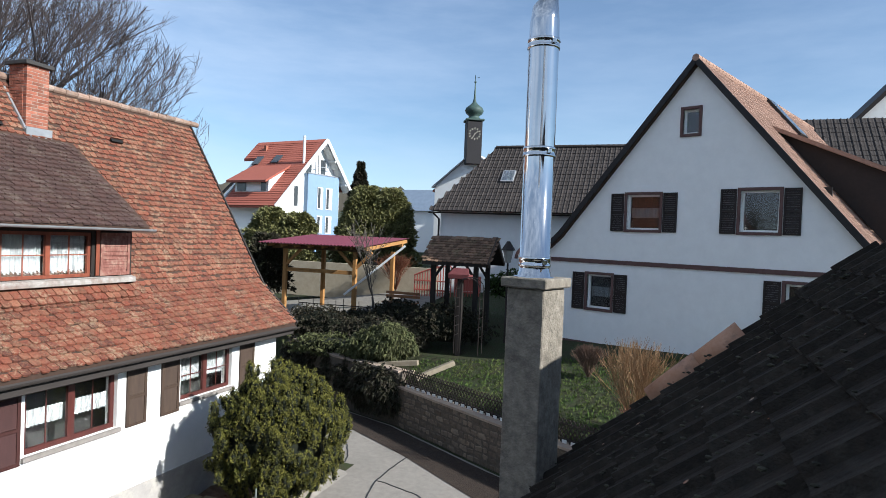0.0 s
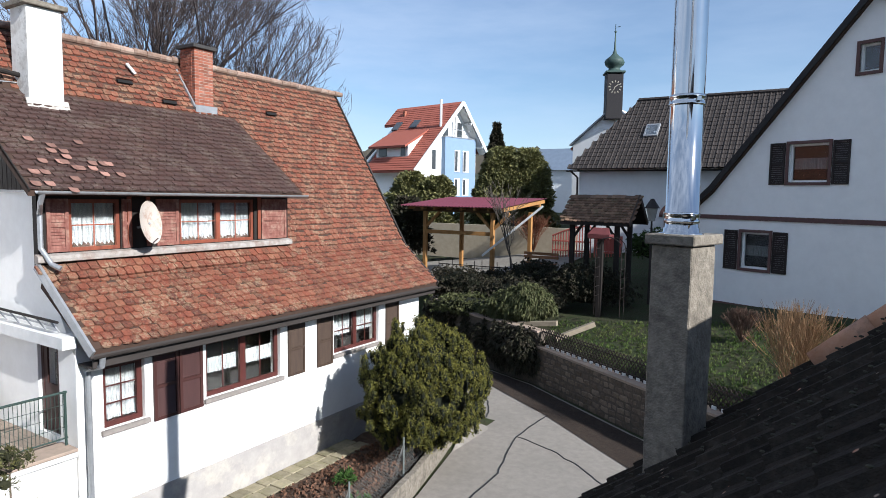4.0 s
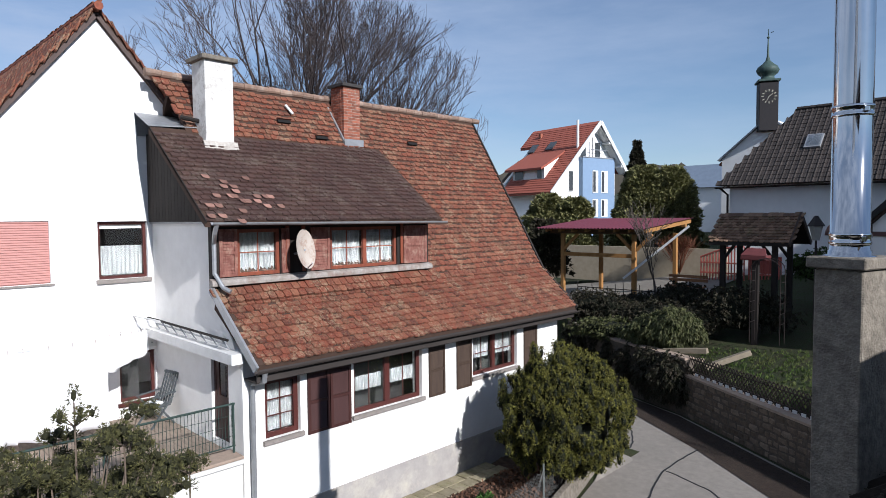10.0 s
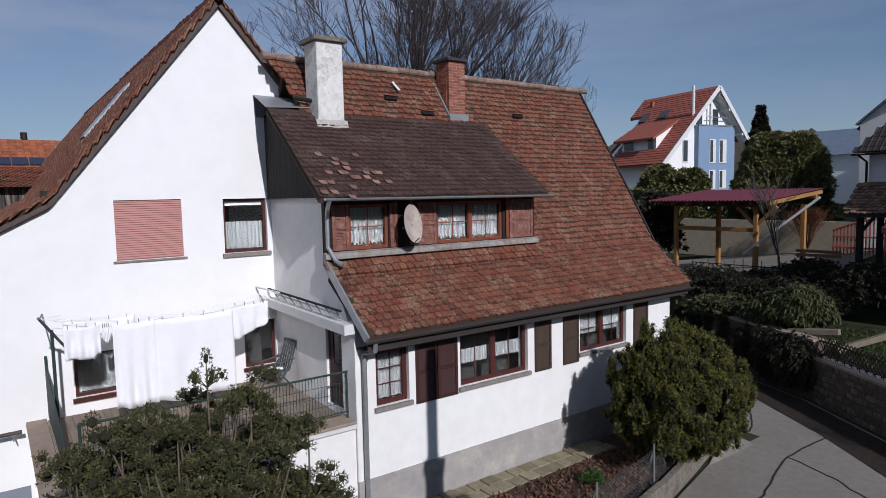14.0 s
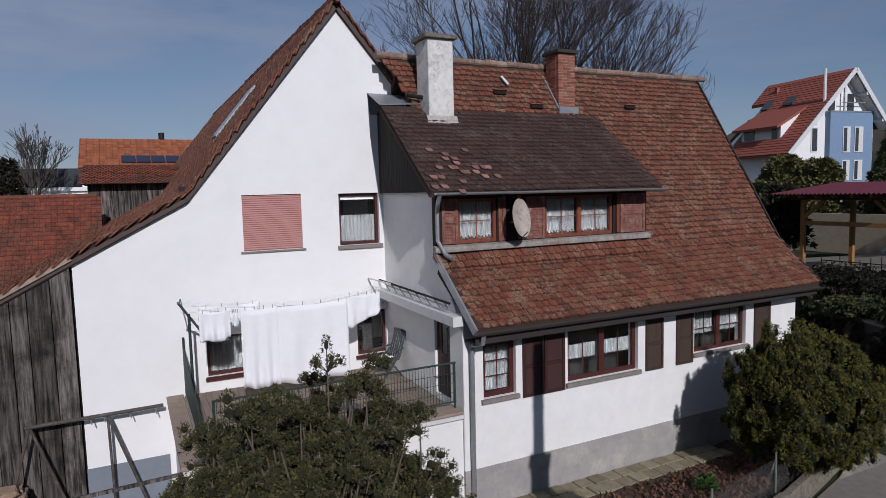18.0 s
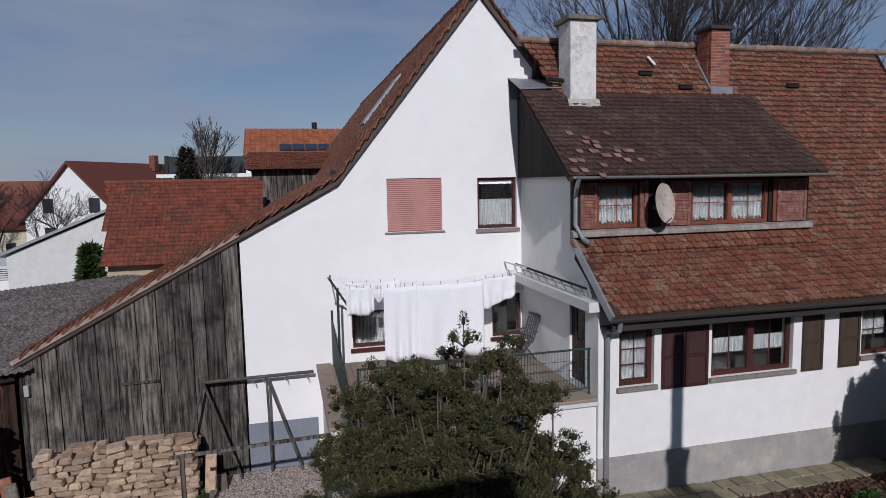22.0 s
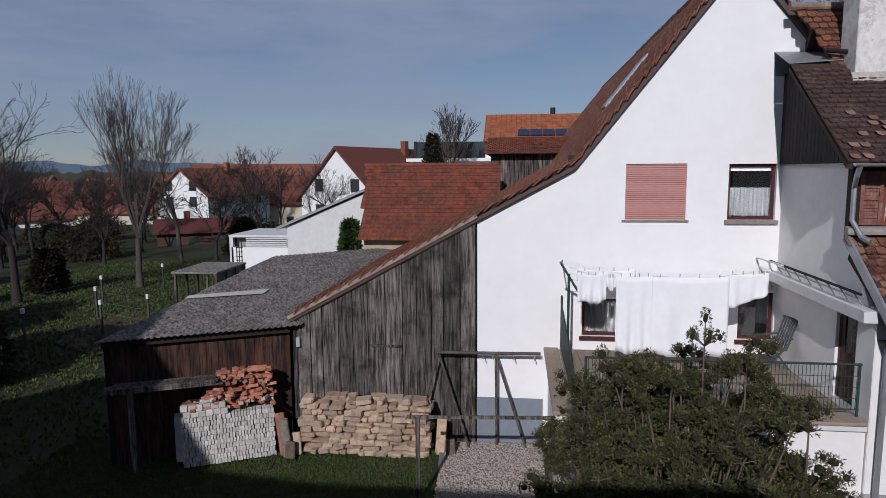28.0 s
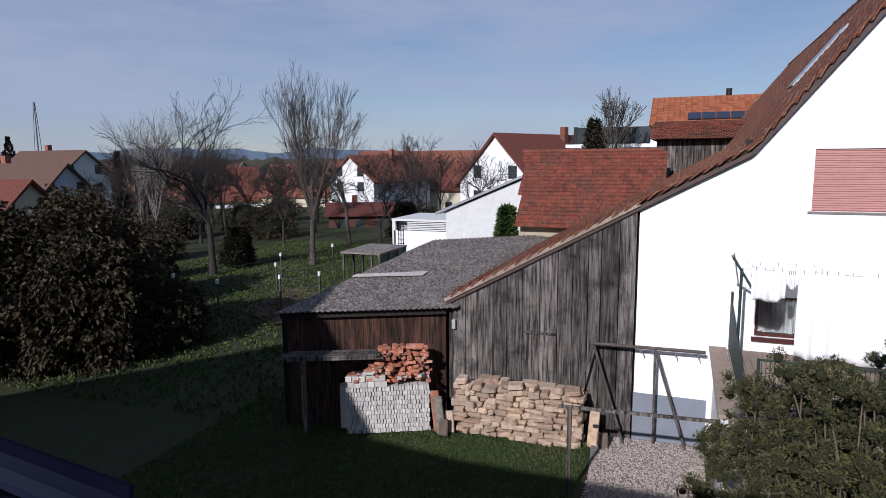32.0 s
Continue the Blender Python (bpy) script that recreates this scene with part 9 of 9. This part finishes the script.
def village_house(x, y, w, l, h, rh, ang, roof_m, wall_m, label, panels=False, gz=None, chimney=True):
    th = thing("village_house", label, "house", (x, y, gz if gz is not None else ground_z(x, y)), "village houses")
    z0 = ground_z(x, y) - 0.5 if gz is None else gz
    M = Matrix.Translation((x, y, z0)) @ Matrix.Rotation(radians(ang), 4, "Z")

    def pp(name, bm, m, parent=th, lab=""):
        bmesh.ops.transform(bm, matrix=M, verts=bm.verts)
        return part(name, bm, m, parent, lab)
    body = pp("wall", prism(B(), [(-w / 2, -l / 2, 0), (-w / 2, -l / 2, h), (0, -l / 2, h + rh), (w / 2, -l / 2, h), (w / 2, -l / 2, 0)], (0, l, 0)), wall_m)
    e = 0.5
    k = rh / (w / 2)
    rf = pp("roof", prism(B(), [(-w / 2 - e, -l / 2 - 0.4, h - e * k + 0.1), (0, -l / 2 - 0.4, h + rh + 0.15), (w / 2 + e, -l / 2 - 0.4, h - e * k + 0.1), (w / 2 + e, -l / 2 - 0.4, h - e * k - 0.12), (0, -l / 2 - 0.4, h + rh - 0.1), (-w / 2 - e, -l / 2 - 0.4, h - e * k - 0.12)], (0, l + 0.8, 0)), roof_m)
    if chimney:
        pp("chimney", box(B(), 0.3, l * 0.1, h + rh - 0.6, 0.9, l * 0.1 + 0.6, h + rh + 0.9), BRICK, th)
    for side_ in (-1, 1):
        for zz in (1.2, 4.0, h + 0.6):
            for yy in (-0.28, 0.05, 0.3):
                if zz + 1.2 < h:
                    win = pp("window", box(B(), side_ * (w / 2 + 0.0), l * yy - 0.5, zz, side_ * (w / 2 + 0.04), l * yy + 0.5, zz + 1.2), DGL, body)
        for zz in (1.2, 4.0, h + 0.4):
            for xx in (-w * 0.25, w * 0.22):
                if zz < h + rh * 0.4:
                    pp("window", box(B(), xx - 0.5, side_ * l / 2, zz, xx + 0.5, side_ * (l / 2 + 0.04), zz + 1.2), DGL, body)
    if panels:
        sl_ = Vector((w / 2, 0, -rh)).normalized()
        for i in range(4):
            for s_ in (0.3, 0.62):
                c_ = Vector((w / 2 * s_, -l * 0.3 + i * 1.75, h + rh - rh * s_ + 0.22))
                pp("solar_panel", obox(B(), c_, (1.5, 1.6, 0.06), Matrix((sl_, Vector((0, 1, 0)), sl_.cross(Vector((0, 1, 0))))).transposed()), MATS["solar_panel"], rf)
    return th


WALLS = [MATS["bright_white_render"], mat("cream_render", (0.62, 0.56, 0.42), (0.56, 0.50, 0.38), 3, 0.9, 0.1), mat("blue_white_render", (0.56, 0.60, 0.68), (0.52, 0.56, 0.64), 3, 0.9, 0.1)]


def faced(x, y, top, rh, h, w, l, turned, roof_m, wall_m, label, panels=False, chimney=True):
    """A village house by the place and height of its ridge, its gable turned so many degrees from the garden."""
    ang = math.degrees(math.atan2(-x, y)) + turned
    back = l / 2 if abs(turned) < 60 else 0.0
    village_house(x - back * math.sin(radians(ang)), y + back * math.cos(radians(ang)), w, l, h, rh, ang, roof_m, wall_m, label, panels, top - rh - h, chimney)


faced(-32.2, -44.9, 5.1, 2.9, 4.0, 7.6, 10, 48, ROOFS[0], WALLS[1], "cream house with red roof and solar panels", True)
faced(-43.5, -55.2, 6.2, 3.3, 5.0, 7.4, 13, 42, ROOFS[2], WALLS[2], "pale-blue gabled house with solar panels", True)
faced(-60.8, -73.3, 7.8, 3.4, 6, 8.5, 12, 38, ROOFS[2], WALLS[0], "white gabled house with brown roof")
faced(-72.0, -40.5, 6.9, 3.0, 5.5, 7.4, 13, -40, ROOFS[1], WALLS[0], "white house with balcony and orange roof")
faced(-63.2, -34.0, 1.55, 0.9, 3.0, 5.0, 7.6, 88, mat("dark_red_outbuilding_roof", (0.12, 0.035, 0.028), (0.08, 0.026, 0.022), 3, 0.85, 0.2, stretch=(1, 1, 3)), mat("dark_brick", (0.10, 0.045, 0.033), (0.07, 0.034, 0.026), 5, 0.95, 0.2), "low brick outbuilding with red roof")
faced(-57.55, -17.0, 8.7, 4.5, 6.0, 9.4, 16, -42, ROOFS[0], WALLS[0], "white timbered gable house with red roof")
faced(-103, -43.6, 7.7, 5.0, 5.5, 11, 21, 85, ROOFS[1], WALLS[0], "long farm building with orange roof")
faced(-90, -36, 5.9, 3.6, 4.5, 9, 10, 80, ROOFS[0], WALLS[1], "house with low brown-red roof")
faced(-74, -79, 5.5, 4.6, 4.5, 10, 14, 80, ROOFS[1], WALLS[1], "house with orange roof among trees")
faced(-85, -73, 5.2, 4.8, 4.5, 10, 13, 95, ROOFS[0], WALLS[0], "long house with red roof")
faced(-92, -60, 5.6, 4.6, 4.5, 10, 12, 70, ROOFS[1], WALLS[1], "house with orange roof among trees")
faced(-76, -3, 8.6, 4.4, 6, 10, 18, 90, ROOFS[0], WALLS[0], "white house with long red roof", chimney=False)
for k in range(26):
    a_ = radians(vrg.uniform(82, 152))
    d_ = vrg.uniform(150, 330)
    faced(-math.sin(a_) * d_, math.cos(a_) * d_, vrg.uniform(4.5, 7.0), 4.2, 5.0, 9.5, vrg.uniform(11, 18), vrg.uniform(0, 120), ROOFS[k % 3], WALLS[k % 3], "distant village house with tiled roof")
for k in range(34):
    a_ = radians(vrg.uniform(80, 155))
    d_ = vrg.uniform(55, 190)
    x, y = -math.sin(a_) * d_, math.cos(a_) * d_
    if k % 3 == 0:
        conifer("distant_conifer", "dark conifer among the village houses", (x, y, ground_z(x, y)), vrg.uniform(5, 9), vrg.uniform(1.5, 2.6), 200 + k, 260, DARK_LEAF, k % 2 == 0)
    else:
        bare_tree("distant_tree", "leafless tree among the village houses", (x, y, ground_z(x, y)), vrg.uniform(6, 10), 200 + k, 4, None, 0.6, BARK_DARK, 0.25, 0.03, (2, 3), group="distant trees")
# woods and hills on the skyline
WOOD_FAR = mat("winter_wood", (0.085, 0.075, 0.06), (0.06, 0.055, 0.045), 0.12, 0.95, 0.0)
# the blue of distant haze is put into the hills' colour
HILL = mat("hill_in_painted_haze", (0.13, 0.18, 0.25), (0.12, 0.165, 0.235), 0.002, 1.0, 0.0)


def skyline(name, label, a0, a1, dist_, h0, h1, seed, material, freq):
    V, F = [], []
    n_ = 260
    for k in range(n_ + 1):
        a_ = radians(a0 + (a1 - a0) * k / n_)
        x, y = -math.sin(a_) * dist_, math.cos(a_) * dist_
        hh = h0 + (h1 - h0) * (0.5 + 0.5 * noise.fractal((k * freq, seed, 0), 0.6, 2.0, 6))
        V += [(x, y, -30), (x, y, hh), (x * 1.12, y * 1.12, -30)]
        if k:
            b_ = 3 * k
            F += [(b_ - 3, b_, b_ + 1, b_ - 2), (b_ - 2, b_ + 1, b_ + 2, b_ - 1)]
    tagged(raw(name, V, F, material), label, "hills", kind="structure")


skyline("backdrop_hills", "far hills on the horizon, tinted with painted blue haze", 60, 175, 2300, 4, 62, 3, HILL, 0.02)
skyline("backdrop_woods", "belt of leafless woods on the plain", 62, 172, 420, 4.5, 9.5, 5, WOOD_FAR, 0.35)
skyline("backdrop_ridge", "wooded hill above the village", -12, 62, 700, 45, 66, 7, WOOD_FAR, 0.05)
mast = thing("lattice_mast", "thin lattice radio mast on the horizon", "mast", (-198, -264.5, 0))
bm = B()
for k in range(12):
    z0, z1 = k * 2.65, k * 2.65 + 2.65
    w0, w1 = 1.3 - k * 0.09, 1.3 - (k + 1) * 0.09
    for sx, sy in ((-1, -1), (-1, 1), (1, -1), (1, 1)):
        tube(bm, (-198 + sx * w0, -264.5 + sy * w0, z0), (-198 + sx * w1, -264.5 + sy * w1, z1), 0.16, 4)
    tube(bm, (-198 - w0, -264.5 - w0, z0), (-198 + w1, -264.5 + w1, z1), 0.1, 4)
    tube(bm, (-198 + w0, -264.5 + w0, z0), (-198 - w1, -264.5 - w1, z1), 0.1, 4)
part("lattice", bm, ZINC, mast)
